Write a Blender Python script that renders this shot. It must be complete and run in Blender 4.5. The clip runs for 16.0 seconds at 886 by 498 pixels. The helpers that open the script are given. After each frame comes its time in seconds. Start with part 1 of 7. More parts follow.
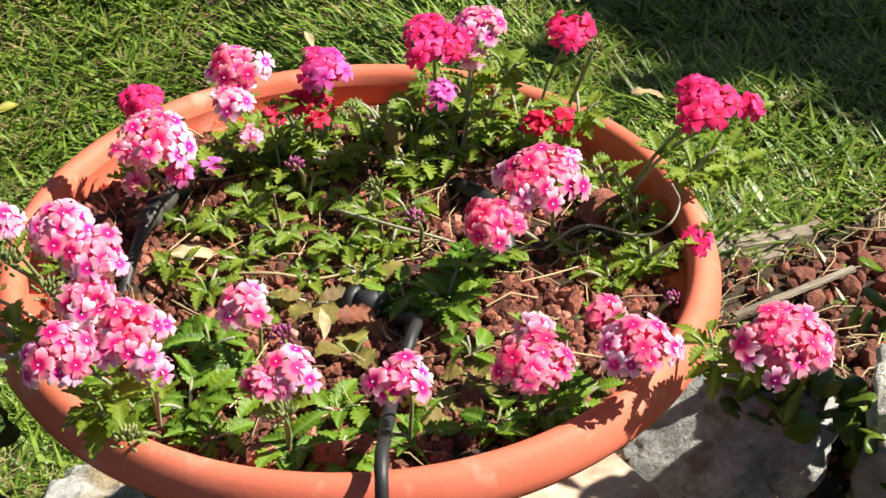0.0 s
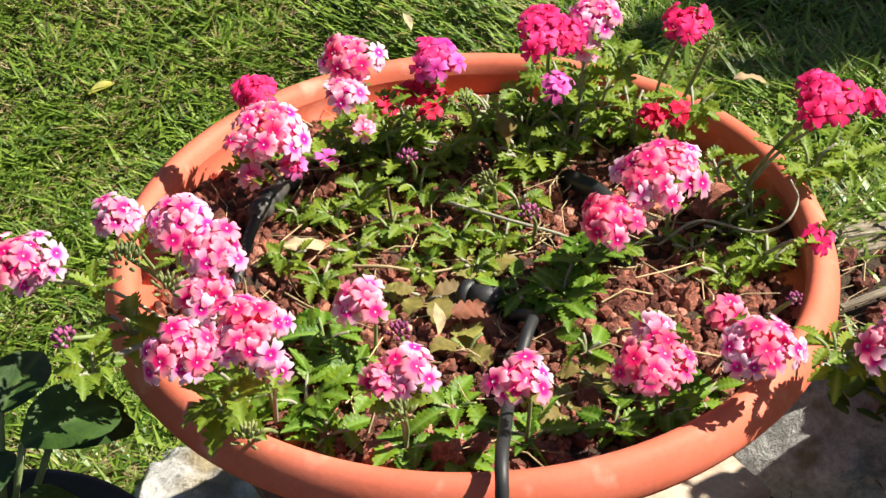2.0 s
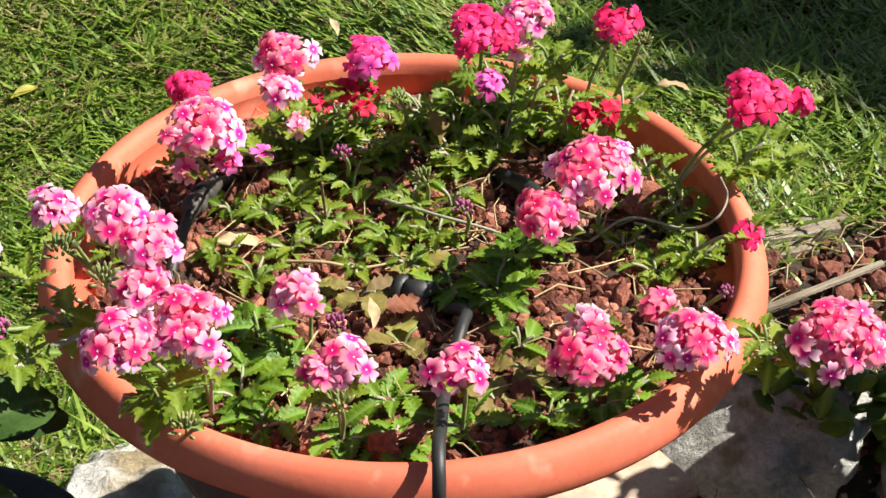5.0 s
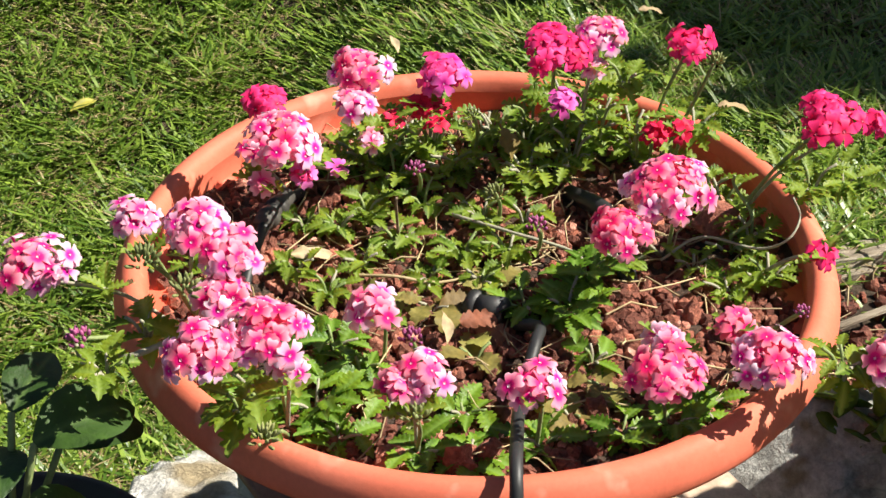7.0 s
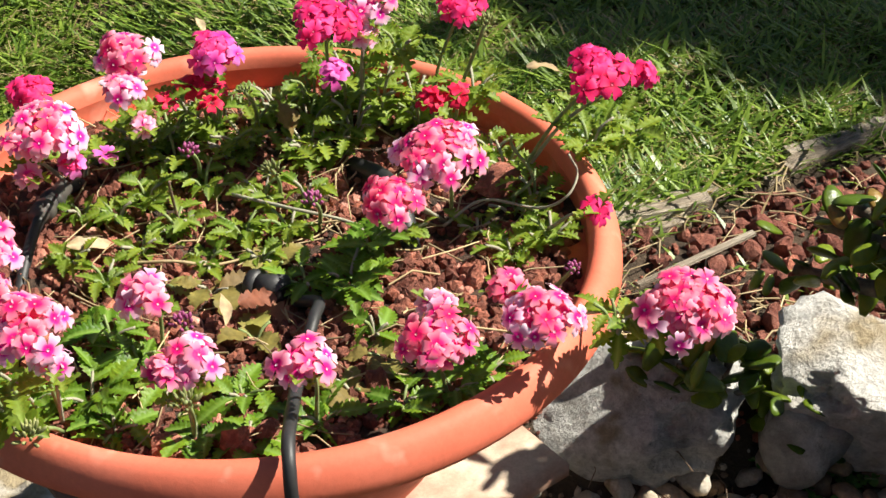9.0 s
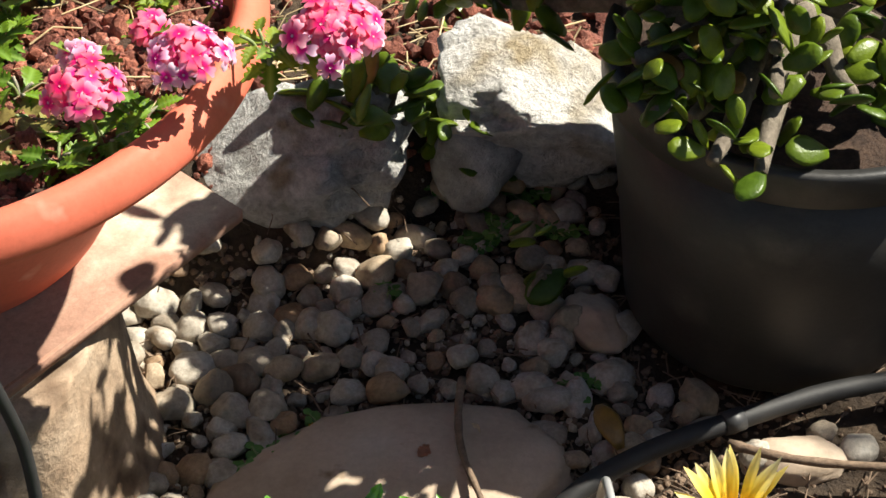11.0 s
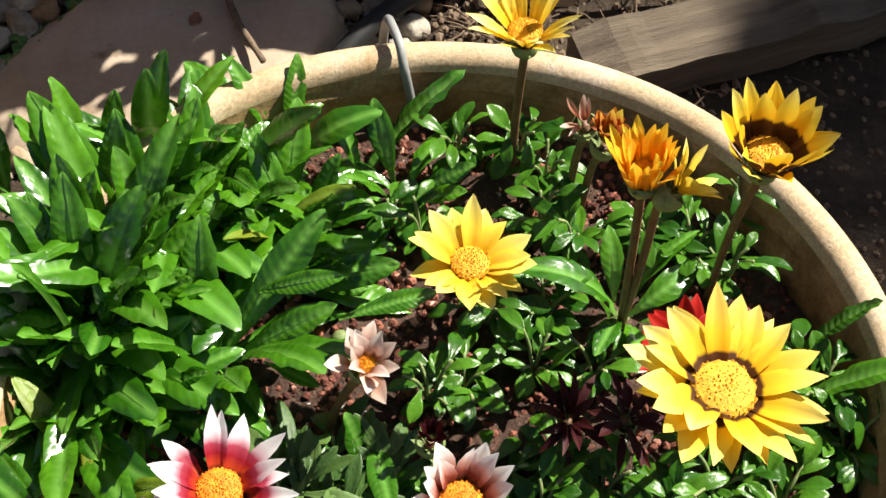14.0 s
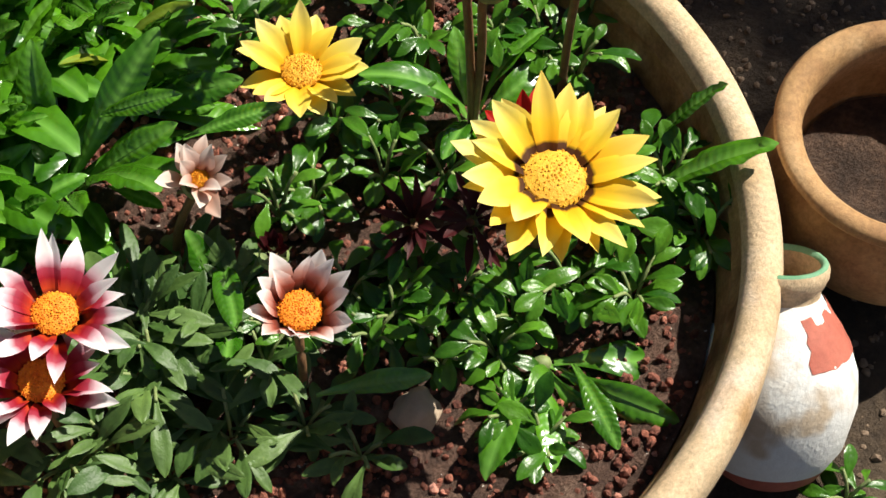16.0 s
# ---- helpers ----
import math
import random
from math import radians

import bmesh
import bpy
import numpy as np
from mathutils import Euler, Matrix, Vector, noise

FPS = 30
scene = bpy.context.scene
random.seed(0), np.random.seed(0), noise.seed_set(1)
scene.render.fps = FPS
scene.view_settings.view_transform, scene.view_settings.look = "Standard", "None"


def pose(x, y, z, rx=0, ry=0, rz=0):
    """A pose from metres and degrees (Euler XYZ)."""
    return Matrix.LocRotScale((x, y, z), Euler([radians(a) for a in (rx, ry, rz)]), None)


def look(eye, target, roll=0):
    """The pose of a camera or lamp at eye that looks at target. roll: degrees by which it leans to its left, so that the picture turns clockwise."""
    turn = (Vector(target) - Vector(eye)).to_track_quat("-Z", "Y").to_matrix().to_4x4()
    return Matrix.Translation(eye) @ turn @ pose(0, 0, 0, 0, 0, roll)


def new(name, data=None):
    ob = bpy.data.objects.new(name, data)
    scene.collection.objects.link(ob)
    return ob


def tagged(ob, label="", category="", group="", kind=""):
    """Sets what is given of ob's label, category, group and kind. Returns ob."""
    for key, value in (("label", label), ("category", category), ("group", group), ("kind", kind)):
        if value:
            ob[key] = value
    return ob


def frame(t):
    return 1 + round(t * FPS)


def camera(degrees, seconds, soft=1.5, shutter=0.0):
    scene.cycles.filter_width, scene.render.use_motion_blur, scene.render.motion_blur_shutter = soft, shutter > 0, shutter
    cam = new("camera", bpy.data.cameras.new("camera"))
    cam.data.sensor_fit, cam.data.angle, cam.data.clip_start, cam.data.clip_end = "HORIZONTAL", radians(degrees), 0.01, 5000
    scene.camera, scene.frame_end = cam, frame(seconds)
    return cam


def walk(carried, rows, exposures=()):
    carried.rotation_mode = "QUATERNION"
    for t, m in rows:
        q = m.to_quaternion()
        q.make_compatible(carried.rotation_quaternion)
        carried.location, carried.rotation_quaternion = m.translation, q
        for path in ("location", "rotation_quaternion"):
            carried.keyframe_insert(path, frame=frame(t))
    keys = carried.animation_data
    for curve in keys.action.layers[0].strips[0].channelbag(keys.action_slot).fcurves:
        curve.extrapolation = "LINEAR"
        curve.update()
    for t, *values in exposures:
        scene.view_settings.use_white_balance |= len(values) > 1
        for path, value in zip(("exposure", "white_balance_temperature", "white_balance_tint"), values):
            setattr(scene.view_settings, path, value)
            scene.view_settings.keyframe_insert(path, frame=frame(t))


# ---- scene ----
cam = camera(26.73, 16.0, soft=1.5)

# seconds, eye, target, roll
PATH = [
    (0, (0.0773, 0.0051, 1.1097), (0.0841, 1.2183, 0.2276), -1.24),
    (0.5, (0.0527, 0.0042, 1.1182), (0.0831, 1.2167, 0.2356), -0.12),
    (1, (0.0474, 0.0076, 1.1201), (0.0710, 1.2121, 0.2265), -0.36),
    (1.5, (0.0499, 0.0155, 1.1217), (0.0478, 1.2161, 0.2224), -1.25),
    (2, (0.0459, 0.0240, 1.1209), (-0.0020, 1.2208, 0.2178), -2.27),
    (2.5, (0.0514, 0.0284, 1.1137), (0.0138, 1.2150, 0.1970), -1.53),
    (3, (0.0493, 0.0314, 1.1107), (0.0254, 1.2087, 0.1817), -1.36),
    (3.5, (0.0522, 0.0200, 1.1084), (0.0381, 1.2121, 0.1981), -0.38),
    (3.7, (0.0516, 0.0204, 1.1108), (0.0455, 1.2192, 0.2093), -0.56),
    (5.8, (0.0181, 0.0006, 1.1143), (0.0531, 1.2072, 0.2240), 0.19),
    (6, (0.0167, 0.0024, 1.1154), (0.0425, 1.2094, 0.2252), -0.37),
    (6.5, (0.0093, 0.0017, 1.1152), (0.0202, 1.2137, 0.2316), -0.28),
    (7, (0.0000, -0.0002, 1.1140), (0.0007, 1.2162, 0.2363), 0.17),
    (7.5, (-0.0037, -0.0037, 1.1094), (-0.0171, 1.2100, 0.2281), 0.16),
    (8, (0.0127, 0.0037, 1.1055), (0.0153, 1.2168, 0.2232), -0.55),
    (8.5, (0.0498, 0.0096, 1.1068), (0.0750, 1.2202, 0.2215), -1.52),
    (9, (0.0813, 0.0083, 1.1027), (0.1629, 1.2099, 0.2085), -1.54),
    (9.5, (0.1157, -0.0045, 1.0897), (0.2545, 1.1703, 0.1674), -2.18),
    (10, (0.1468, -0.0164, 1.0670), (0.3350, 1.1250, 0.1122), -2.68),
    (10.2, (0.1535, -0.0241, 1.0594), (0.3541, 1.1083, 0.0962), -2.70),
    (12.3, (-0.0083, 0.0407, 1.0865), (0.4281, 0.9074, -0.0573), 5.01),
    (12.5, (-0.0067, 0.0380, 1.0810), (0.4263, 0.8933, -0.0726), 4.83),
    (13, (0.0085, 0.0323, 1.0692), (0.4346, 0.8445, -0.1177), 4.48),
    (13.5, (0.0240, 0.0144, 1.0543), (0.4399, 0.8003, -0.1538), 3.51),
    (14, (0.0546, -0.0058, 1.0399), (0.4720, 0.7307, -0.1984), 2.34),
    (14.5, (0.0938, -0.0233, 1.0329), (0.4969, 0.6834, -0.2273), 0.65),
    (15, (0.1077, -0.0352, 1.0292), (0.5077, 0.6413, -0.2484), 0.36),
    (15.5, (0.1132, -0.0646, 1.0150), (0.5147, 0.6191, -0.2583), 0.14),
    (16, (0.1254, -0.0590, 1.0143), (0.4962, 0.5857, -0.2884), -0.94),
]
walk(cam, [(t, look(eye, target, roll)) for t, eye, target, roll in PATH],
     [(0, 0.8), (9, 0.78), (10.2, 0.58), (12.3, 1.42), (13, 1.28), (14, 0.78), (14.5, 0.58), (16, 0.45)])

# ---- daylight ----
SUN_DIR = Vector((0.68, 0.06, 0.73)).normalized()
world = bpy.data.worlds.new("sky")
scene.world = world
world.use_nodes = True
wn = world.node_tree
sky = wn.nodes.new("ShaderNodeTexSky")
sky.sky_type = "NISHITA"
sky.sun_disc = False
sky.sun_elevation = math.asin(SUN_DIR.z)
sky.sun_rotation = math.atan2(SUN_DIR.x, SUN_DIR.y)
wn.links.new(sky.outputs[0], wn.nodes["Background"].inputs[0])
wn.nodes["Background"].inputs[1].default_value = 0.036
sun_data = bpy.data.lights.new("sun", "SUN")
sun_data.energy = 5.7
sun_data.angle = radians(0.55)
sun_data.color = (1.0, 0.95, 0.83)
sun = new("sun", sun_data)
sun.matrix_world = look(SUN_DIR * 20, (0, 0, 0))

rnd = random.Random(7)


# ---- materials ----
def nodes_of(name):
    m = bpy.data.materials.new(name)
    m.use_nodes = True
    nt = m.node_tree
    return m, nt, nt.nodes["Principled BSDF"]


def ramp(nt, stops):
    r = nt.nodes.new("ShaderNodeValToRGB")
    el = r.color_ramp.elements
    while len(el) < len(stops):
        el.new(0.5)
    for e, (p, c) in zip(el, stops):
        e.position, e.color = p, (*c, 1)
    return r


def noise_tex(nt, vec, scale, detail=5.0, rough=0.6):
    n = nt.nodes.new("ShaderNodeTexNoise")
    n.inputs["Scale"].default_value, n.inputs["Detail"].default_value, n.inputs["Roughness"].default_value = scale, detail, rough
    nt.links.new(vec, n.inputs["Vector"])
    return n


def shifted(nt):
    """Object coordinates, moved by a random amount for each object."""
    tc, info = nt.nodes.new("ShaderNodeTexCoord"), nt.nodes.new("ShaderNodeObjectInfo")
    mul = nt.nodes.new("ShaderNodeMath")
    mul.operation = "MULTIPLY"
    mul.inputs[1].default_value = 37.0
    nt.links.new(info.outputs["Random"], mul.inputs[0])
    add = nt.nodes.new("ShaderNodeVectorMath")
    add.operation = "ADD"
    nt.links.new(tc.outputs["Object"], add.inputs[0])
    nt.links.new(mul.outputs[0], add.inputs[1])
    return add.outputs[0], info


def mixed(nt, fac, a, b, mode="MIX"):
    mx = nt.nodes.new("ShaderNodeMix")
    mx.data_type, mx.blend_type = "RGBA", mode
    for v, s in ((fac, mx.inputs[0]), (a, mx.inputs[6]), (b, mx.inputs[7])):
        if isinstance(v, (int, float)):
            s.default_value = v
        elif isinstance(v, tuple):
            s.default_value = (*v, 1)
        else:
            nt.links.new(v, s)
    return mx.outputs[2]


def mat(name, stops, scale, fine=0.0, rough=0.7, bump=0.3, bscale=None, vary=None, island=None, stain=None, spec=0.5, dist=0.002, grain=None):
    """A worn surface: a ramp over coarse noise, a fine grain over it, colours that vary from piece to piece, stains and relief."""
    m, nt, bsdf = nodes_of(name)
    vec, info = shifted(nt)
    if grain:
        mp = nt.nodes.new("ShaderNodeMapping")
        mp.inputs["Scale"].default_value = grain
        nt.links.new(vec, mp.inputs[0])
        vec = mp.outputs[0]
    n1 = noise_tex(nt, vec, scale)
    col = ramp(nt, stops)
    nt.links.new(n1.outputs["Fac"], col.inputs[0])
    out = col.outputs[0]
    if vary or island:
        r2 = ramp(nt, vary or island)
        if vary:
            nt.links.new(info.outputs["Random"], r2.inputs[0])
        else:
            g = nt.nodes.new("ShaderNodeNewGeometry")
            nt.links.new(g.outputs["Random Per Island"], r2.inputs[0])
        out = mixed(nt, 1.0, out, r2.outputs[0], "MULTIPLY")
    if stain:
        n3 = noise_tex(nt, vec, stain[0], 3.0)
        r3 = ramp(nt, [(stain[1], (0, 0, 0)), (stain[2], (1, 1, 1))])
        nt.links.new(n3.outputs["Fac"], r3.inputs[0])
        out = mixed(nt, r3.outputs[0], out, stain[3])
    n2 = noise_tex(nt, vec, bscale or scale * 6, 6.0, 0.7)
    if fine:
        r4 = ramp(nt, [(0.25, (1 - fine,) * 3), (0.75, (1 + fine * 0.6,) * 3)])
        nt.links.new(n2.outputs["Fac"], r4.inputs[0])
        out = mixed(nt, 1.0, out, r4.outputs[0], "MULTIPLY")
    nt.links.new(out, bsdf.inputs["Base Color"])
    bsdf.inputs["Roughness"].default_value = rough
    bsdf.inputs["Specular IOR Level"].default_value = spec
    if bump:
        b = nt.nodes.new("ShaderNodeBump")
        b.inputs["Strength"].default_value, b.inputs["Distance"].default_value = bump, dist
        nt.links.new(n2.outputs["Fac"], b.inputs["Height"])
        nt.links.new(b.outputs[0], bsdf.inputs["Normal"])
    return m


def leaf_mat(name, dark, light, rough=0.45, vein=None, glow=0.35, island=False, spec=0.5, tip=None, length=0.05, relief=(260.0, 0.35), quilt=0.0):
    """A thin leaf or petal: colour by piece, mottled, paler along its midrib; some light passes through."""
    m, nt, bsdf = nodes_of(name)
    vec, info = shifted(nt)
    r = ramp(nt, [(0.0, dark), (1.0, light)])
    if island:
        g = nt.nodes.new("ShaderNodeNewGeometry")
        nt.links.new(g.outputs["Random Per Island"], r.inputs[0])
    else:
        nt.links.new(info.outputs["Random"], r.inputs[0])
    n1 = noise_tex(nt, vec, 90.0, 4.0)
    r1 = ramp(nt, [(0.3, (0.7, 0.7, 0.7)), (0.7, (1.25, 1.2, 1.1))])
    nt.links.new(n1.outputs["Fac"], r1.inputs[0])
    out = mixed(nt, 1.0, r.outputs[0], r1.outputs[0], "MULTIPLY")
    tc = nt.nodes.new("ShaderNodeTexCoord")
    sep = nt.nodes.new("ShaderNodeSeparateXYZ")
    nt.links.new(tc.outputs["Object"], sep.inputs[0])
    if vein:
        ab = nt.nodes.new("ShaderNodeMath")
        ab.operation = "ABSOLUTE"
        nt.links.new(sep.outputs[0], ab.inputs[0])
        rv = ramp(nt, [(0.0, (1, 1, 1)), (0.0013, (0, 0, 0))])
        nt.links.new(ab.outputs[0], rv.inputs[0])
        out = mixed(nt, rv.outputs[0], out, vein)
    if tip:
        n3 = noise_tex(nt, vec, 60.0, 3.0)
        ad = nt.nodes.new("ShaderNodeMath")
        ad.operation = "MULTIPLY_ADD"
        ad.inputs[1].default_value = 0.35 * length
        nt.links.new(n3.outputs["Fac"], ad.inputs[0])
        nt.links.new(sep.outputs[1], ad.inputs[2])
        rt = ramp(nt, [(tip[0] * length, (0, 0, 0)), (tip[1] * length, (1, 1, 1))])
        nt.links.new(ad.outputs[0], rt.inputs[0])
        out = mixed(nt, rt.outputs[0], out, tip[2])
    nt.links.new(out, bsdf.inputs["Base Color"])
    bsdf.inputs["Roughness"].default_value = rough
    bsdf.inputs["Specular IOR Level"].default_value = spec
    n2 = noise_tex(nt, vec, relief[0], 3.0)
    b = nt.nodes.new("ShaderNodeBump")
    b.inputs["Strength"].default_value, b.inputs["Distance"].default_value = relief[1], 0.0015
    height = n2.outputs["Fac"]
    if quilt:
        # side veins sunk between swollen fields, slanting from the midrib to the edge
        for op, a, c in (("ABSOLUTE", sep.outputs[0], None), ("MULTIPLY_ADD", None, sep.outputs[1]), ("MULTIPLY_ADD", None, n1.outputs["Fac"]), ("SINE", None, None), ("MULTIPLY_ADD", None, height)):
            q = nt.nodes.new("ShaderNodeMath")
            q.operation = op
            nt.links.new(a if a else last.outputs[0], q.inputs[0])
            if c:
                nt.links.new(c, q.inputs[2])
                q.inputs[1].default_value = (-0.8 if c == sep.outputs[1] else 1100.0 if c == n1.outputs["Fac"] else quilt)
            last = q
        height = last.outputs[0]
    nt.links.new(height, b.inputs["Height"])
    nt.links.new(b.outputs[0], bsdf.inputs["Normal"])
    if glow:
        tr = nt.nodes.new("ShaderNodeBsdfTranslucent")
        nt.links.new(out, tr.inputs[0])
        ms = nt.nodes.new("ShaderNodeMixShader")
        ms.inputs[0].default_value = glow
        nt.links.new(bsdf.outputs[0], ms.inputs[1])
        nt.links.new(tr.outputs[0], ms.inputs[2])
        nt.links.new(ms.outputs[0], nt.nodes["Material Output"].inputs[0])
    return m


def radial_mat(name, stops, size, vary=None, rough=0.55, glow=0.3):
    """A flower's petals: colour by the distance from the flower's middle, with a change from piece to piece."""
    m, nt, bsdf = nodes_of(name)
    tc = nt.nodes.new("ShaderNodeTexCoord")
    ln = nt.nodes.new("ShaderNodeVectorMath")
    ln.operation = "LENGTH"
    nt.links.new(tc.outputs["Object"], ln.inputs[0])
    vec, info = shifted(nt)
    n1 = noise_tex(nt, vec, 2.2 / size, 3.0)
    ma = nt.nodes.new("ShaderNodeMath")
    ma.operation = "MULTIPLY_ADD"
    ma.inputs[1].default_value = 1.0 / size
    nt.links.new(ln.outputs["Value"], ma.inputs[0])
    sub = nt.nodes.new("ShaderNodeMath")
    sub.operation = "MULTIPLY_ADD"
    sub.inputs[1].default_value, sub.inputs[2].default_value = 0.16, -0.08
    nt.links.new(n1.outputs["Fac"], sub.inputs[0])
    nt.links.new(sub.outputs[0], ma.inputs[2])
    r = ramp(nt, stops)
    nt.links.new(ma.outputs[0], r.inputs[0])
    out = r.outputs[0]
    if vary:
        r2 = ramp(nt, vary)
        nt.links.new(info.outputs["Random"], r2.inputs[0])
        out = mixed(nt, 1.0, out, r2.outputs[0], "MULTIPLY")
    nt.links.new(out, bsdf.inputs["Base Color"])
    bsdf.inputs["Roughness"].default_value = rough
    bsdf.inputs["Specular IOR Level"].default_value = 0.25
    tr = nt.nodes.new("ShaderNodeBsdfTranslucent")
    nt.links.new(out, tr.inputs[0])
    ms = nt.nodes.new("ShaderNodeMixShader")
    ms.inputs[0].default_value = glow
    nt.links.new(bsdf.outputs[0], ms.inputs[1])
    nt.links.new(tr.outputs[0], ms.inputs[2])
    nt.links.new(ms.outputs[0], nt.nodes["Material Output"].inputs[0])
    return m


W1 = (1, 1, 1)
M_TERRA = mat("orange_terracotta", [(0.3, (0.66, 0.148, 0.083)), (0.7, (0.76, 0.208, 0.13))], 9, 0.1, 0.62, 0.2, 200, stain=(24, 0.6, 0.76, (0.78, 0.35, 0.25)), dist=0.001, spec=0.25)
M_TAN = mat("tan_clay", [(0.3, (0.57, 0.39, 0.22)), (0.52, (0.66, 0.49, 0.31)), (0.72, (0.75, 0.59, 0.45))], 22, 0.4, 0.8, 0.6, 380, stain=(14, 0.6, 0.72, (0.46, 0.27, 0.12)), dist=0.0012)
# inner wall: browner, darker base than the rim's clay, plus dark stain blotches
M_TAN_IN = mat("darker_inner_clay", [(0.3, (0.3, 0.17, 0.07)), (0.52, (0.45, 0.28, 0.13)), (0.72, (0.58, 0.4, 0.22))], 26, 0.45, 0.85, 0.7, 300, stain=(17, 0.52, 0.66, (0.17, 0.09, 0.035)), dist=0.0015)
M_OCHRE = mat("ochre_clay", [(0.3, (0.3, 0.15, 0.06)), (0.52, (0.42, 0.24, 0.1)), (0.72, (0.54, 0.34, 0.17))], 26, 0.4, 0.8, 0.5, 300, stain=(12, 0.55, 0.68, (0.3, 0.14, 0.05)), dist=0.0015)
M_SOIL = mat("dark_soil", [(0.3, (0.035, 0.02, 0.013)), (0.6, (0.1, 0.058, 0.038)), (0.8, (0.19, 0.115, 0.075))], 55, 0.6, 0.95, 1.0, 240, dist=0.006)
M_REDSOIL = mat("reddish_potting_soil", [(0.3, (0.05, 0.026, 0.018)), (0.55, (0.14, 0.075, 0.052)), (0.8, (0.28, 0.18, 0.13))], 70, 0.6, 0.95, 1.0, 260, stain=(130, 0.68, 0.72, (0.6, 0.56, 0.5)), dist=0.006)
M_GROUND = mat("garden_earth", [(0.3, (0.032, 0.02, 0.012)), (0.55, (0.08, 0.053, 0.032)), (0.75, (0.17, 0.125, 0.08))], 18, 0.5, 0.95, 0.9, 130, dist=0.008)
M_LAVA = mat("red_lava_rock", [(0.3, (0.19, 0.06, 0.043)), (0.6, (0.42, 0.155, 0.105)), (0.8, (0.56, 0.3, 0.22))], 60, 0.6, 0.95, 1.0, 330, vary=[(0, (0.6, 0.55, 0.55)), (0.75, W1), (1, (1.5, 1.45, 1.35))], dist=0.004)
M_LAVA_FINE = mat("red_lava_gravel", [(0.3, (0.15, 0.052, 0.036)), (0.6, (0.38, 0.135, 0.088)), (0.8, (0.54, 0.28, 0.19))], 90, 0.5, 0.95, 0.8, 400, island=[(0, (0.45, 0.4, 0.4)), (0.7, W1), (0.93, (1.5, 1.4, 1.3)), (1, (2.6, 3.6, 4.2))], dist=0.003)
M_PEBBLE = mat("river_pebble", [(0.3, (0.31, 0.265, 0.205)), (0.6, (0.5, 0.455, 0.385)), (0.8, (0.64, 0.6, 0.54))], 40, 0.4, 0.75, 0.6, 260, vary=[(0, (0.62, 0.56, 0.5)), (0.3, (0.95, 0.92, 0.9)), (0.7, (1.1, 1.1, 1.1)), (0.86, (1.0, 0.85, 0.68)), (0.95, (0.85, 0.6, 0.4)), (1, (0.5, 0.36, 0.28))], stain=(35, 0.58, 0.7, (0.3, 0.23, 0.16)))
M_LIMESTONE = mat("white_limestone", [(0.3, (0.5, 0.46, 0.4)), (0.5, (0.74, 0.71, 0.66)), (0.75, (0.84, 0.82, 0.78))], 26, 0.4, 0.9, 1.0, 120, stain=(9, 0.56, 0.68, (0.4, 0.32, 0.2)), dist=0.008)
M_EDGEROCK = mat("pitted_grey_rock", [(0.3, (0.34, 0.33, 0.3)), (0.5, (0.56, 0.55, 0.52)), (0.75, (0.7, 0.69, 0.66))], 34, 0.5, 0.9, 1.0, 150, stain=(16, 0.56, 0.66, (0.3, 0.26, 0.18)), dist=0.007)
M_GREYROCK = mat("grey_weathered_stone", [(0.3, (0.26, 0.25, 0.22)), (0.55, (0.46, 0.45, 0.42)), (0.75, (0.64, 0.63, 0.6))], 22, 0.35, 0.85, 0.8, 130, stain=(12, 0.6, 0.7, (0.2, 0.17, 0.11)), dist=0.005)
M_SLAB = mat("pinkish_paver", [(0.3, (0.31, 0.15, 0.096)), (0.55, (0.385, 0.215, 0.148)), (0.75, (0.44, 0.285, 0.207))], 10, 0.3, 0.8, 0.35, 220, stain=(9, 0.56, 0.68, (0.52, 0.41, 0.31)))
M_CEMENT = mat("grey_cement", [(0.3, (0.36, 0.33, 0.29)), (0.7, (0.58, 0.55, 0.5))], 30, 0.25, 0.85, 0.4, 200)
M_STUMP = mat("sawn_wood_stump", [(0.3, (0.2, 0.13, 0.08)), (0.5, (0.38, 0.27, 0.18)), (0.75, (0.56, 0.43, 0.31))], 16, 0.4, 0.85, 0.8, 70, stain=(11, 0.52, 0.64, (0.14, 0.085, 0.05)), dist=0.004)
M_FLATSTONE = mat("sandy_stepping_stone", [(0.3, (0.4, 0.3, 0.21)), (0.6, (0.52, 0.41, 0.31)), (0.8, (0.58, 0.49, 0.4))], 13, 0.15, 0.8, 0.3, 180, stain=(30, 0.64, 0.72, (0.25, 0.17, 0.1)))
M_BLACKPLASTIC = mat("black_plastic", [(0.3, (0.018, 0.018, 0.019)), (0.7, (0.035, 0.035, 0.036))], 20, 0.2, 0.5, 0.12, 300, stain=(14, 0.66, 0.8, (0.09, 0.08, 0.07)))
M_GREYPLASTIC = mat("dusty_dark_plastic_pot", [(0.3, (0.02, 0.02, 0.02)), (0.7, (0.045, 0.043, 0.04))], 8, 0.25, 0.5, 0.2, 240, stain=(10, 0.55, 0.75, (0.1, 0.09, 0.078)))
M_HOSE = mat("grey_rubber_hose", [(0.3, (0.01, 0.01, 0.011)), (0.7, (0.026, 0.025, 0.024))], 30, 0.2, 0.62, 0.15, 300)
M_GREYTUBE = mat("pale_grey_plastic", [(0.3, (0.24, 0.24, 0.24)), (0.7, (0.34, 0.34, 0.33))], 30, 0.1, 0.5, 0.1, 300)
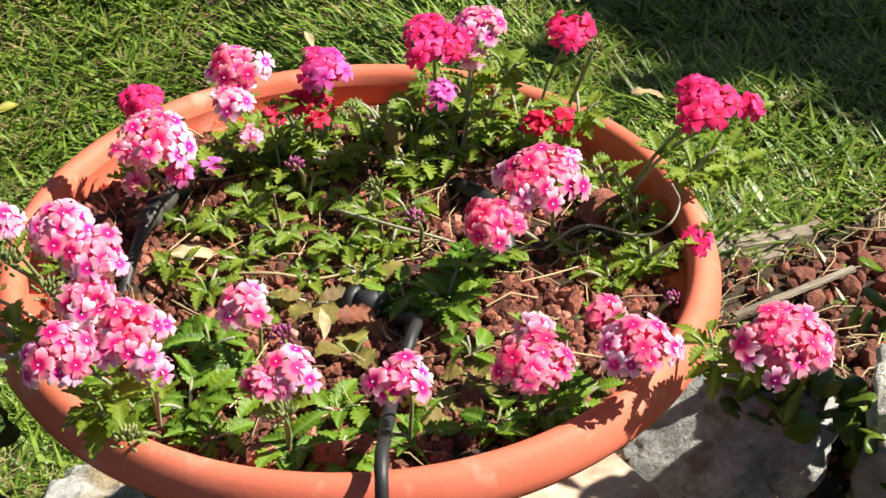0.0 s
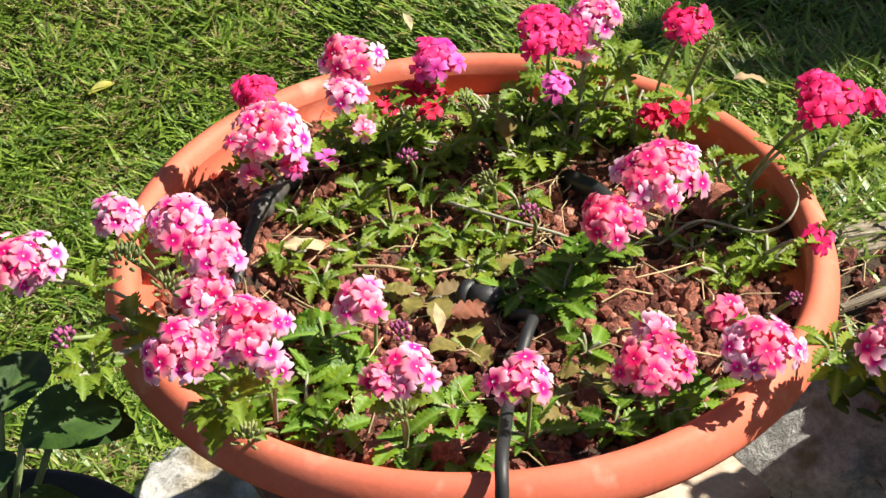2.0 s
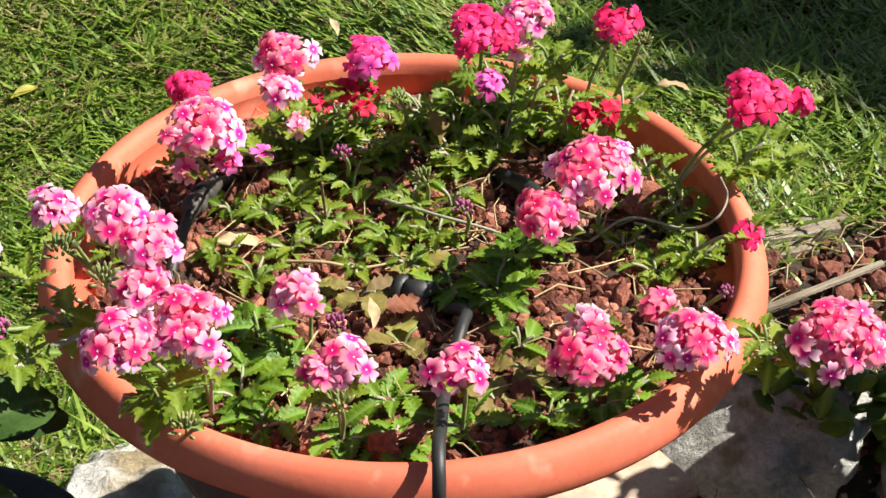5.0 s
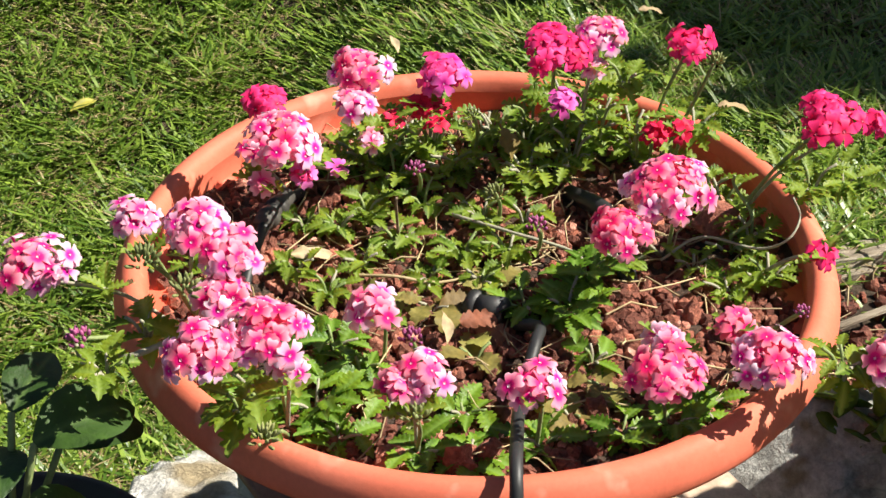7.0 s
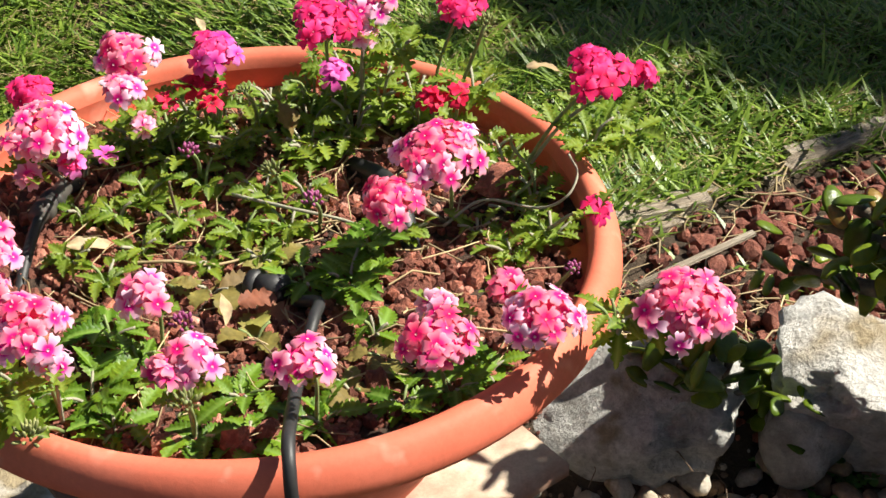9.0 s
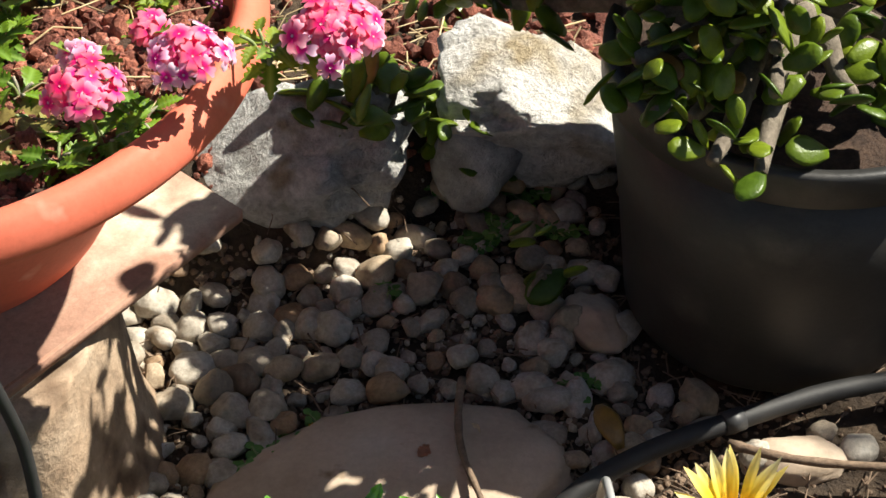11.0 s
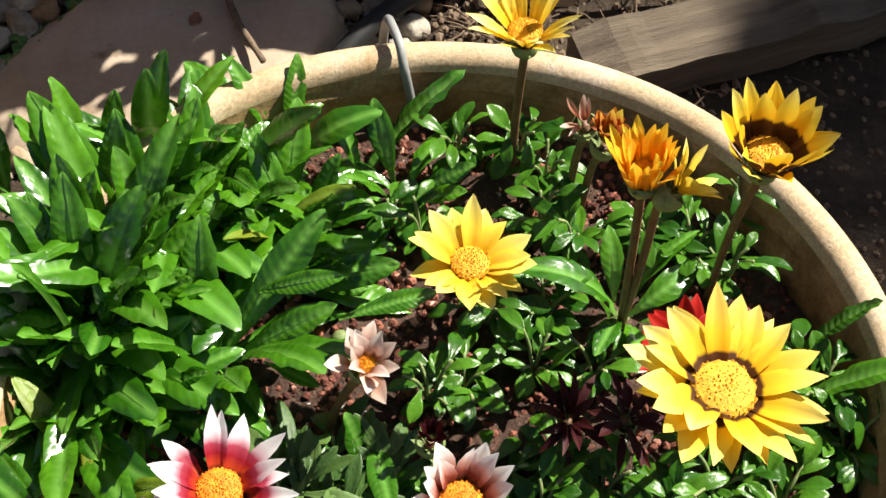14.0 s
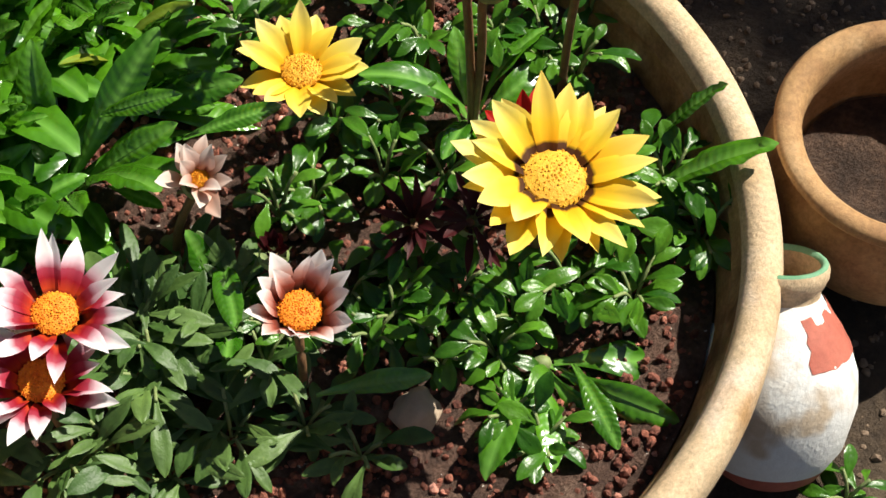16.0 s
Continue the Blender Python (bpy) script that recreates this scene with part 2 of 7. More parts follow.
M_OLDWOOD = mat("weathered_wood", [(0.3, (0.2, 0.15, 0.1)), (0.5, (0.44, 0.36, 0.27)), (0.75, (0.62, 0.55, 0.44))], 90, 0.5, 0.85, 1.0, 300, dist=0.006, grain=(0.08, 1, 1))
M_BOARD = mat("grey_brown_board", [(0.3, (0.09, 0.065, 0.046)), (0.7, (0.21, 0.16, 0.11))], 60, 0.35, 0.85, 0.8, 200, dist=0.004, grain=(0.08, 1, 1))
M_WHITEPAINT = mat("flaking_white_paint", [(0.3, (0.76, 0.75, 0.72)), (0.7, (0.84, 0.83, 0.8))], 20, 0.08, 0.7, 0.4, 220, stain=(18, 0.57, 0.66, (0.56, 0.44, 0.32)))
M_GREENPAINT = mat("green_paint", [(0.3, (0.1, 0.26, 0.13)), (0.7, (0.2, 0.4, 0.24))], 30, 0.2, 0.65, 0.3, 220, stain=(34, 0.6, 0.68, (0.6, 0.52, 0.38)))
M_REDPAINT = mat("dull_red_paint", [(0.3, (0.38, 0.09, 0.06)), (0.7, (0.5, 0.15, 0.1))], 30, 0.2, 0.7, 0.3, 220)
M_STRAW = mat("dry_straw", [(0.3, (0.42, 0.32, 0.17)), (0.7, (0.62, 0.52, 0.34))], 60, 0.2, 0.8, 0.2, 300, island=[(0, (0.5, 0.45, 0.4)), (1, (1.2, 1.15, 1.05))])
M_TWIG = mat("brown_twig", [(0.3, (0.13, 0.085, 0.055)), (0.7, (0.26, 0.18, 0.12))], 60, 0.3, 0.85, 0.6, 240)
M_BARK = mat("succulent_bark", [(0.3, (0.1, 0.08, 0.055)), (0.7, (0.24, 0.2, 0.15))], 60, 0.3, 0.85, 0.7, 240)
M_STEM = mat("green_stem", [(0.3, (0.16, 0.23, 0.07)), (0.7, (0.28, 0.33, 0.13))], 80, 0.2, 0.6, 0.3, 400)
M_STEM_PALE = mat("greyish_stem", [(0.3, (0.3, 0.26, 0.2)), (0.7, (0.4, 0.4, 0.28))], 80, 0.2, 0.7, 0.3, 400)
M_STEM_RED = mat("reddish_stem", [(0.3, (0.13, 0.06, 0.03)), (0.7, (0.22, 0.12, 0.05))], 80, 0.2, 0.6, 0.3, 400)
M_GRASS = leaf_mat("grass_blade", (0.07, 0.155, 0.018), (0.33, 0.47, 0.07), 0.36, glow=0.42, island=True, spec=0.6)
M_GRASS_DRY = leaf_mat("dry_grass_blade", (0.28, 0.19, 0.08), (0.58, 0.48, 0.27), 0.6, glow=0.3, island=True)
M_VLEAF = leaf_mat("verbena_leaf", (0.105, 0.205, 0.012), (0.31, 0.4, 0.035), 0.48, vein=(0.3, 0.42, 0.07), glow=0.48, spec=0.4)
M_VLEAF_DARK = leaf_mat("dark_verbena_leaf", (0.07, 0.165, 0.01), (0.21, 0.345, 0.025), 0.42, vein=(0.24, 0.4, 0.07), glow=0.35, spec=0.35)
M_VLEAF_OLD = leaf_mat("fading_leaf", (0.2, 0.13, 0.04), (0.3, 0.3, 0.07), 0.65, glow=0.25)
M_VLEAF_RED = leaf_mat("rusty_dead_leaf", (0.26, 0.09, 0.05), (0.34, 0.16, 0.09), 0.7, glow=0.2)
M_DRYLEAF = leaf_mat("tan_dead_leaf", (0.42, 0.3, 0.17), (0.56, 0.44, 0.28), 0.7, glow=0.2)
M_YELLOWLEAF = leaf_mat("yellow_fallen_leaf", (0.42, 0.4, 0.07), (0.46, 0.4, 0.1), 0.5, glow=0.25)
M_GLEAF = leaf_mat("glossy_gazania_leaf", (0.02, 0.105, 0.004), (0.1, 0.3, 0.012), 0.24, vein=(0.17, 0.4, 0.06), glow=0.22, spec=1.0, relief=(60.0, 0.5), quilt=0.1)
M_GLEAF_YEL = leaf_mat("yellowing_gazania_leaf", (0.18, 0.29, 0.02), (0.3, 0.36, 0.03), 0.45, vein=(0.26, 0.38, 0.06), glow=0.3)
M_GLEAF_SMALL = leaf_mat("small_dark_leaf", (0.024, 0.105, 0.007), (0.1, 0.27, 0.02), 0.3, glow=0.26, spec=0.5)
M_GLEAF_GREY = leaf_mat("grey_green_leaf", (0.05, 0.12, 0.025), (0.125, 0.22, 0.055), 0.5, glow=0.2)
M_JADE = leaf_mat("jade_leaf", (0.045, 0.1, 0.008), (0.2, 0.27, 0.018), 0.36, glow=0.2, spec=0.4)
M_JADE_RED = leaf_mat("red_edged_jade_leaf", (0.25, 0.09, 0.03), (0.28, 0.2, 0.04), 0.35, glow=0.16)
M_BROADLEAF = leaf_mat("broad_dark_leaf", (0.02, 0.055, 0.008), (0.045, 0.1, 0.012), 0.55, vein=(0.08, 0.14, 0.03), glow=0.15)
M_CLOVER = leaf_mat("weed_leaf", (0.07, 0.19, 0.03), (0.14, 0.3, 0.06), 0.5, glow=0.3)

V_PINK = radial_mat("pink_petals", [(0.0, (0.95, 0.6, 0.75)), (0.08, (0.95, 0.6, 0.75)), (0.12, (0.66, 0.004, 0.2)), (0.4, (0.88, 0.014, 0.24)), (0.58, (0.95, 0.19, 0.36)), (1.0, (0.97, 0.42, 0.53))], 0.0078, [(0, (0.98, 0.8, 0.8)), (0.6, W1), (1, (1.0, 1.25, 1.2))])
V_CORAL = radial_mat("coral_petals", [(0.0, (0.95, 0.55, 0.55)), (0.08, (0.95, 0.55, 0.55)), (0.12, (0.74, 0.006, 0.16)), (0.42, (0.92, 0.02, 0.19)), (0.62, (0.95, 0.12, 0.24)), (1.0, (0.97, 0.27, 0.35))], 0.0078, [(0, (0.97, 0.7, 0.8)), (1, (1.0, 1.5, 1.5))])
V_PALE = radial_mat("pale_pink_petals", [(0.0, (0.95, 0.7, 0.8)), (0.08, (0.95, 0.7, 0.8)), (0.12, (0.7, 0.008, 0.28)), (0.36, (0.86, 0.03, 0.4)), (0.54, (0.95, 0.38, 0.62)), (1.0, (0.97, 0.7, 0.82))], 0.0078, [(0, (0.96, 0.8, 0.92)), (1, (1.0, 1.12, 1.08))])
V_CRIMSON = radial_mat("crimson_petals", [(0.0, (0.85, 0.3, 0.45)), (0.12, (0.5, 0.0, 0.06)), (0.4, (0.9, 0.016, 0.15)), (1.0, (0.95, 0.055, 0.26))], 0.0075, [(0, (0.92, 0.6, 0.7)), (0.6, W1), (1, (1.05, 2.0, 1.5))])
V_MAGENTA = radial_mat("magenta_petals", [(0.0, (0.9, 0.4, 0.7)), (0.12, (0.5, 0.0, 0.22)), (0.4, (0.8, 0.05, 0.42)), (1.0, (0.88, 0.16, 0.55))], 0.0075, [(0, (0.92, 0.6, 0.8)), (1, (1.05, 1.8, 1.2))])
V_RED = radial_mat("scarlet_petals", [(0.0, (0.7, 0.1, 0.2)), (0.12, (0.2, 0.0, 0.02)), (0.4, (0.7, 0.008, 0.05)), (1.0, (0.82, 0.018, 0.085))], 0.0075, [(0, (0.85, 0.6, 0.7)), (1, (1.05, 2.0, 1.5))])
V_BUD = leaf_mat("purple_bud", (0.3, 0.05, 0.18), (0.45, 0.12, 0.3), 0.6, glow=0.1)
V_BUDGREEN = leaf_mat("hairy_green_bud", (0.17, 0.22, 0.07), (0.3, 0.32, 0.13), 0.7, glow=0.15)
G_YELLOW = radial_mat("yellow_petals", [(0.0, (0.1, 0.03, 0.0)), (0.25, (0.88, 0.52, 0.015)), (0.5, (0.95, 0.73, 0.08)), (1.0, (0.97, 0.85, 0.32))], 0.05, [(0, (1.0, 0.88, 0.7)), (0.5, (1.0, 1.0, 1.0)), (1, (1.0, 1.05, 1.5))])
G_BANDED = radial_mat("brown_banded_yellow_petals", [(0.0, (0.1, 0.03, 0.0)), (0.3, (0.06, 0.02, 0.006)), (0.41, (0.09, 0.03, 0.006)), (0.45, (0.9, 0.54, 0.015)), (0.65, (0.95, 0.7, 0.045)), (1.0, (0.97, 0.82, 0.22))], 0.05, [(0, (1.0, 0.85, 0.6)), (0.5, (1.0, 1.0, 1.0)), (1, (1.0, 1.08, 1.6))])
G_PALE = radial_mat("pale_yellow_petals", [(0.0, (0.5, 0.25, 0.0)), (0.25, (0.92, 0.6, 0.02)), (0.6, (0.95, 0.76, 0.1)), (1.0, (0.97, 0.86, 0.36))], 0.036, [(0, (1.0, 0.9, 0.6)), (0.5, W1), (1, (1.0, 1.06, 1.6))])
G_ORANGE = radial_mat("orange_petals", [(0.0, (0.45, 0.12, 0.0)), (0.4, (0.9, 0.42, 0.008)), (1.0, (0.95, 0.66, 0.05))], 0.03, [(0, (1.0, 0.85, 0.7)), (1, (1.0, 1.15, 1.4))])
G_STRIPE = radial_mat("white_and_red_petals", [(0.0, (0.05, 0.0, 0.0)), (0.27, (0.05, 0.01, 0.005)), (0.34, (0.55, 0.05, 0.01)), (0.46, (0.34, 0.008, 0.02)), (0.58, (0.42, 0.05, 0.09)), (0.68, (0.8, 0.55, 0.62)), (0.8, (0.93, 0.9, 0.9))], 0.043, [(0, (0.95, 0.9, 0.9)), (1, W1)])
G_FADED = radial_mat("faded_pink_petals", [(0.0, (0.05, 0.0, 0.0)), (0.3, (0.06, 0.015, 0.01)), (0.42, (0.3, 0.06, 0.035)), (0.56, (0.66, 0.34, 0.28)), (0.7, (0.88, 0.78, 0.75)), (0.86, (0.94, 0.92, 0.91))], 0.036, [(0, (0.9, 0.85, 0.85)), (1, W1)])
G_WILT = radial_mat("wilted_pale_petals", [(0.0, (0.3, 0.12, 0.06)), (0.3, (0.4, 0.15, 0.08)), (0.6, (0.72, 0.5, 0.42)), (1.0, (0.9, 0.82, 0.76))], 0.024, [(0, (0.8, 0.55, 0.42)), (0.5, W1), (1, (1.05, 1.1, 1.1))])
G_RED = radial_mat("red_petals", [(0.0, (0.05, 0.0, 0.0)), (0.4, (0.4, 0.008, 0.004)), (1.0, (0.68, 0.02, 0.01))], 0.05, None)
G_BUD = radial_mat("red_streaked_bud_petals", [(0.0, (0.2, 0.25, 0.06)), (0.35, (0.4, 0.16, 0.04)), (0.7, (0.5, 0.1, 0.03)), (1.0, (0.8, 0.35, 0.08))], 0.022, [(0, (1.0, 0.6, 0.6)), (1, (1.0, 1.8, 1.2))])
G_DARKRED = radial_mat("withered_dark_red_petals", [(0.0, (0.02, 0.0, 0.0)), (0.5, (0.045, 0.005, 0.007)), (1.0, (0.09, 0.012, 0.012))], 0.035, None)
M_DISC = mat("yellow_flower_disc", [(0.3, (0.66, 0.3, 0.01)), (0.7, (0.86, 0.52, 0.035))], 260, 0.15, 0.7, 0.3, 900, island=[(0, (0.85, 0.75, 0.7)), (1, (1.1, 1.1, 1.1))])
M_DISC_ORANGE = mat("orange_flower_disc", [(0.3, (0.74, 0.2, 0.004)), (0.7, (0.88, 0.36, 0.012))], 260, 0.15, 0.7, 0.3, 900, island=[(0, (0.85, 0.75, 0.7)), (1, (1.1, 1.1, 1.1))])


# ---- builders ----
def mesh_of(name, verts, faces, material, smooth=True):
    me = bpy.data.meshes.new(name)
    me.from_pydata([tuple(v) for v in verts], [], faces)
    me.materials.append(material)
    if smooth:
        me.polygons.foreach_set("use_smooth", [True] * len(me.polygons))
    me.update()
    return me


def put(name, me, parent=None, m=None, label=""):
    """Links a mesh as one object, under a thing or a part."""
    ob = new(name, me)
    if parent is not None:
        ob.parent = parent
    if m is not None:
        ob.matrix_basis = m
    if label:
        ob["label"] = label
    return ob


def part(name, geo, material, parent, label="", m=None, smooth=True):
    return put(name, mesh_of(name, geo[0], geo[1], material, smooth), parent, m, label)


def base(name, x, y, z, label, category, group="", kind=""):
    """An Empty at a thing's foot."""
    ob = new(name)
    ob.empty_display_size = 0.02
    ob.location = (x, y, z)
    return tagged(ob, label, category, group, kind)


def lathe(profile, n=96, wob=0.0, seed=0.0):
    """A body turned about z from (radius, height) pairs; open profile, closed ring."""
    vs, fs = [], []
    for i in range(n):
        a = 2 * math.pi * i / n
        for r, z in profile:
            k = 1 + wob * noise.noise((math.cos(a) * 1.7 + seed, math.sin(a) * 1.7, z * 9))
            vs.append((r * k * math.cos(a), r * k * math.sin(a), z))
    p = len(profile)
    for i in range(n):
        j = (i + 1) % n
        for k in range(p - 1):
            fs.append((i * p + k, j * p + k, j * p + k + 1, i * p + k + 1))
    return vs, fs


def join(*geos):
    vs, fs = [], []
    for v, f in geos:
        o = len(vs)
        vs += list(v)
        fs += [tuple(i + o for i in q) for q in f]
    return vs, fs


def moved(geo, m):
    return [m @ Vector(v) for v in geo[0]], geo[1]


def tube(points, radii, n=8, caps=True):
    """A round tube along points."""
    pts = [Vector(p) for p in points]
    if isinstance(radii, (int, float)):
        radii = [radii] * len(pts)
    vs, fs = [], []
    up = Vector((0.13, 0.27, 0.95))
    for i, p in enumerate(pts):
        d = (pts[min(i + 1, len(pts) - 1)] - pts[max(i - 1, 0)]).normalized()
        a = d.cross(up)
        if a.length < 1e-3:
            a = d.cross(Vector((1, 0, 0)))
        a.normalize()
        b = d.cross(a)
        for k in range(n):
            t = 2 * math.pi * k / n
            vs.append(p + radii[i] * (math.cos(t) * a + math.sin(t) * b))
    for i in range(len(pts) - 1):
        for k in range(n):
            fs.append((i * n + k, i * n + (k + 1) % n, (i + 1) * n + (k + 1) % n, (i + 1) * n + k))
    if caps:
        fs += [tuple(range(n - 1, -1, -1)), tuple((len(pts) - 1) * n + k for k in range(n))]
    return vs, fs


def smooth_path(points, steps=6):
    """Catmull-Rom through the points."""
    p = [Vector(q) for q in points]
    p = [2 * p[0] - p[1], *p, 2 * p[-1] - p[-2]]
    out = []
    for i in range(1, len(p) - 2):
        for s in range(steps):
            t = s / steps
            out.append(0.5 * (2 * p[i] + (p[i + 1] - p[i - 1]) * t + (2 * p[i - 1] - 5 * p[i] + 4 * p[i + 1] - p[i + 2]) * t * t + (3 * p[i] - p[i - 1] - 3 * p[i + 1] + p[i + 2]) * t ** 3))
    out.append(p[-2])
    return out


def rock(sx, sy, sz, seed, rough=0.25, cuts=2, facets=0):
    """A stone of that half size: a subdivided ball, broken by noise and by flat facets."""
    bm = bmesh.new()
    bmesh.ops.create_icosphere(bm, subdivisions=cuts, radius=1.0)
    r = random.Random(seed)
    planes = [(Vector((r.gauss(0, 1), r.gauss(0, 1), r.gauss(0, 1))).normalized(), r.uniform(0.62, 0.9)) for _ in range(facets)]
    o = Vector((r.uniform(0, 50), r.uniform(0, 50), r.uniform(0, 50)))
    vs = []
    for v in bm.verts:
        p = v.co.copy()
        p *= 1 + rough * noise.noise(p * 1.3 + o) + 0.45 * rough * noise.noise(p * 3.1 + o) + (0.3 * rough * noise.noise(p * 7 + o) + 0.16 * rough * noise.noise(p * 17 + o) + 0.08 * rough * noise.noise(p * 37 + o) if cuts > 3 else 0)
        for d, h in planes:
            over = p.dot(d) - h
            if over > 0:
                p -= d * over * (0.92 if cuts < 4 else 0.8)
        vs.append((p.x * sx, p.y * sy, p.z * sz))
    fs = [tuple(v.index for v in f.verts) for f in bm.faces]
    bm.free()
    return vs, fs


def smoothstep(a, b, x):
    t = min(1.0, max(0.0, (x - a) / (b - a)))
    return t * t * (3 - 2 * t)


# ---- ground ----
def lawn_edge(x):
    """Where the raised bed begins, seen along y."""
    return 1.13 - 0.02 * smoothstep(-0.1, 0.2, x) + 0.05 * smoothstep(0.3, 0.45, x) - 0.04 * smoothstep(0.45, 0.7, x)


def ground_z(x, y):
    h = 0.085 * smoothstep(lawn_edge(x) - 0.03, lawn_edge(x) + 0.05, y) - 0.2 * smoothstep(0.2, -0.25, x) * smoothstep(2.9, 1.35, y) * smoothstep(0.98, 1.14, y)
    near = max(abs(x), abs(y - 1)) < 3
    return h - 0.015 + (0.012 * noise.noise((x * 5, y * 5, 0)) + 0.005 * noise.noise((x * 23, y * 23, 4)) if near else 0)


def axis_steps(lo, hi, step, far):
    inner = [lo + i * step for i in range(int(round((hi - lo) / step)) + 1)]
    outer, d = [], step
    while d < far:
        d *= 1.6
        outer.append(d)
    return [lo - d for d in reversed(outer)] + inner + [hi + d for d in outer]


def make_ground():
    xs, ys = axis_steps(-0.9, 1.3, 0.02, 900), axis_steps(-0.2, 2.3, 0.02, 900)
    vs = [(x, y, ground_z(x, y)) for y in ys for x in xs]
    n = len(xs)
    fs = [(j * n + i, j * n + i + 1, (j + 1) * n + i + 1, (j + 1) * n + i) for j in range(len(ys) - 1) for i in range(n - 1)]
    ob = put("ground", mesh_of("ground", vs, fs, M_GROUND))
    return tagged(ob, "bare brown garden earth below lawn and gravel", "ground", kind="structure")


ground = make_ground()

# ---- large planter with verbena ----
P1 = Vector((0.024, 1.0435, 0.174))


def make_planter():
    pot = base("terracotta_planter", *P1, "wide round orange terracotta planter on a paver", "planter")
    body = [(0.0, 0.002), (0.118, 0.002), (0.124, 0.006), (0.137, 0.03), (0.158, 0.075), (0.183, 0.118), (0.204, 0.147), (0.213, 0.1605)]
    rim = [(0.213, 0.1605), (0.228, 0.1592), (0.2434, 0.1594), (0.2482, 0.1612), (0.2502, 0.1655), (0.2498, 0.172), (0.2476, 0.179), (0.2442, 0.185), (0.2403, 0.1886), (0.2355, 0.19), (0.231, 0.1884), (0.2282, 0.184), (0.2268, 0.177)]
    inside = [(0.2268, 0.177), (0.2282, 0.17), (0.2275, 0.16), (0.2255, 0.1475)]
    part("body", lathe(body, 128, 0.004, 1.0), M_TERRA, pot)
    part("rim", lathe(rim, 128, 0.004, 1.0), M_TERRA, pot, "thick rolled orange rim")
    part("inner_wall", lathe(inside, 128, 0.004, 1.0), M_TERRA, pot)
    return pot


planter = make_planter()


def soil_disc(r, amp, seed, n=40, m=90):
    vs, fs = [(0, 0, 0)], []
    for i in range(1, n + 1):
        for k in range(m):
            a, q = 2 * math.pi * k / m, r * i / n
            x, y = q * math.cos(a), q * math.sin(a)
            vs.append((x, y, amp * (noise.noise((x * 16 + seed, y * 16, 0)) + 0.6 * noise.noise((x * 60, y * 60, seed)) + 0.35 * noise.noise((x * 150, y * 150, seed)))))
    for k in range(m):
        fs.append((0, 1 + k, 1 + (k + 1) % m))
    for i in range(n - 1):
        for k in range(m):
            a, b = 1 + i * m + k, 1 + i * m + (k + 1) % m
            fs.append((a, a + m, b + m, b))
    return vs, fs


SOIL1 = 0.333
soil = part("planting_soil", soil_disc(0.2268, 0.005, 3.0), M_SOIL, None, m=pose(P1.x, P1.y, SOIL1))
tagged(soil, "dark crumbly soil filling the terracotta planter", "soil", kind="stuff")

# ---- second planter, tan clay ----
P2 = Vector((0.318, 0.448, 0.0))


def make_tan_planter():
    pot = base("clay_planter", *P2, "round tan clay planter with a sand-coloured worn rim", "planter")
    body = [(0.0, 0.002), (0.2, 0.002), (0.215, 0.006), (0.235, 0.03), (0.252, 0.065), (0.258, 0.078), (0.262, 0.081)]
    rim = [(0.262, 0.081), (0.2715, 0.083), (0.2755, 0.087), (0.277, 0.095), (0.2765, 0.104), (0.2745, 0.112), (0.2705, 0.1165), (0.2645, 0.118), (0.2585, 0.1166), (0.2545, 0.1128), (0.2528, 0.107)]
    inside = [(0.2528, 0.107), (0.2512, 0.098), (0.2492, 0.0955), (0.2488, 0.0925), (0.2502, 0.09), (0.2485, 0.083), (0.2445, 0.07), (0.239, 0.03), (0.23, 0.028)]
    part("body", lathe(body, 128, 0.006, 5.0), M_TAN, pot)
    part("rim", lathe(rim, 128, 0.006, 5.0), M_TAN, pot, "thick sand-coloured rim")
    part("inner_wall", lathe(inside, 128, 0.006, 5.0), M_TAN_IN, pot, "darker ochre inner wall with brown stains")
    return pot


tan_planter = make_tan_planter()
SOIL2 = 0.066
soil2 = part("planting_soil", soil_disc(0.243, 0.006, 9.0), M_REDSOIL, None, m=pose(P2.x, P2.y, SOIL2))
tagged(soil2, "dark reddish potting soil in the clay planter", "soil", kind="stuff")


# ---- slab on a stump ----
def quad_slab(corners, z0, z1, bevel=0.003):
    bm = bmesh.new()
    lo = [bm.verts.new((x, y, z0)) for x, y in corners]
    hi = [bm.verts.new((x, y, z1)) for x, y in corners]
    n = len(corners)
    bm.faces.new(hi)
    bm.faces.new(list(reversed(lo)))
    for i in range(n):
        bm.faces.new((lo[i], lo[(i + 1) % n], hi[(i + 1) % n], hi[i]))
    bmesh.ops.bevel(bm, geom=list(bm.edges), offset=bevel, segments=2, affect="EDGES")
    bm.verts.index_update()
    geo = [v.co.copy() for v in bm.verts], [tuple(v.index for v in f.verts) for f in bm.faces]
    bm.free()
    return geo


paver = base("paver", 0.026, 1.0, 0.15, "pinkish square paver with cement stuck underneath", "paver")
SLAB = [(0.237, 0.987), (0.03, 1.31), (-0.22, 1.14), (-0.02, 0.81)]
part("top", quad_slab([(x - 0.026, y - 1.0) for x, y in SLAB], 0.011, 0.024), M_SLAB, paver)
part("cement", quad_slab([((x - 0.026) * 0.9, (y - 1.0) * 0.95) for x, y in SLAB], 0.001, 0.0106, 0.003), M_CEMENT, paver, "grey cement crust")


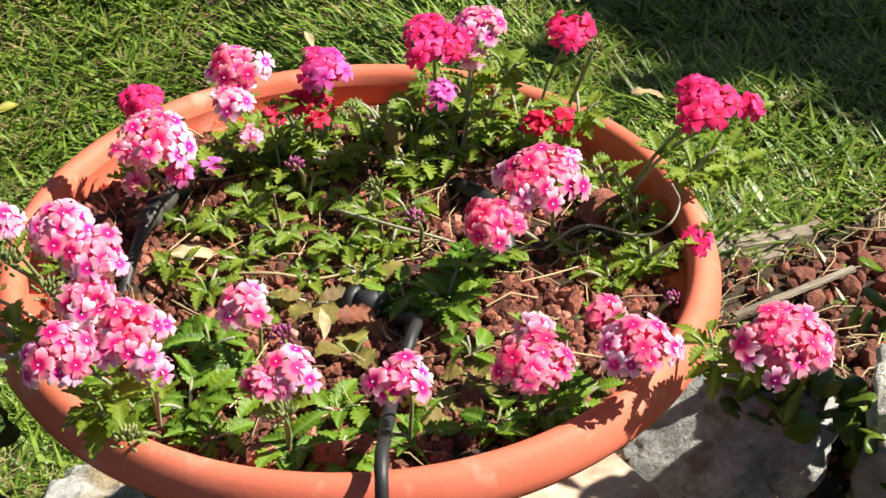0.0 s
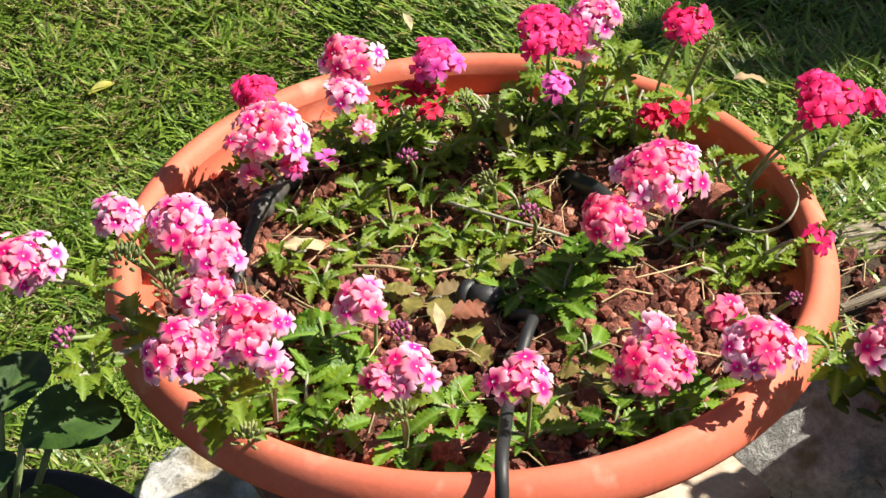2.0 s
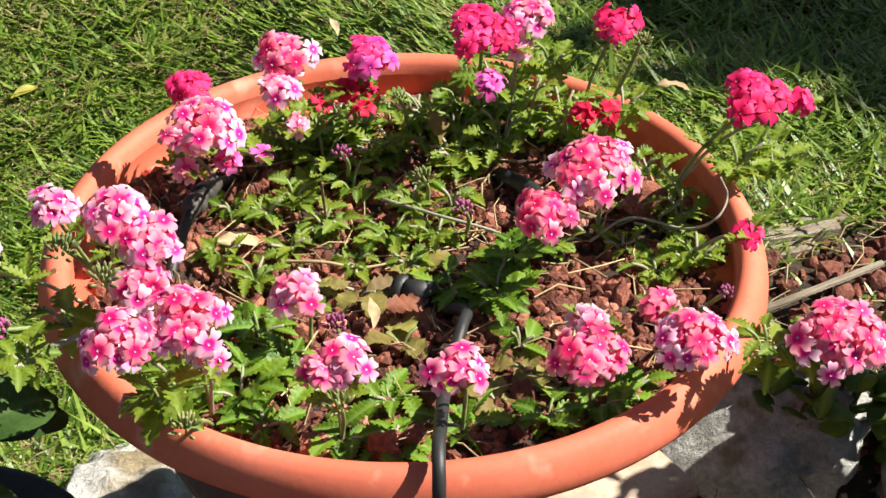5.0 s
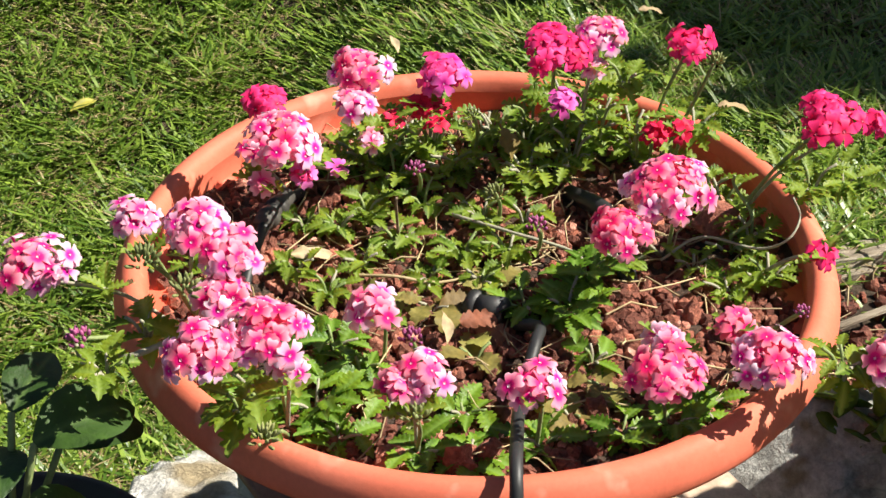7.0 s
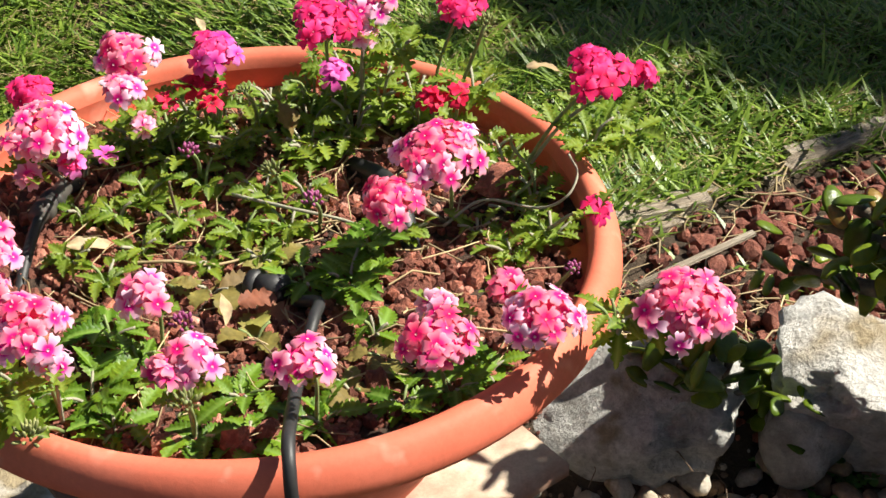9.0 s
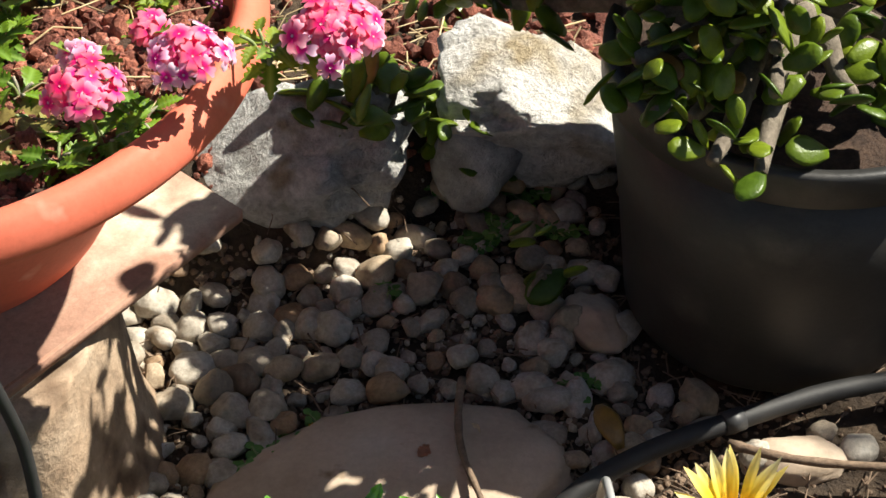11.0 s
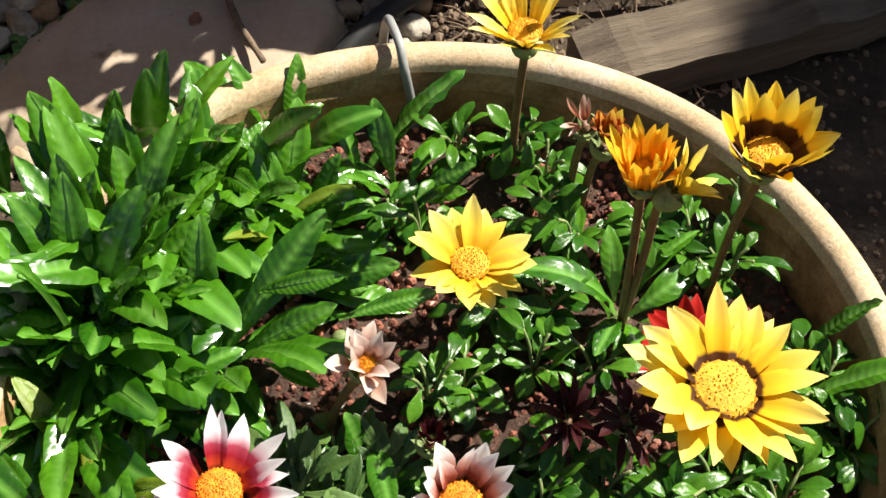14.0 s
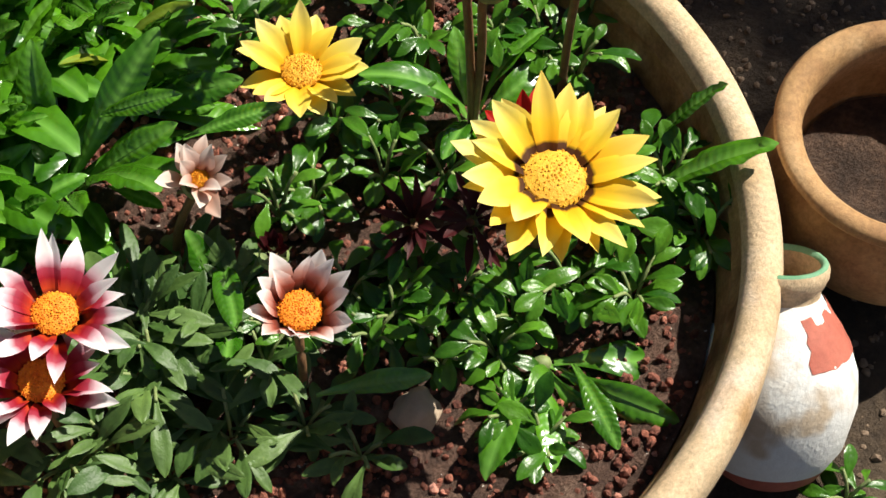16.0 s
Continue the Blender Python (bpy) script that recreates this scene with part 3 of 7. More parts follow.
def make_stump():
    vs, fs = [], []
    n, hs = 64, [-0.03, 0.0, 0.02, 0.05, 0.08, 0.11, 0.14, 0.1508]
    for z in hs:
        for k in range(n):
            a = 2 * math.pi * k / n
            d = Vector((math.cos(a), math.sin(a)))
            r = 0.128 + 0.012 * (1 - z / 0.14) + 0.012 * math.exp(-max(z, 0) / 0.03)
            r *= 1 + 0.07 * noise.noise((d.x * 2.0, d.y * 2.0, z * 3)) + 0.035 * noise.noise((d.x * 9, d.y * 9, z * 6))
            vs.append((r * d.x, r * d.y, z))
    for i in range(len(hs) - 1):
        for k in range(n):
            fs.append((i * n + k, i * n + (k + 1) % n, (i + 1) * n + (k + 1) % n, (i + 1) * n + k))
    fs.append(tuple((len(hs) - 1) * n + k for k in range(n)))
    ob = part("tree_stump", (vs, fs), M_STUMP, None, m=pose(0.002, 0.965, 0))
    return tagged(ob, "pale worn tree stump standing under the paver", "stump")


stump = make_stump()

# ---- edging rocks ----
def rock_thing(name, x, y, z, sx, sy, sz, turn, material, seed, label, rough=0.3, facets=7, cuts=5, tilt=(0, 0)):
    ob = part(name, rock(sx, sy, sz, seed, rough, cuts, facets), material, None, m=pose(x, y, z, tilt[0], tilt[1], turn))
    return tagged(ob, label, "rock", "edging rocks")


rock_thing("edging_rock", 0.315, 1.18, 0.05, 0.118, 0.08, 0.062, 8, M_EDGEROCK, 11, "grey weathered edging rock beside the paver", 0.42, 7, tilt=(-24, 0))
rock_thing("edging_rock", 0.52, 1.15, 0.068, 0.115, 0.062, 0.058, -8, M_LIMESTONE, 12, "white chalky edging rock with chipped faces", 0.55, 6, tilt=(-30, 8))
rock_thing("edging_rock", 0.455, 1.135, 0.04, 0.04, 0.03, 0.045, 10, M_GREYROCK, 16, "small mossy edging rock between larger ones", 0.3, 6, 3)
rock_thing("edging_rock", -0.228, 1.285, -0.145, 0.125, 0.09, 0.066, 12, M_LIMESTONE, 13, "white limestone rock beside the lawn", 0.35, 8, tilt=(-10, -8))
rock_thing("edging_rock", -0.08, 1.16, 0.03, 0.09, 0.06, 0.06, -8, M_GREYROCK, 14, "shaded grey rock behind the stump", 0.25, 6, 3)
rock_thing("edging_rock", 0.14, 1.145, 0.03, 0.085, 0.06, 0.06, 8, M_GREYROCK, 15, "grey rock half hidden under the paver", 0.25, 6, 3)
rock_thing("edging_rock", 0.70, 1.12, 0.05, 0.1, 0.07, 0.08, 8, M_GREYROCK, 17, "grey rock behind the dark plastic pot", 0.25, 6, 3)


# ---- dark pot with a jade plant ----
def pot_profile(r0, r1, h, wall=0.006, lip=0.0):
    out = [(0.0, 0.0), (r0 * 0.96, 0.0), (r0, 0.006), (r0 + (r1 - r0) * 0.5, h * 0.5), (r1, h - 0.03)]
    if lip:
        out += [(r1, h - 0.03), (r1 + lip, h - 0.028), (r1 + lip, h - 0.003)]
    out += [(r1 + lip - 0.002, h), (r1 - wall, h), (r1 - wall, h - 0.04), (r0 + (r1 - r0) * 0.6 - wall, h * 0.6)]
    return out


JP = Vector((0.655, 0.965, -0.004))
jade_pot = base("nursery_pot", *JP, "large dusty dark grey plastic pot on the gravel", "flower pot")
part("body", lathe(pot_profile(0.119, 0.144, 0.25, 0.004, 0.005), 96, 0.004, 2.0), M_GREYPLASTIC, jade_pot)
part("soil", soil_disc(0.136, 0.004, 6.0, 10, 40), M_SOIL, jade_pot, m=pose(0, 0, 0.215))


# ---- leaves and petals ----
def blade(length, width, segs=8, teeth=0.0, fold=0.25, curl=0.3, wide=0.5, tip=0.15, wave=0.0, seed=0, stalk=0.12, blunt=0.8, taper=0.0):
    """A leaf along +y: two cupped halves folded at the midrib, curling down; teeth point forward along the edge."""
    r = random.Random(seed)
    vs, fs = [], []
    for i in range(segs + 1):
        t = i / segs
        w = width * 0.5 * (math.sin(math.pi * min(1, max(0, t)) ** (math.log(0.5) / math.log(wide))) ** blunt if 0 < t < 1 else 0)
        if taper:
            w *= smoothstep(-0.05, taper, t) ** 0.8
        w = max(w, width * (0.06 if t < stalk else 0.0))
        if t == 1:
            w = width * 0.5 * tip * 0.2
        ahead = 0.0
        if teeth and stalk < t < 1:
            step = (1 - 1.4 * teeth, 1.0, 1 + 0.55 * teeth)[i % 3]
            w *= step * r.uniform(0.94, 1.05)
            ahead = teeth * length * (0.0, 0.05, 0.12)[i % 3]
        a = curl * t
        y = length * (math.sin(a) / curl if abs(curl) > 1e-4 else t)
        z = -length * ((1 - math.cos(a)) / curl if abs(curl) > 1e-4 else 0)
        wv = wave * width * math.sin(t * 9 + r.uniform(0, 1))
        puck = 0.03 * width * noise.noise((t * 9, seed, 0)) if teeth else 0.0
        vs += [(-w, y + ahead, z + w * fold + wv), (-w * 0.52, y + ahead * 0.3, z + w * fold * 0.85 + puck), (0, y, z), (w * 0.52, y + ahead * 0.3, z + w * fold * 0.85 + puck), (w, y + ahead, z + w * fold - wv)]
    for i in range(segs):
        for k in range(4):
            a = i * 5 + k
            fs.append((a, a + 1, a + 6, a + 5))
    return vs, fs


def strap_leaf(length, width, curl, seed, segs=13):
    """A puckered strap leaf along +y, widest near its blunt tip, with two swollen halves and a sunken midrib."""
    r = random.Random(seed)
    vs, fs = [], []
    o = r.uniform(0, 40)
    side = r.uniform(-0.015, 0.015)
    for i in range(segs + 1):
        t = 1 - (1 - i / segs) ** 1.5
        w = 0.16 + 0.84 * smoothstep(0.02, 0.66, t)
        if t > 0.58:
            w *= max(0.0, 1 - ((t - 0.58) / 0.42) ** 1.9) ** 0.64
        w = max(0.02, w) * width * 0.5
        a = curl * t
        y, z = length * math.sin(a) / curl, -length * (1 - math.cos(a)) / curl
        bend = side * length * t * t
        for u, h in ((-1, 0.22), (-0.5, 0.36), (0, -0.06), (0.5, 0.36), (1, 0.22)):
            puck = 0.12 * width * noise.noise((u * 1.5 + o, t * length * 140, o)) * (0.4 + abs(u)) if abs(u) > 0.1 and 0 < i < segs else 0
            vs.append((bend + u * w * (1 + 0.06 * noise.noise((t * 14, u + o, 0))), y, z + h * w + puck))
    for i in range(segs):
        for k in range(4):
            a = i * 5 + k
            fs.append((a, a + 1, a + 6, a + 5))
    return vs, fs


def thick_leaf(length, width, thick, segs=6, ring=8):
    """A fat succulent leaf along +y."""
    vs, fs = [], []
    for i in range(segs + 1):
        t = i / segs
        w = max(0.12, math.sin(math.pi * min(1.0, t ** 1.35 * 0.93 + 0.05))) ** 0.6
        for k in range(ring):
            a = 2 * math.pi * k / ring
            vs.append((0.5 * width * w * math.cos(a), length * t, 0.5 * thick * min(1, w * 1.3) * math.sin(a) - 0.12 * length * t * t))
    for i in range(segs):
        for k in range(ring):
            fs.append((i * ring + k, i * ring + (k + 1) % ring, (i + 1) * ring + (k + 1) % ring, (i + 1) * ring + k))
    fs += [tuple(range(ring - 1, -1, -1)), tuple(segs * ring + k for k in range(ring))]
    return vs, fs


def floret_geo(seed):
    """A five-petalled floret: notched wedge petals with gaps between them, on a thin tube."""
    r = random.Random(seed)
    vs, fs = [], []
    prof = ((0.0004, 0.0007, 0.0), (0.0020, 0.0017, 0.0004), (0.0040, 0.0026, 0.0007), (0.0060, 0.0034, 0.0006), (0.0075, 0.0035, 0.0001), (0.0085, 0.0022, -0.0005))
    for p in range(5):
        a = 2 * math.pi * p / 5 + r.uniform(-0.1, 0.1)
        k, droop, fat, roll = r.uniform(0.9, 1.08), r.uniform(-0.4, 1.3), r.uniform(0.86, 1.06), r.uniform(-0.12, 0.12)
        o = len(vs)
        for i, (x, w, z) in enumerate(prof):
            for u in (-1, 0, 1):
                px = x * k * (0.82 if i == 5 and u == 0 else 1.0)
                py = u * w * fat
                pz = z - droop * 0.0016 * (x / 0.0085) ** 2 - (0.0003 if u == 0 else 0.0) + roll * py
                vs.append((px * math.cos(a) - py * math.sin(a), px * math.sin(a) + py * math.cos(a), pz))
        for i in range(5):
            for u in range(2):
                q = o + i * 3 + u
                fs.append((q, q + 1, q + 4, q + 3))
    o = len(vs)
    n = 5
    for z, q in ((0.0003, 0.0009), (-0.009, 0.0006)):
        for i in range(n):
            vs.append((q * math.cos(i * 2 * math.pi / n), q * math.sin(i * 2 * math.pi / n), z))
    fs += [(o + i, o + (i + 1) % n, o + n + (i + 1) % n, o + n + i) for i in range(n)] + [tuple(o + i for i in range(n))]
    return vs, fs


FLORET = {key: [mesh_of("floret", *floret_geo(s), m) for s in range(3)] for key, m in (("pink", V_PINK), ("coral", V_CORAL), ("pale", V_PALE), ("crimson", V_CRIMSON), ("magenta", V_MAGENTA), ("red", V_RED))}
VLEAF = [mesh_of("leaf", *blade(0.034, 0.0175 + 0.0025 * (i % 3), 18, 0.24, 0.4, 0.5 + 0.2 * (i % 2), 0.42, seed=i, blunt=0.95), M_VLEAF) for i in range(4)]
VLEAF_BIG = [mesh_of("leaf", *blade(0.039, 0.0215, 21, 0.2, 0.35, 0.45 + 0.15 * i, 0.42, seed=20 + i, blunt=0.95), M_VLEAF_DARK) for i in range(3)]
VLEAF_FINE = [mesh_of("leaf", *blade(0.027, 0.0125 + 0.002 * i, 15, 0.4, 0.4, 0.3 + 0.2 * i, 0.5, seed=40 + i), M_VLEAF) for i in range(3)]
VLEAF_OLD = [mesh_of("leaf", *blade(0.036, 0.026, 18, 0.15, 0.15, 0.7, 0.47, 0.15, 0.1, seed=60), M_VLEAF_OLD)]
VLEAF_RED = [mesh_of("leaf", *blade(0.03, 0.02, 15, 0.15, 0.1, 0.5, 0.47, 0.15, 0.12, seed=61), M_VLEAF_RED)]
DRYLEAF = [mesh_of("leaf", *blade(0.042, 0.011, 9, 0.06, 0.35, 0.9, 0.45, wave=0.2, seed=62), M_DRYLEAF)]
BUDS = mesh_of("bud", *join(*[moved(rock(0.0016, 0.0016, 0.0034, i, 0.1, 1), pose(0.008 * math.cos(i * 2.4) * (i / 14) ** 0.5, 0.008 * math.sin(i * 2.4) * (i / 14) ** 0.5, 0.006 - 0.006 * i / 14, 40 * math.sin(i * 2.4) * -(i / 14), 40 * math.cos(i * 2.4) * (i / 14))) for i in range(15)]), V_BUD)
BUDS_GREEN = mesh_of("bud", *join(*[moved(rock(0.0013, 0.0013, 0.0045, i, 0.1, 1), pose(0.008 * math.cos(i * 2.4) * (i / 14) ** 0.5, 0.008 * math.sin(i * 2.4) * (i / 14) ** 0.5, 0.004 - 0.006 * i / 14, 50 * math.sin(i * 2.4) * -(i / 14), 50 * math.cos(i * 2.4) * (i / 14))) for i in range(18)]), V_BUDGREEN)


def at(x, y, z, yaw, pitch, roll=0.0, s=1.0):
    return Matrix.Translation((x, y, z)) @ Matrix.Rotation(yaw, 4, "Z") @ Matrix.Rotation(pitch, 4, "X") @ Matrix.Rotation(roll, 4, "Y") @ Matrix.Scale(s, 4)


def facing(place, normal, spin, s=1.0):
    q = Vector(normal).to_track_quat("Z", "Y").to_matrix().to_4x4()
    return Matrix.Translation(place) @ q @ Matrix.Rotation(spin, 4, "Z") @ Matrix.Scale(s, 4)


KINDS = {
    "pink": ("coral", "coral", "coral", "pink", "pink", "pale"), "pale": ("pink", "pink", "pale", "pale"), "coral": ("coral", "coral", "coral", "coral", "pink"), "mix": ("coral", "pink", "pink", "pale", "pale"),
    "crimson": ("crimson", "crimson", "crimson"), "magenta": ("crimson", "crimson", "magenta"), "red": ("red", "red"), "lilac": ("magenta", "magenta"),
}
WORDS = {
    "pink": "round head of pink and pale pink verbena florets", "pale": "loose head of pale pink verbena florets", "coral": "coral pink verbena flower head on a thin stem", "mix": "mixed pink and coral verbena flower head",
    "crimson": "bright crimson verbena flower head on a stem", "magenta": "deep magenta verbena flower head on a stem", "red": "small scarlet verbena florets on thin stems", "lilac": "single lilac pink verbena floret",
}


def verbena(x, y, z, r, kind, root, n, flat=0.75, lean=(0, 0)):
    """One flowering stem: stem, leaf pairs, calyx and florets on a dome of radius r about (x, y, z)."""
    rx, ry = root
    rz = SOIL1 if (Vector((rx, ry)) - P1.xy).length < 0.22 else ground_z(rx, ry)
    thing = base("verbena", rx, ry, rz, WORDS[kind], "flower", "verbena flowers")
    o = Vector((rx, ry, rz))
    c = Vector((x, y, z)) - o
    axis = Vector((lean[0], lean[1], 1)).normalized()
    foot = c - axis * r * 0.5
    mid = foot * 0.5 + Vector((rnd.uniform(-1, 1) * 0.006, rnd.uniform(-1, 1) * 0.006, 0.012))
    path = smooth_path([(0, 0, 0), mid, foot, c - axis * 0.002], 5)
    part("stem", tube(path, [0.0015 - 0.0005 * i / len(path) for i in range(len(path))], 6), rnd.choice((M_STEM, M_STEM_PALE)), thing)
    for i in range(rnd.randint(2, 4)):
        p = path[int(len(path) * rnd.uniform(0.25, 0.75))]
        a = rnd.uniform(0, 6.28)
        for b in (0, math.pi):
            put("leaf", rnd.choice(VLEAF_FINE), thing, at(p.x, p.y, p.z, a + b, rnd.uniform(0.2, 0.8), rnd.uniform(-0.4, 0.4), rnd.uniform(0.5, 0.85)))
    head = put("flower_head", BUDS_GREEN, thing, facing(c - axis * r * 0.3, axis, rnd.uniform(0, 6), max(0.5, r / 0.018)), "green calyx cluster under the florets")
    inv = head.matrix_basis.inverted()
    colours = KINDS[kind]
    turn = Vector((0, 0, 1)).rotation_difference(axis).to_matrix()
    n = max(1, round(n * 0.9)) if n > 9 else n
    tall = flat * (0.6 if kind in ("crimson", "magenta", "red") else 1.1)
    for i in range(n):
        u = (i + 0.5) / n
        th = math.acos(1 - u * (0.62 if kind in ("crimson", "magenta") else 0.98 if n > 9 else 0.7))
        ph = i * 2.39996 + rnd.uniform(-0.5, 0.5)
        d = Vector((math.sin(th) * math.cos(ph), math.sin(th) * math.sin(ph), math.cos(th)))
        p = c + turn @ Vector((d.x * r, d.y * r, d.z * r * tall)) * rnd.uniform(0.7, 1.22)
        d = (turn @ d * 0.85 + Vector((rnd.gauss(0, 0.2) + 0.08, rnd.gauss(0, 0.2) - 0.34, rnd.gauss(0, 0.12) + 0.45))).normalized()
        col = colours[min(len(colours) - 1, max(0, int(u * len(colours) + rnd.gauss(0, 0.8))))]
        put("floret", rnd.choice(FLORET[col]), head, inv @ facing(p, d, rnd.uniform(0, 6.28), rnd.uniform(0.95, 1.2)))
    return thing


def buds(x, y, z, root, mesh, s, label):
    rx, ry = root
    rz = SOIL1 if (Vector((rx, ry)) - P1.xy).length < 0.22 else ground_z(rx, ry)
    thing = base("verbena_bud", rx, ry, rz, label, "flower bud", "verbena buds")
    c = Vector((x, y, z)) - Vector((rx, ry, rz))
    path = smooth_path([(0, 0, 0), c * 0.5 + Vector((0.003, -0.003, 0.006)), c], 4)
    part("stem", tube(path, 0.0015, 6), M_STEM, thing)
    put("bud", mesh, thing, facing(c, (rnd.uniform(-0.3, 0.3), -0.2, 1), 0, s))["kind"] = "stuff"
    return thing


def foliage(x, y, rad, n, meshes, size, high, label, z=None, up=0.5, stems=4, name="verbena_foliage", cat="foliage", group="verbena leaves", stem_mat=None, crowd=1.0):
    """A low leafy clump: creeping stems from one root with leaves along them."""
    z = SOIL1 if z is None else z
    thing = base(name, x, y, z, label, cat, group)
    each = max(2, round(n * crowd / stems))
    for s in range(stems):
        a = 2 * math.pi * (s + rnd.uniform(-0.3, 0.3)) / stems
        reach, rise = rad * rnd.uniform(0.45, 0.95), high * rnd.uniform(0.5, 1.0)
        end = Vector((reach * math.cos(a), reach * math.sin(a), rise))
        path = smooth_path([(0, 0, 0), (end.x * 0.45, end.y * 0.45, rise * 0.75), end], 5)
        part("stem", tube(path, 0.0012, 5), stem_mat or rnd.choice((M_STEM, M_STEM_PALE)), thing)
        for i in range(each):
            p = path[min(len(path) - 1, int(len(path) * (0.2 + 0.8 * i / each)))]
            b = a + (1.3 if i % 2 else -1.3) * (1.1 - 0.9 * i / each) + rnd.uniform(-0.5, 0.5) - math.pi / 2
            put("leaf", rnd.choice(meshes), thing, at(p.x, p.y, p.z, b, up * rnd.uniform(-0.3, 1.4), rnd.uniform(-0.5, 0.5), size * rnd.uniform(0.65, 1.15)))
    return thing


def lone_leaf(mesh, x, y, z, yaw, pitch, roll, s, label):
    ob = put("fallen_leaf", mesh, None, at(x, y, z, yaw, pitch, roll, s))
    return tagged(ob, label, "leaf")


# ---- gazania ----
def gpetal(length, width, curl, seed, cup=0.25, r0=0.01):
    r = random.Random(seed)
    vs, fs = [], []
    prof = [(0.0, 0.36), (0.15, 0.58), (0.3, 0.8), (0.45, 0.96), (0.57, 1.0), (0.68, 0.92), (0.78, 0.74), (0.87, 0.5), (0.94, 0.26), (1.0, 0.02)]
    lean, twist, flick = r.uniform(-0.08, 0.08), r.uniform(-0.45, 0.45), r.uniform(-0.05, 0.1)
    for t, w in prof:
        hw = 0.5 * width * w * r.uniform(0.95, 1.04)
        y = r0 + (length - r0) * t
        z = -curl * length * t * t + flick * length * t ** 4
        tilt = twist * t * t
        for u, h in ((-1, cup), (-0.45, cup * 0.3 + 0.16), (0, -0.06), (0.45, cup * 0.3 + 0.16), (1, cup * r.uniform(0.6, 1.3))):
            x = u * hw
            vs.append((lean * length * t * t + x * math.cos(tilt), y, z + h * hw + x * math.sin(tilt)))
    for i in range(len(prof) - 1):
        for k in range(4):
            a = i * 5 + k
            fs.append((a, a + 1, a + 6, a + 5))
    return vs, fs


def disc_geo(r, n, high):
    """The dome of small florets in a daisy's middle."""
    geos = [(lathe([(0.0, high), (r * 0.5, high * 0.85), (r * 0.85, high * 0.45), (r, 0.0), (r * 0.9, -0.003), (0, -0.004)], 20))]
    for i in range(n):
        q, a = r * math.sqrt((i + 0.5) / n), i * 2.39996
        z = high * (1 - (q / r) ** 2) * 0.9
        s = r * 0.058
        h = rnd.uniform(0.0008, 0.0018)
        cx, cy = q * math.cos(a), q * math.sin(a)
        geos.append(([(cx - s, cy - s, z), (cx + s, cy - s, z), (cx + s, cy + s, z), (cx - s, cy + s, z), (cx + rnd.uniform(-s, s), cy + rnd.uniform(-s, s), z + h)], [(0, 1, 4), (1, 2, 4), (2, 3, 4), (3, 0, 4)]))
    return join(*geos)


def gazania(x, y, z, r, n, material, disc, disc_mat, root, normal, lift, width, label, soil=None, curl=0.1, two=True, irregular=0.12, stem_mat=None, petal_part="petal"):
    """A daisy: stem, green cup, ray petals in two ranks and a disc of florets."""
    soil = SOIL2 if soil is None else soil
    thing = base("gazania_flower", root[0], root[1], soil, label, "flower", "gazania flowers")
    c = Vector((x, y, z)) - Vector((root[0], root[1], soil))
    nrm = Vector(normal).normalized()
    path = smooth_path([(0, 0, 0), (c.x * 0.35, c.y * 0.35, c.z * 0.5), c - nrm * 0.012, c - nrm * 0.003], 6)
    part("stem", tube(path, 0.0026, 8), stem_mat or M_STEM_RED, thing)
    m = facing(c, nrm, rnd.uniform(0, 6.28))
    part("cup", lathe([(0.0, -0.014), (0.004, -0.0135), (0.0075, -0.009), (0.009, -0.003), (0.0075, -0.001)], 14), M_STEM, thing, m=m)
    meshes = [mesh_of("petal", *gpetal(r * k, width * q, curl + c, rnd.randint(0, 999), 0.2 + 2 * abs(c), 0.004), material) for k, q, c in ((1.0, 1, 0), (0.95, 1.1, 0.08), (1.06, 0.9, -0.08), (0.82, 0.95, 0.14), (1.0, 0.82, 0.03), (0.9, 1.05, -0.04))]
    hub = disc + 0.002
    for i in range(n):
        a = 2 * math.pi * i / n + rnd.uniform(-irregular, irregular)
        up = lift + rnd.uniform(-irregular, irregular) - (0.14 if two and i % 2 else 0.0)
        put(petal_part, rnd.choice(meshes), thing, m @ Matrix.Translation((0, 0, -0.0005 - (0.0012 if i % 2 else 0))) @ Matrix.Rotation(a, 4, "Z") @ Matrix.Translation((0, hub * (1 - math.cos(lift)), 0)) @ Matrix.Rotation(up, 4, "X") @ Matrix.Rotation(rnd.uniform(-0.2, 0.2) * (1 + 3 * irregular), 4, "Y"))
    if disc:
        part("disc", disc_geo(disc, 230, disc * 0.3), disc_mat, thing, m=m @ Matrix.Translation((0, 0, 0.001 + disc * 0.7 * math.tan(min(0.75, max(0, lift))))), smooth=False)
    for i in range(7):
        put("bract", BRACT, thing, m @ Matrix.Translation((0, 0, -0.009)) @ Matrix.Rotation(i * 0.9, 4, "Z") @ Matrix.Rotation(0.5 + rnd.uniform(-0.3, 0.3), 4, "X"))
    return thing


BRACT = mesh_of("bract", *blade(0.014, 0.004, 4, 0, 0.3, -0.2, 0.4), M_STEM)
GLEAF = [mesh_of("leaf", *strap_leaf(0.086 + 0.012 * (i % 3), 0.0212 + 0.004 * (i % 2), 0.35 + 0.35 * (i % 4), 70 + i), M_GLEAF) for i in range(7)]
GLEAF_SHORT = [mesh_of("leaf", *strap_leaf(0.07, 0.0195 + 0.003 * (i % 2), 0.4 + 0.35 * i, 80 + i), M_GLEAF) for i in range(4)]
GLEAF_LONG = [mesh_of("leaf", *strap_leaf(0.1, 0.0225, 0.35, 95 + i, 16), M_GLEAF) for i in range(2)]
GLEAF_YEL = [mesh_of("leaf", *strap_leaf(0.085, 0.0215, 0.6, 90), M_GLEAF_YEL)]
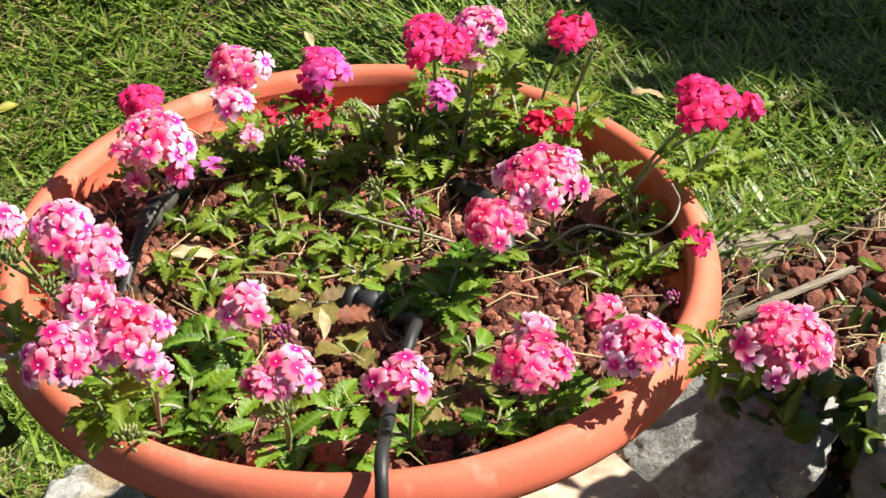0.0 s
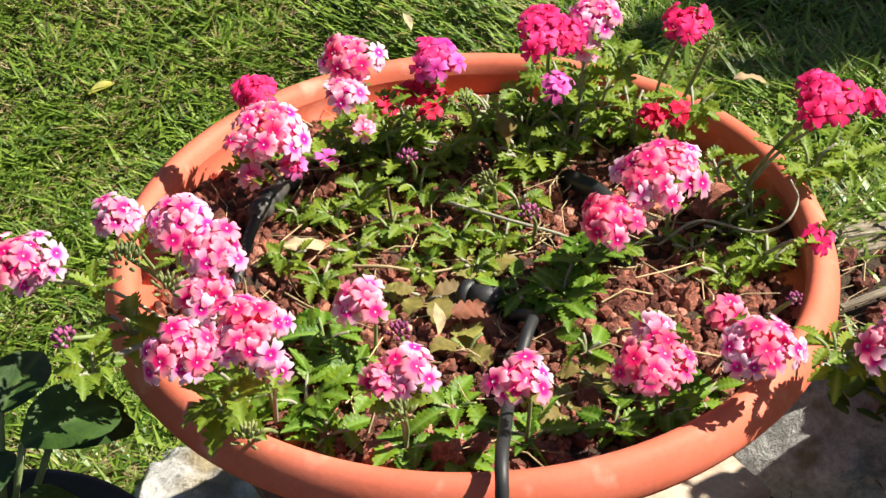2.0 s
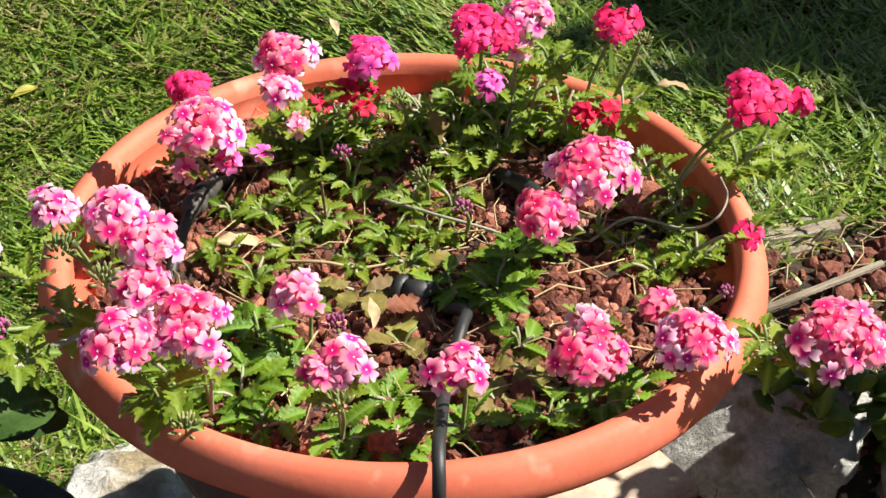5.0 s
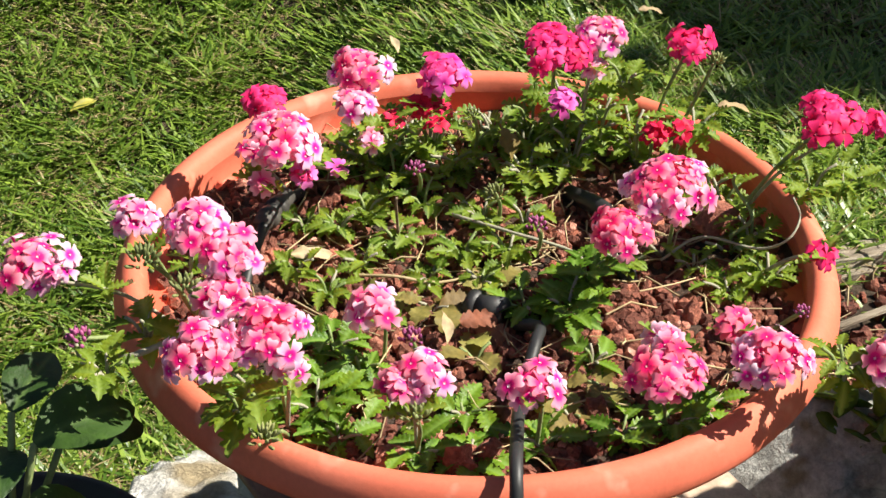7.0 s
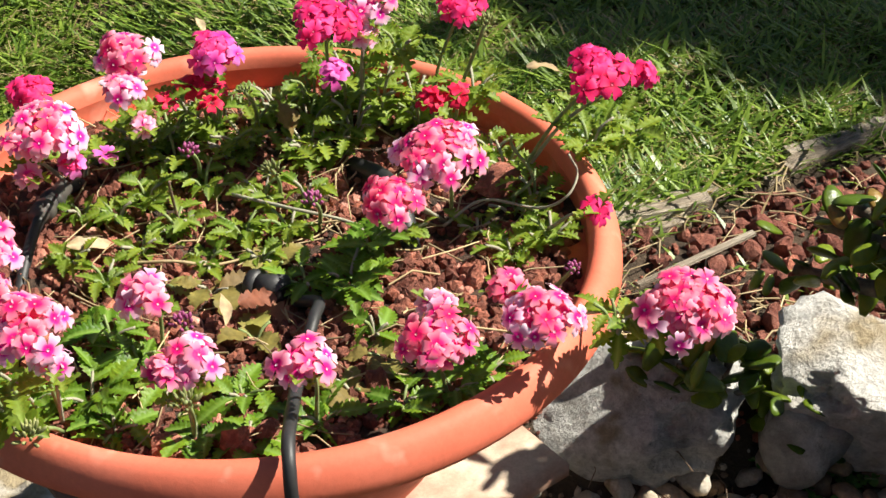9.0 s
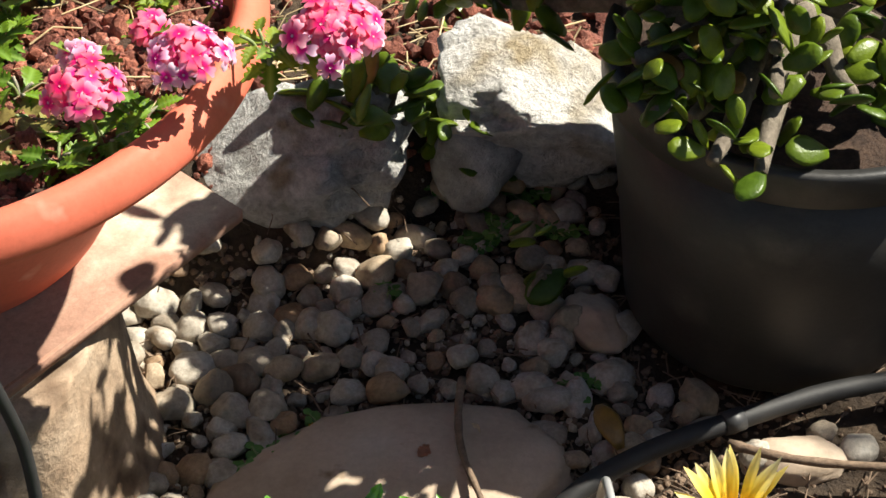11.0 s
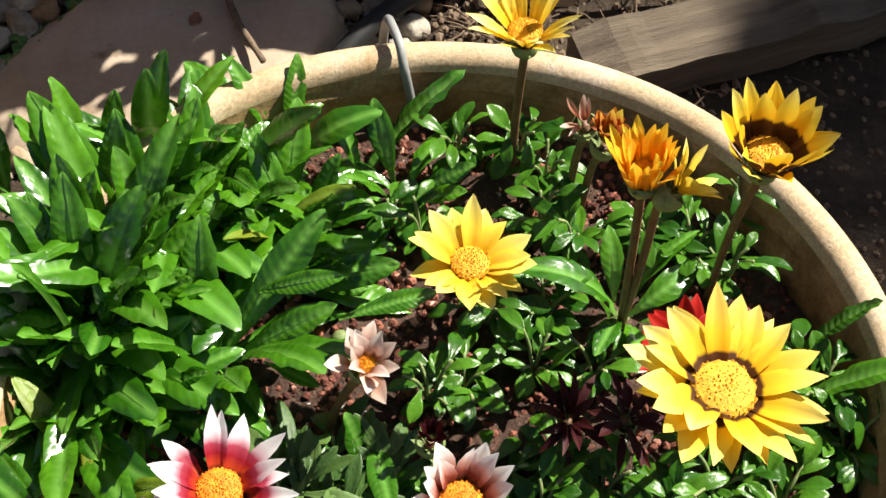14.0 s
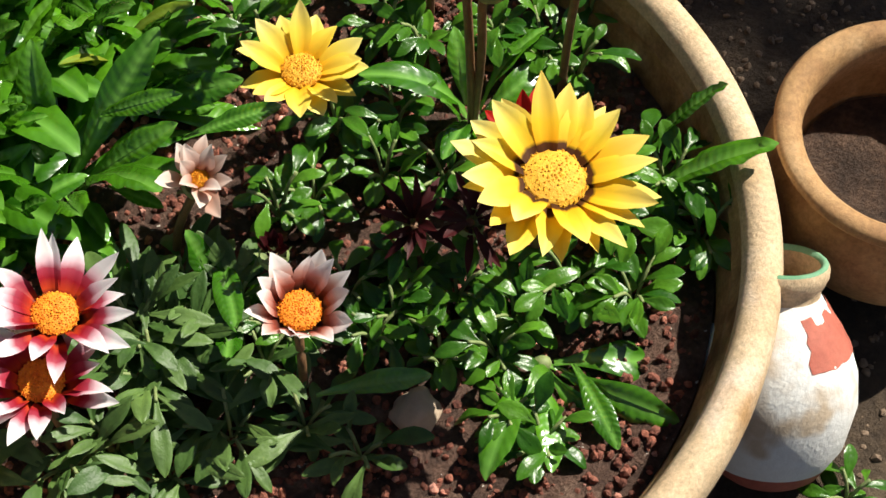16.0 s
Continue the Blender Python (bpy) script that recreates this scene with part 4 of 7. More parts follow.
GSMALL = [mesh_of("leaf", *strap_leaf(0.024 + 0.003 * (i % 3), 0.0105 + 0.0015 * (i % 2), 0.5 + 0.3 * (i % 3), 100 + i, 8), M_GLEAF_SMALL) for i in range(5)]
GGREY = [mesh_of("leaf", *strap_leaf(0.036 + 0.006 * (i % 2), 0.0095 + 0.0015 * i, 0.3 + 0.3 * i, 110 + i, 8), M_GLEAF_GREY) for i in range(3)]
JADE = [mesh_of("leaf", *thick_leaf(0.034, 0.0205 + 0.002 * i, 0.005), M_JADE) for i in range(3)]
JADE_RED = [mesh_of("leaf", *thick_leaf(0.034, 0.021, 0.005), M_JADE_RED)]


def rosette(x, y, n, meshes, size, pitch, label, yaws=(0, 6.283), z=None, name="gazania_plant", spread=0.012):
    """Leaves from one crown: upright in the middle, lower outside."""
    z = SOIL2 if z is None else z
    thing = base(name, x, y, z, label, "plant", "gazania plants")
    part("crown", rock(spread * 0.5, spread * 0.5, 0.006, int(x * 1000), 0.3, 2), M_STEM, thing)
    for i in range(n):
        a = yaws[0] + (yaws[1] - yaws[0]) * ((i * 0.618) % 1.0) + rnd.uniform(-0.15, 0.15)
        t = i / n
        put("leaf", rnd.choice(meshes), thing, at(spread * math.cos(a + 1.57) * (1 - t), spread * math.sin(a + 1.57) * (1 - t), 0.002, a, pitch[0] + (pitch[1] - pitch[0]) * t + rnd.uniform(-0.3, 0.3), rnd.uniform(-0.7, 0.7), size * rnd.uniform(0.65, 1.15)))
    return thing


def strap_plant(x, y, z, leaves, label):
    """A few single leaves from one root: (mesh, offset, yaw, pitch, roll, scale)."""
    thing = base("gazania_plant", x, y, z, label, "plant", "gazania plants")
    part("crown", rock(0.006, 0.006, 0.006, int(x * 1000), 0.3, 2), M_STEM, thing)
    for me, (ox, oy, oz), yaw, pitch, roll, s in leaves:
        put("leaf", me, thing, at(ox, oy, oz, yaw, pitch, roll, s))
    return thing


# ---- flowers in the terracotta planter ----
verbena(0.0808, 1.1553, 0.455, 0.0227, "crimson", (0.085, 1.217), 24, 0.35, (0, -0.25))
verbena(0.1129, 1.1741, 0.455, 0.0173, "pale", (0.104, 1.210), 17, 0.55, (0, -0.25))
verbena(0.1077, 1.1574, 0.440, 0.0041, "pale", (0.104, 1.210), 5, 0.55, (0, -0.25))
verbena(0.1763, 1.1671, 0.455, 0.0155, "crimson", (0.154, 1.178), 12, 0.12, (0, -0.25))
verbena(0.2607, 1.0686, 0.455, 0.0216, "crimson", (0.205, 1.107), 18, 0.2, (0, -0.25))
verbena(0.2908, 1.0675, 0.450, 0.0062, "crimson", (0.206, 1.106), 6, 0.45, (0, -0.25))
verbena(0.0007, 1.1744, 0.425, 0.0183, "magenta", (-0.000, 1.224), 18, 0.55, (0, -0.25))
verbena(-0.0576, 1.1486, 0.440, 0.0185, "mix", (-0.058, 1.206), 18, 0.55, (0, -0.25))
verbena(-0.0616, 1.1211, 0.430, 0.0119, "pale", (-0.058, 1.206), 8, 0.55, (0, -0.25))
verbena(-0.0502, 1.1203, 0.400, 0.0040, "pale", (-0.053, 1.190), 3, 0.55, (0, -0.25))
verbena(-0.1255, 1.1261, 0.430, 0.0128, "crimson", (-0.110, 1.171), 12, 0.3, (0, -0.25))
verbena(-0.1098, 1.0686, 0.430, 0.0230, "mix", (-0.111, 1.159), 31, 0.55, (0, -0.25))
verbena(-0.1231, 1.0529, 0.410, 0.0040, "pink", (-0.115, 1.155), 3, 0.55, (0, -0.25))
verbena(-0.0958, 1.0649, 0.410, 0.0040, "magenta", (-0.107, 1.159), 4, 0.55, (0, -0.25))
verbena(-0.0740, 1.0692, 0.410, 0.0042, "lilac", (-0.103, 1.159), 1, 0.55, (0, -0.25))
verbena(-0.0157, 1.1623, 0.405, 0.0067, "red", (-0.010, 1.214), 4, 0.55, (0, -0.25))
verbena(-0.0360, 1.1493, 0.400, 0.0040, "red", (-0.023, 1.214), 2, 0.55, (0, -0.25))
verbena(-0.0053, 1.1417, 0.400, 0.0040, "red", (-0.008, 1.206), 2, 0.55, (0, -0.25))
verbena(-0.0021, 1.1666, 0.400, 0.0040, "red", (-0.006, 1.206), 2, 0.55, (0, -0.25))
verbena(0.0851, 1.1256, 0.430, 0.0088, "lilac", (0.090, 1.215), 4, 0.55, (0, -0.25))
verbena(0.1508, 1.1246, 0.405, 0.0057, "red", (0.148, 1.183), 4, 0.55, (0, -0.25))
verbena(0.1701, 1.1285, 0.405, 0.0058, "red", (0.165, 1.167), 4, 0.55, (0, -0.25))
verbena(0.1481, 1.0156, 0.430, 0.0244, "pink", (0.160, 1.074), 34, 0.55, (0, -0.25))
verbena(0.1163, 0.9859, 0.415, 0.0173, "coral", (0.156, 1.074), 14, 0.55, (0, -0.25))
verbena(0.2477, 0.9835, 0.400, 0.0054, "crimson", (0.220, 1.051), 3, 0.55, (0, -0.25))
verbena(-0.1893, 0.9439, 0.455, 0.0144, "pale", (-0.167, 1.002), 10, 0.4, (0, -0.25))
verbena(-0.1530, 0.9438, 0.450, 0.0185, "pale", (-0.167, 1.001), 21, 0.55, (0, -0.25))
verbena(-0.1315, 0.9309, 0.440, 0.0170, "pale", (-0.165, 0.994), 18, 0.55, (0, -0.25))
verbena(-0.1348, 0.9086, 0.425, 0.0155, "mix", (-0.160, 0.976), 15, 0.55, (0, -0.25))
verbena(-0.1415, 0.8453, 0.430, 0.0185, "pale", (-0.108, 0.896), 24, 0.55, (0, -0.25))
verbena(-0.1026, 0.8561, 0.435, 0.0199, "mix", (-0.097, 0.890), 25, 0.55, (0, -0.25))
verbena(-0.0894, 0.8554, 0.410, 0.0075, "pale", (-0.097, 0.885), 6, 0.55, (0, -0.25))
verbena(-0.2635, 0.9688, 0.400, 0.0229, "pale", (-0.161, 0.974), 18, 0.55, (0, -0.25))
verbena(-0.0439, 0.9391, 0.390, 0.0158, "pale", (-0.038, 0.953), 11, 0.55, (0, -0.25))
verbena(-0.0108, 0.8622, 0.395, 0.0157, "pale", (-0.015, 0.864), 10, 0.55, (0, -0.25))
verbena(-0.0260, 0.8579, 0.395, 0.0096, "coral", (-0.015, 0.864), 5, 0.55, (0, -0.25))
verbena(0.0546, 0.8471, 0.400, 0.0168, "mix", (0.059, 0.870), 9, 0.5, (0, -0.25))
verbena(0.1363, 0.8605, 0.400, 0.0192, "coral", (0.142, 0.886), 20, 0.55, (0, -0.25))
verbena(0.1399, 0.9082, 0.390, 0.0081, "pale", (0.149, 0.919), 5, 0.5, (0, -0.25))
verbena(0.1812, 0.9082, 0.400, 0.0088, "coral", (0.193, 0.931), 7, 0.55, (0, -0.25))
verbena(0.1997, 0.8701, 0.405, 0.0202, "mix", (0.193, 0.930), 24, 0.55, (0, -0.25))
verbena(0.2866, 0.8680, 0.405, 0.0250, "pink", (0.204, 0.952), 42, 0.55, (0, -0.25))
buds(-0.2224, 0.8942, 0.400, (-0.161, 0.975), BUDS, 0.99, "purple verbena buds opening on a stem")
buds(-0.0191, 0.9139, 0.385, (-0.017, 0.930), BUDS, 0.93, "purple verbena buds opening on a stem")
buds(0.2223, 0.9097, 0.410, (0.215, 0.982), BUDS, 0.62, "purple verbena buds opening on a stem")
buds(0.1942, 1.1509, 0.450, (0.156, 1.176), BUDS_GREEN, 0.74, "hairy green verbena bud cluster on a stem")
buds(-0.1802, 0.9110, 0.450, (-0.167, 1.003), BUDS_GREEN, 1.12, "hairy green verbena bud cluster on a stem")
buds(-0.1537, 0.8960, 0.440, (-0.165, 0.991), BUDS_GREEN, 0.99, "hairy green verbena bud cluster on a stem")
buds(0.0366, 1.0857, 0.380, (0.040, 1.108), BUDS_GREEN, 0.87, "withered tan verbena seed head on a stem")
buds(0.0208, 1.1264, 0.420, (0.025, 1.207), BUDS_GREEN, 0.62, "withered tan verbena seed head on a stem")
buds(-0.1026, 0.8176, 0.390, (-0.096, 0.880), BUDS_GREEN, 0.99, "hairy green verbena bud cluster on a stem")
buds(-0.0157, 0.8412, 0.385, (-0.016, 0.864), BUDS_GREEN, 0.99, "hairy green verbena bud cluster on a stem")
buds(-0.0191, 1.0991, 0.390, (-0.018, 1.145), BUDS, 0.81, "purple verbena buds opening on a stem")
buds(0.0643, 1.0373, 0.385, (0.067, 1.074), BUDS, 0.87, "purple verbena buds opening on a stem")


# ---- leaves in the terracotta planter ----
foliage(0.095, 1.215, 0.038, 37, VLEAF_FINE, 0.7, 0.054, "bright green finely cut verbena foliage in the planter", up=0.35, stems=6)
foliage(0.064, 1.199, 0.027, 24, VLEAF_FINE, 0.7, 0.0405, "bright green finely cut verbena foliage in the planter", up=0.35, stems=6)
foliage(0.115, 1.199, 0.027, 26, VLEAF_FINE, 0.7, 0.0450, "bright green finely cut verbena foliage in the planter", up=0.35, stems=6)
foliage(0.034, 1.219, 0.020, 15, VLEAF_FINE, 0.7, 0.027, "bright green finely cut verbena foliage in the planter", up=0.35, stems=6)
foliage(-0.027, 1.203, 0.029, 26, VLEAF_FINE, 0.7, 0.0315, "bright green finely cut verbena foliage in the planter", up=0.35, stems=6)
foliage(-0.061, 1.183, 0.027, 24, VLEAF_FINE, 0.7, 0.027, "bright green finely cut verbena foliage in the planter", up=0.35, stems=6)
foliage(0.149, 1.184, 0.020, 15, VLEAF_FINE, 0.7, 0.0360, "bright green finely cut verbena foliage in the planter", up=0.35, stems=6)
foliage(-0.095, 1.175, 0.020, 13, VLEAF_FINE, 0.7, 0.027, "bright green finely cut verbena foliage in the planter", up=0.35, stems=6)
foliage(0.083, 1.160, 0.027, 19, VLEAF_FINE, 0.7, 0.0315, "bright green finely cut verbena foliage in the planter", up=0.35, stems=6)
foliage(-0.035, 1.160, 0.027, 22, VLEAF_FINE, 0.7, 0.027, "bright green finely cut verbena foliage in the planter", up=0.35, stems=6)
foliage(0.003, 1.167, 0.027, 17, VLEAF_FINE, 0.7, 0.027, "bright green finely cut verbena foliage in the planter", up=0.35, stems=6)
foliage(-0.055, 1.119, 0.026, 24, VLEAF, 0.46, 0.024, "green toothed verbena leaves creeping over soil", up=0.5, stems=5, crowd=1.35)
foliage(-0.014, 1.126, 0.024, 20, VLEAF, 0.46, 0.024, "green toothed verbena leaves creeping over soil", up=0.5, stems=5, crowd=1.35)
foliage(0.028, 1.108, 0.023, 18, VLEAF, 0.46, 0.0264, "green toothed verbena leaves creeping over soil", up=0.5, stems=5, crowd=1.35)
foliage(-0.074, 1.094, 0.019, 16, VLEAF, 0.46, 0.0216, "green toothed verbena leaves creeping over soil", up=0.5, stems=5, crowd=1.35)
foliage(-0.033, 1.080, 0.021, 18, VLEAF, 0.46, 0.0216, "green toothed verbena leaves creeping over soil", up=0.5, stems=5, crowd=1.35)
foliage(0.015, 1.066, 0.024, 20, VLEAF, 0.46, 0.024, "green toothed verbena leaves creeping over soil", up=0.5, stems=5, crowd=1.35)
foliage(-0.009, 1.040, 0.019, 14, VLEAF, 0.46, 0.0144, "green toothed verbena leaves creeping over soil", up=0.5, stems=5, crowd=1.35)
foliage(-0.099, 1.101, 0.016, 12, VLEAF, 0.46, 0.018, "green toothed verbena leaves creeping over soil", up=0.5, stems=5, crowd=1.35)
foliage(0.047, 1.067, 0.024, 18, VLEAF, 0.46, 0.024, "green toothed verbena leaves creeping over soil", up=0.5, stems=5, crowd=1.35)
foliage(0.060, 1.101, 0.017, 12, VLEAF, 0.46, 0.024, "green toothed verbena leaves creeping over soil", up=0.5, stems=5, crowd=1.35)
foliage(0.125, 1.047, 0.019, 14, VLEAF, 0.46, 0.036, "green toothed verbena leaves creeping over soil", up=0.5, stems=5, crowd=1.35)
foliage(-0.103, 1.046, 0.021, 16, VLEAF, 0.46, 0.024, "green toothed verbena leaves creeping over soil", up=0.5, stems=5, crowd=1.35)
foliage(-0.078, 1.020, 0.021, 18, VLEAF, 0.46, 0.024, "green toothed verbena leaves creeping over soil", up=0.5, stems=5, crowd=1.35)
foliage(-0.056, 1.053, 0.016, 10, VLEAF, 0.46, 0.018, "green toothed verbena leaves creeping over soil", up=0.5, stems=5, crowd=1.35)
foliage(0.026, 1.033, 0.017, 12, VLEAF, 0.46, 0.018, "green toothed verbena leaves creeping over soil", up=0.5, stems=5, crowd=1.35)
foliage(0.084, 1.001, 0.029, 25, VLEAF_BIG, 0.62, 0.027, "dark green toothed verbena leaves over the soil", up=0.5, stems=4, crowd=1.25)
foliage(0.101, 1.033, 0.018, 12, VLEAF_BIG, 0.62, 0.027, "dark green toothed verbena leaves over the soil", up=0.5, stems=4, crowd=1.25)
foliage(0.057, 1.001, 0.018, 10, VLEAF_BIG, 0.62, 0.0225, "dark green toothed verbena leaves over the soil", up=0.5, stems=4, crowd=1.25)
foliage(-0.072, 0.964, 0.020, 14, VLEAF_BIG, 0.62, 0.0198, "dark green toothed verbena leaves over the soil", up=0.5, stems=4, crowd=1.25)
foliage(-0.052, 0.935, 0.018, 12, VLEAF_BIG, 0.62, 0.0180, "dark green toothed verbena leaves over the soil", up=0.5, stems=4, crowd=1.25)
foliage(-0.119, 0.895, 0.025, 16, VLEAF_BIG, 0.62, 0.027, "dark green toothed verbena leaves over the soil", up=0.5, stems=4, crowd=1.25)
foliage(-0.080, 0.901, 0.026, 19, VLEAF_BIG, 0.62, 0.0252, "dark green toothed verbena leaves over the soil", up=0.5, stems=4, crowd=1.25)
foliage(-0.064, 0.874, 0.017, 9, VLEAF_BIG, 0.62, 0.0135, "dark green toothed verbena leaves over the soil", up=0.5, stems=4, crowd=1.25)
foliage(-0.014, 0.859, 0.021, 12, VLEAF_BIG, 0.62, 0.0135, "dark green toothed verbena leaves over the soil", up=0.5, stems=4, crowd=1.25)
foliage(-0.030, 0.912, 0.014, 7, VLEAF_BIG, 0.62, 0.0135, "dark green toothed verbena leaves over the soil", up=0.5, stems=4, crowd=1.25)
foliage(0.014, 0.896, 0.017, 10, VLEAF_BIG, 0.62, 0.0135, "dark green toothed verbena leaves over the soil", up=0.5, stems=4, crowd=1.25)
foliage(0.017, 0.854, 0.018, 10, VLEAF_BIG, 0.62, 0.0108, "dark green toothed verbena leaves over the soil", up=0.5, stems=4, crowd=1.25)
foliage(0.063, 0.869, 0.017, 10, VLEAF_BIG, 0.62, 0.0108, "dark green toothed verbena leaves over the soil", up=0.5, stems=4, crowd=1.25)
foliage(0.113, 0.880, 0.018, 12, VLEAF_BIG, 0.62, 0.0135, "dark green toothed verbena leaves over the soil", up=0.5, stems=4, crowd=1.25)
foliage(0.145, 0.886, 0.018, 12, VLEAF_BIG, 0.62, 0.0162, "dark green toothed verbena leaves over the soil", up=0.5, stems=4, crowd=1.25)
foliage(0.168, 0.902, 0.015, 9, VLEAF_BIG, 0.62, 0.0135, "dark green toothed verbena leaves over the soil", up=0.5, stems=4, crowd=1.25)
foliage(-0.140, 0.919, 0.015, 9, VLEAF_BIG, 0.62, 0.0225, "dark green toothed verbena leaves over the soil", up=0.5, stems=4, crowd=1.25)
foliage(0.099, 0.947, 0.012, 5, VLEAF_BIG, 0.62, 0.0180, "dark green toothed verbena leaves over the soil", up=0.5, stems=4, crowd=1.25)
foliage(0.197, 1.024, 0.020, 14, VLEAF_FINE, 0.65, 0.0180, "bright green finely cut verbena foliage in the planter", up=0.5, stems=4, crowd=1.25)
foliage(0.219, 1.041, 0.016, 10, VLEAF_FINE, 0.65, 0.0180, "bright green finely cut verbena foliage in the planter", up=0.5, stems=4, crowd=1.25)
foliage(0.226, 1.034, 0.020, 14, VLEAF_FINE, 0.65, 0.027, "bright green finely cut verbena foliage in the planter", up=0.5, stems=4, crowd=1.25)
foliage(0.204, 1.122, 0.023, 16, VLEAF_FINE, 0.65, 0.0405, "bright green finely cut verbena foliage in the planter", up=0.5, stems=4, crowd=1.25)
foliage(0.196, 1.137, 0.016, 10, VLEAF_FINE, 0.65, 0.0360, "bright green finely cut verbena foliage in the planter", up=0.5, stems=4, crowd=1.25)
foliage(0.220, 1.081, 0.016, 12, VLEAF_FINE, 0.65, 0.0315, "bright green finely cut verbena foliage in the planter", up=0.5, stems=4, crowd=1.25)
foliage(0.177, 1.054, 0.016, 10, VLEAF_FINE, 0.65, 0.0135, "bright green finely cut verbena foliage in the planter", up=0.5, stems=4, crowd=1.25)
foliage(0.204, 1.074, 0.020, 8, VLEAF_FINE, 0.65, 0.0180, "bright green finely cut verbena foliage in the planter", up=0.5, stems=4, crowd=1.25)
foliage(0.194, 1.095, 0.016, 8, VLEAF_FINE, 0.65, 0.0180, "bright green finely cut verbena foliage in the planter", up=0.5, stems=4, crowd=1.25)
foliage(-0.007, 1.007, 0.018, 6, VLEAF_OLD, 0.75, 0.012, "fading olive and brown leaves among the green", up=0.5, stems=2)
foliage(0.022, 0.953, 0.016, 4, VLEAF_OLD, 0.75, 0.012, "fading olive and brown leaves among the green", up=0.5, stems=2)
foliage(0.105, 0.924, 0.018, 6, VLEAF_OLD, 0.75, 0.012, "fading olive and brown leaves among the green", up=0.5, stems=2)
foliage(0.082, 0.896, 0.012, 4, VLEAF_OLD, 0.75, 0.012, "fading olive and brown leaves among the green", up=0.5, stems=2)
foliage(0.034, 1.027, 0.012, 4, VLEAF_OLD, 0.75, 0.012, "fading olive and brown leaves among the green", up=0.5, stems=2)
foliage(-0.040, 1.020, 0.016, 4, VLEAF_OLD, 0.75, 0.012, "fading olive and brown leaves among the green", up=0.5, stems=2)
foliage(0.020, 0.987, 0.008, 2, VLEAF_RED, 0.9, 0.01, "rust red dead leaves lying on the soil", up=0.5, stems=1)
foliage(0.092, 1.220, 0.033, 25, VLEAF_FINE, 0.7, 0.0723, "bright green finely cut verbena foliage in the planter", up=0.4, stems=6)
foliage(0.119, 1.208, 0.028, 22, VLEAF_FINE, 0.7, 0.06375, "bright green finely cut verbena foliage in the planter", up=0.4, stems=6)
foliage(0.068, 1.215, 0.028, 22, VLEAF_FINE, 0.7, 0.0595, "bright green finely cut verbena foliage in the planter", up=0.4, stems=6)
foliage(0.143, 1.193, 0.026, 17, VLEAF_FINE, 0.7, 0.051, "bright green finely cut verbena foliage in the planter", up=0.4, stems=6)
foliage(0.042, 1.211, 0.024, 15, VLEAF_FINE, 0.7, 0.0425, "bright green finely cut verbena foliage in the planter", up=0.4, stems=6)
foliage(-0.010, 1.199, 0.028, 20, VLEAF_FINE, 0.7, 0.0425, "bright green finely cut verbena foliage in the planter", up=0.4, stems=6)
foliage(-0.040, 1.187, 0.028, 18, VLEAF_FINE, 0.7, 0.03825, "bright green finely cut verbena foliage in the planter", up=0.4, stems=6)
foliage(-0.069, 1.175, 0.024, 13, VLEAF_FINE, 0.7, 0.034, "bright green finely cut verbena foliage in the planter", up=0.4, stems=6)
foliage(0.016, 1.175, 0.028, 18, VLEAF_FINE, 0.7, 0.03825, "bright green finely cut verbena foliage in the planter", up=0.4, stems=6)
foliage(0.097, 1.176, 0.028, 18, VLEAF_FINE, 0.7, 0.04675, "bright green finely cut verbena foliage in the planter", up=0.4, stems=6)
foliage(0.062, 1.153, 0.028, 17, VLEAF_FINE, 0.7, 0.03825, "bright green finely cut verbena foliage in the planter", up=0.4, stems=6)
foliage(0.260, 1.092, 0.025, 26, VLEAF_FINE, 0.72, 0.03, "verbena shoot leaning over the planter rim", z=0.37, up=0.5, stems=4, crowd=1.25)
foliage(0.186, 1.167, 0.025, 22, VLEAF_FINE, 0.72, 0.03, "verbena shoot leaning over the planter rim", z=0.37, up=0.5, stems=4, crowd=1.25)
foliage(0.134, 1.181, 0.016, 12, VLEAF_FINE, 0.8, 0.03, "verbena shoot leaning over the planter rim", z=0.4, up=0.5, stems=4, crowd=1.25)
foliage(0.289, 1.115, 0.020, 16, VLEAF_FINE, 0.9, 0.03, "verbena shoot leaning over the planter rim", z=0.36, up=0.5, stems=4, crowd=1.25)
foliage(-0.206, 0.886, 0.022, 14, VLEAF, 0.65, 0.03, "verbena shoot leaning over the planter rim", z=0.37, up=0.5, stems=4, crowd=1.25)
foliage(0.245, 0.879, 0.016, 10, VLEAF, 0.65, 0.03, "verbena shoot leaning over the planter rim", z=0.375, up=0.5, stems=4, crowd=1.25)
foliage(0.266, 0.884, 0.016, 10, VLEAF, 0.65, 0.03, "verbena shoot leaning over the planter rim", z=0.37, up=0.5, stems=4, crowd=1.25)
foliage(-0.186, 0.919, 0.016, 8, VLEAF, 0.85, 0.03, "verbena shoot leaning over the planter rim", z=0.375, up=0.5, stems=4, crowd=1.25)
foliage(-0.119, 0.845, 0.016, 10, VLEAF, 0.9, 0.03, "verbena shoot leaning over the planter rim", z=0.372, up=0.5, stems=4, crowd=1.25)


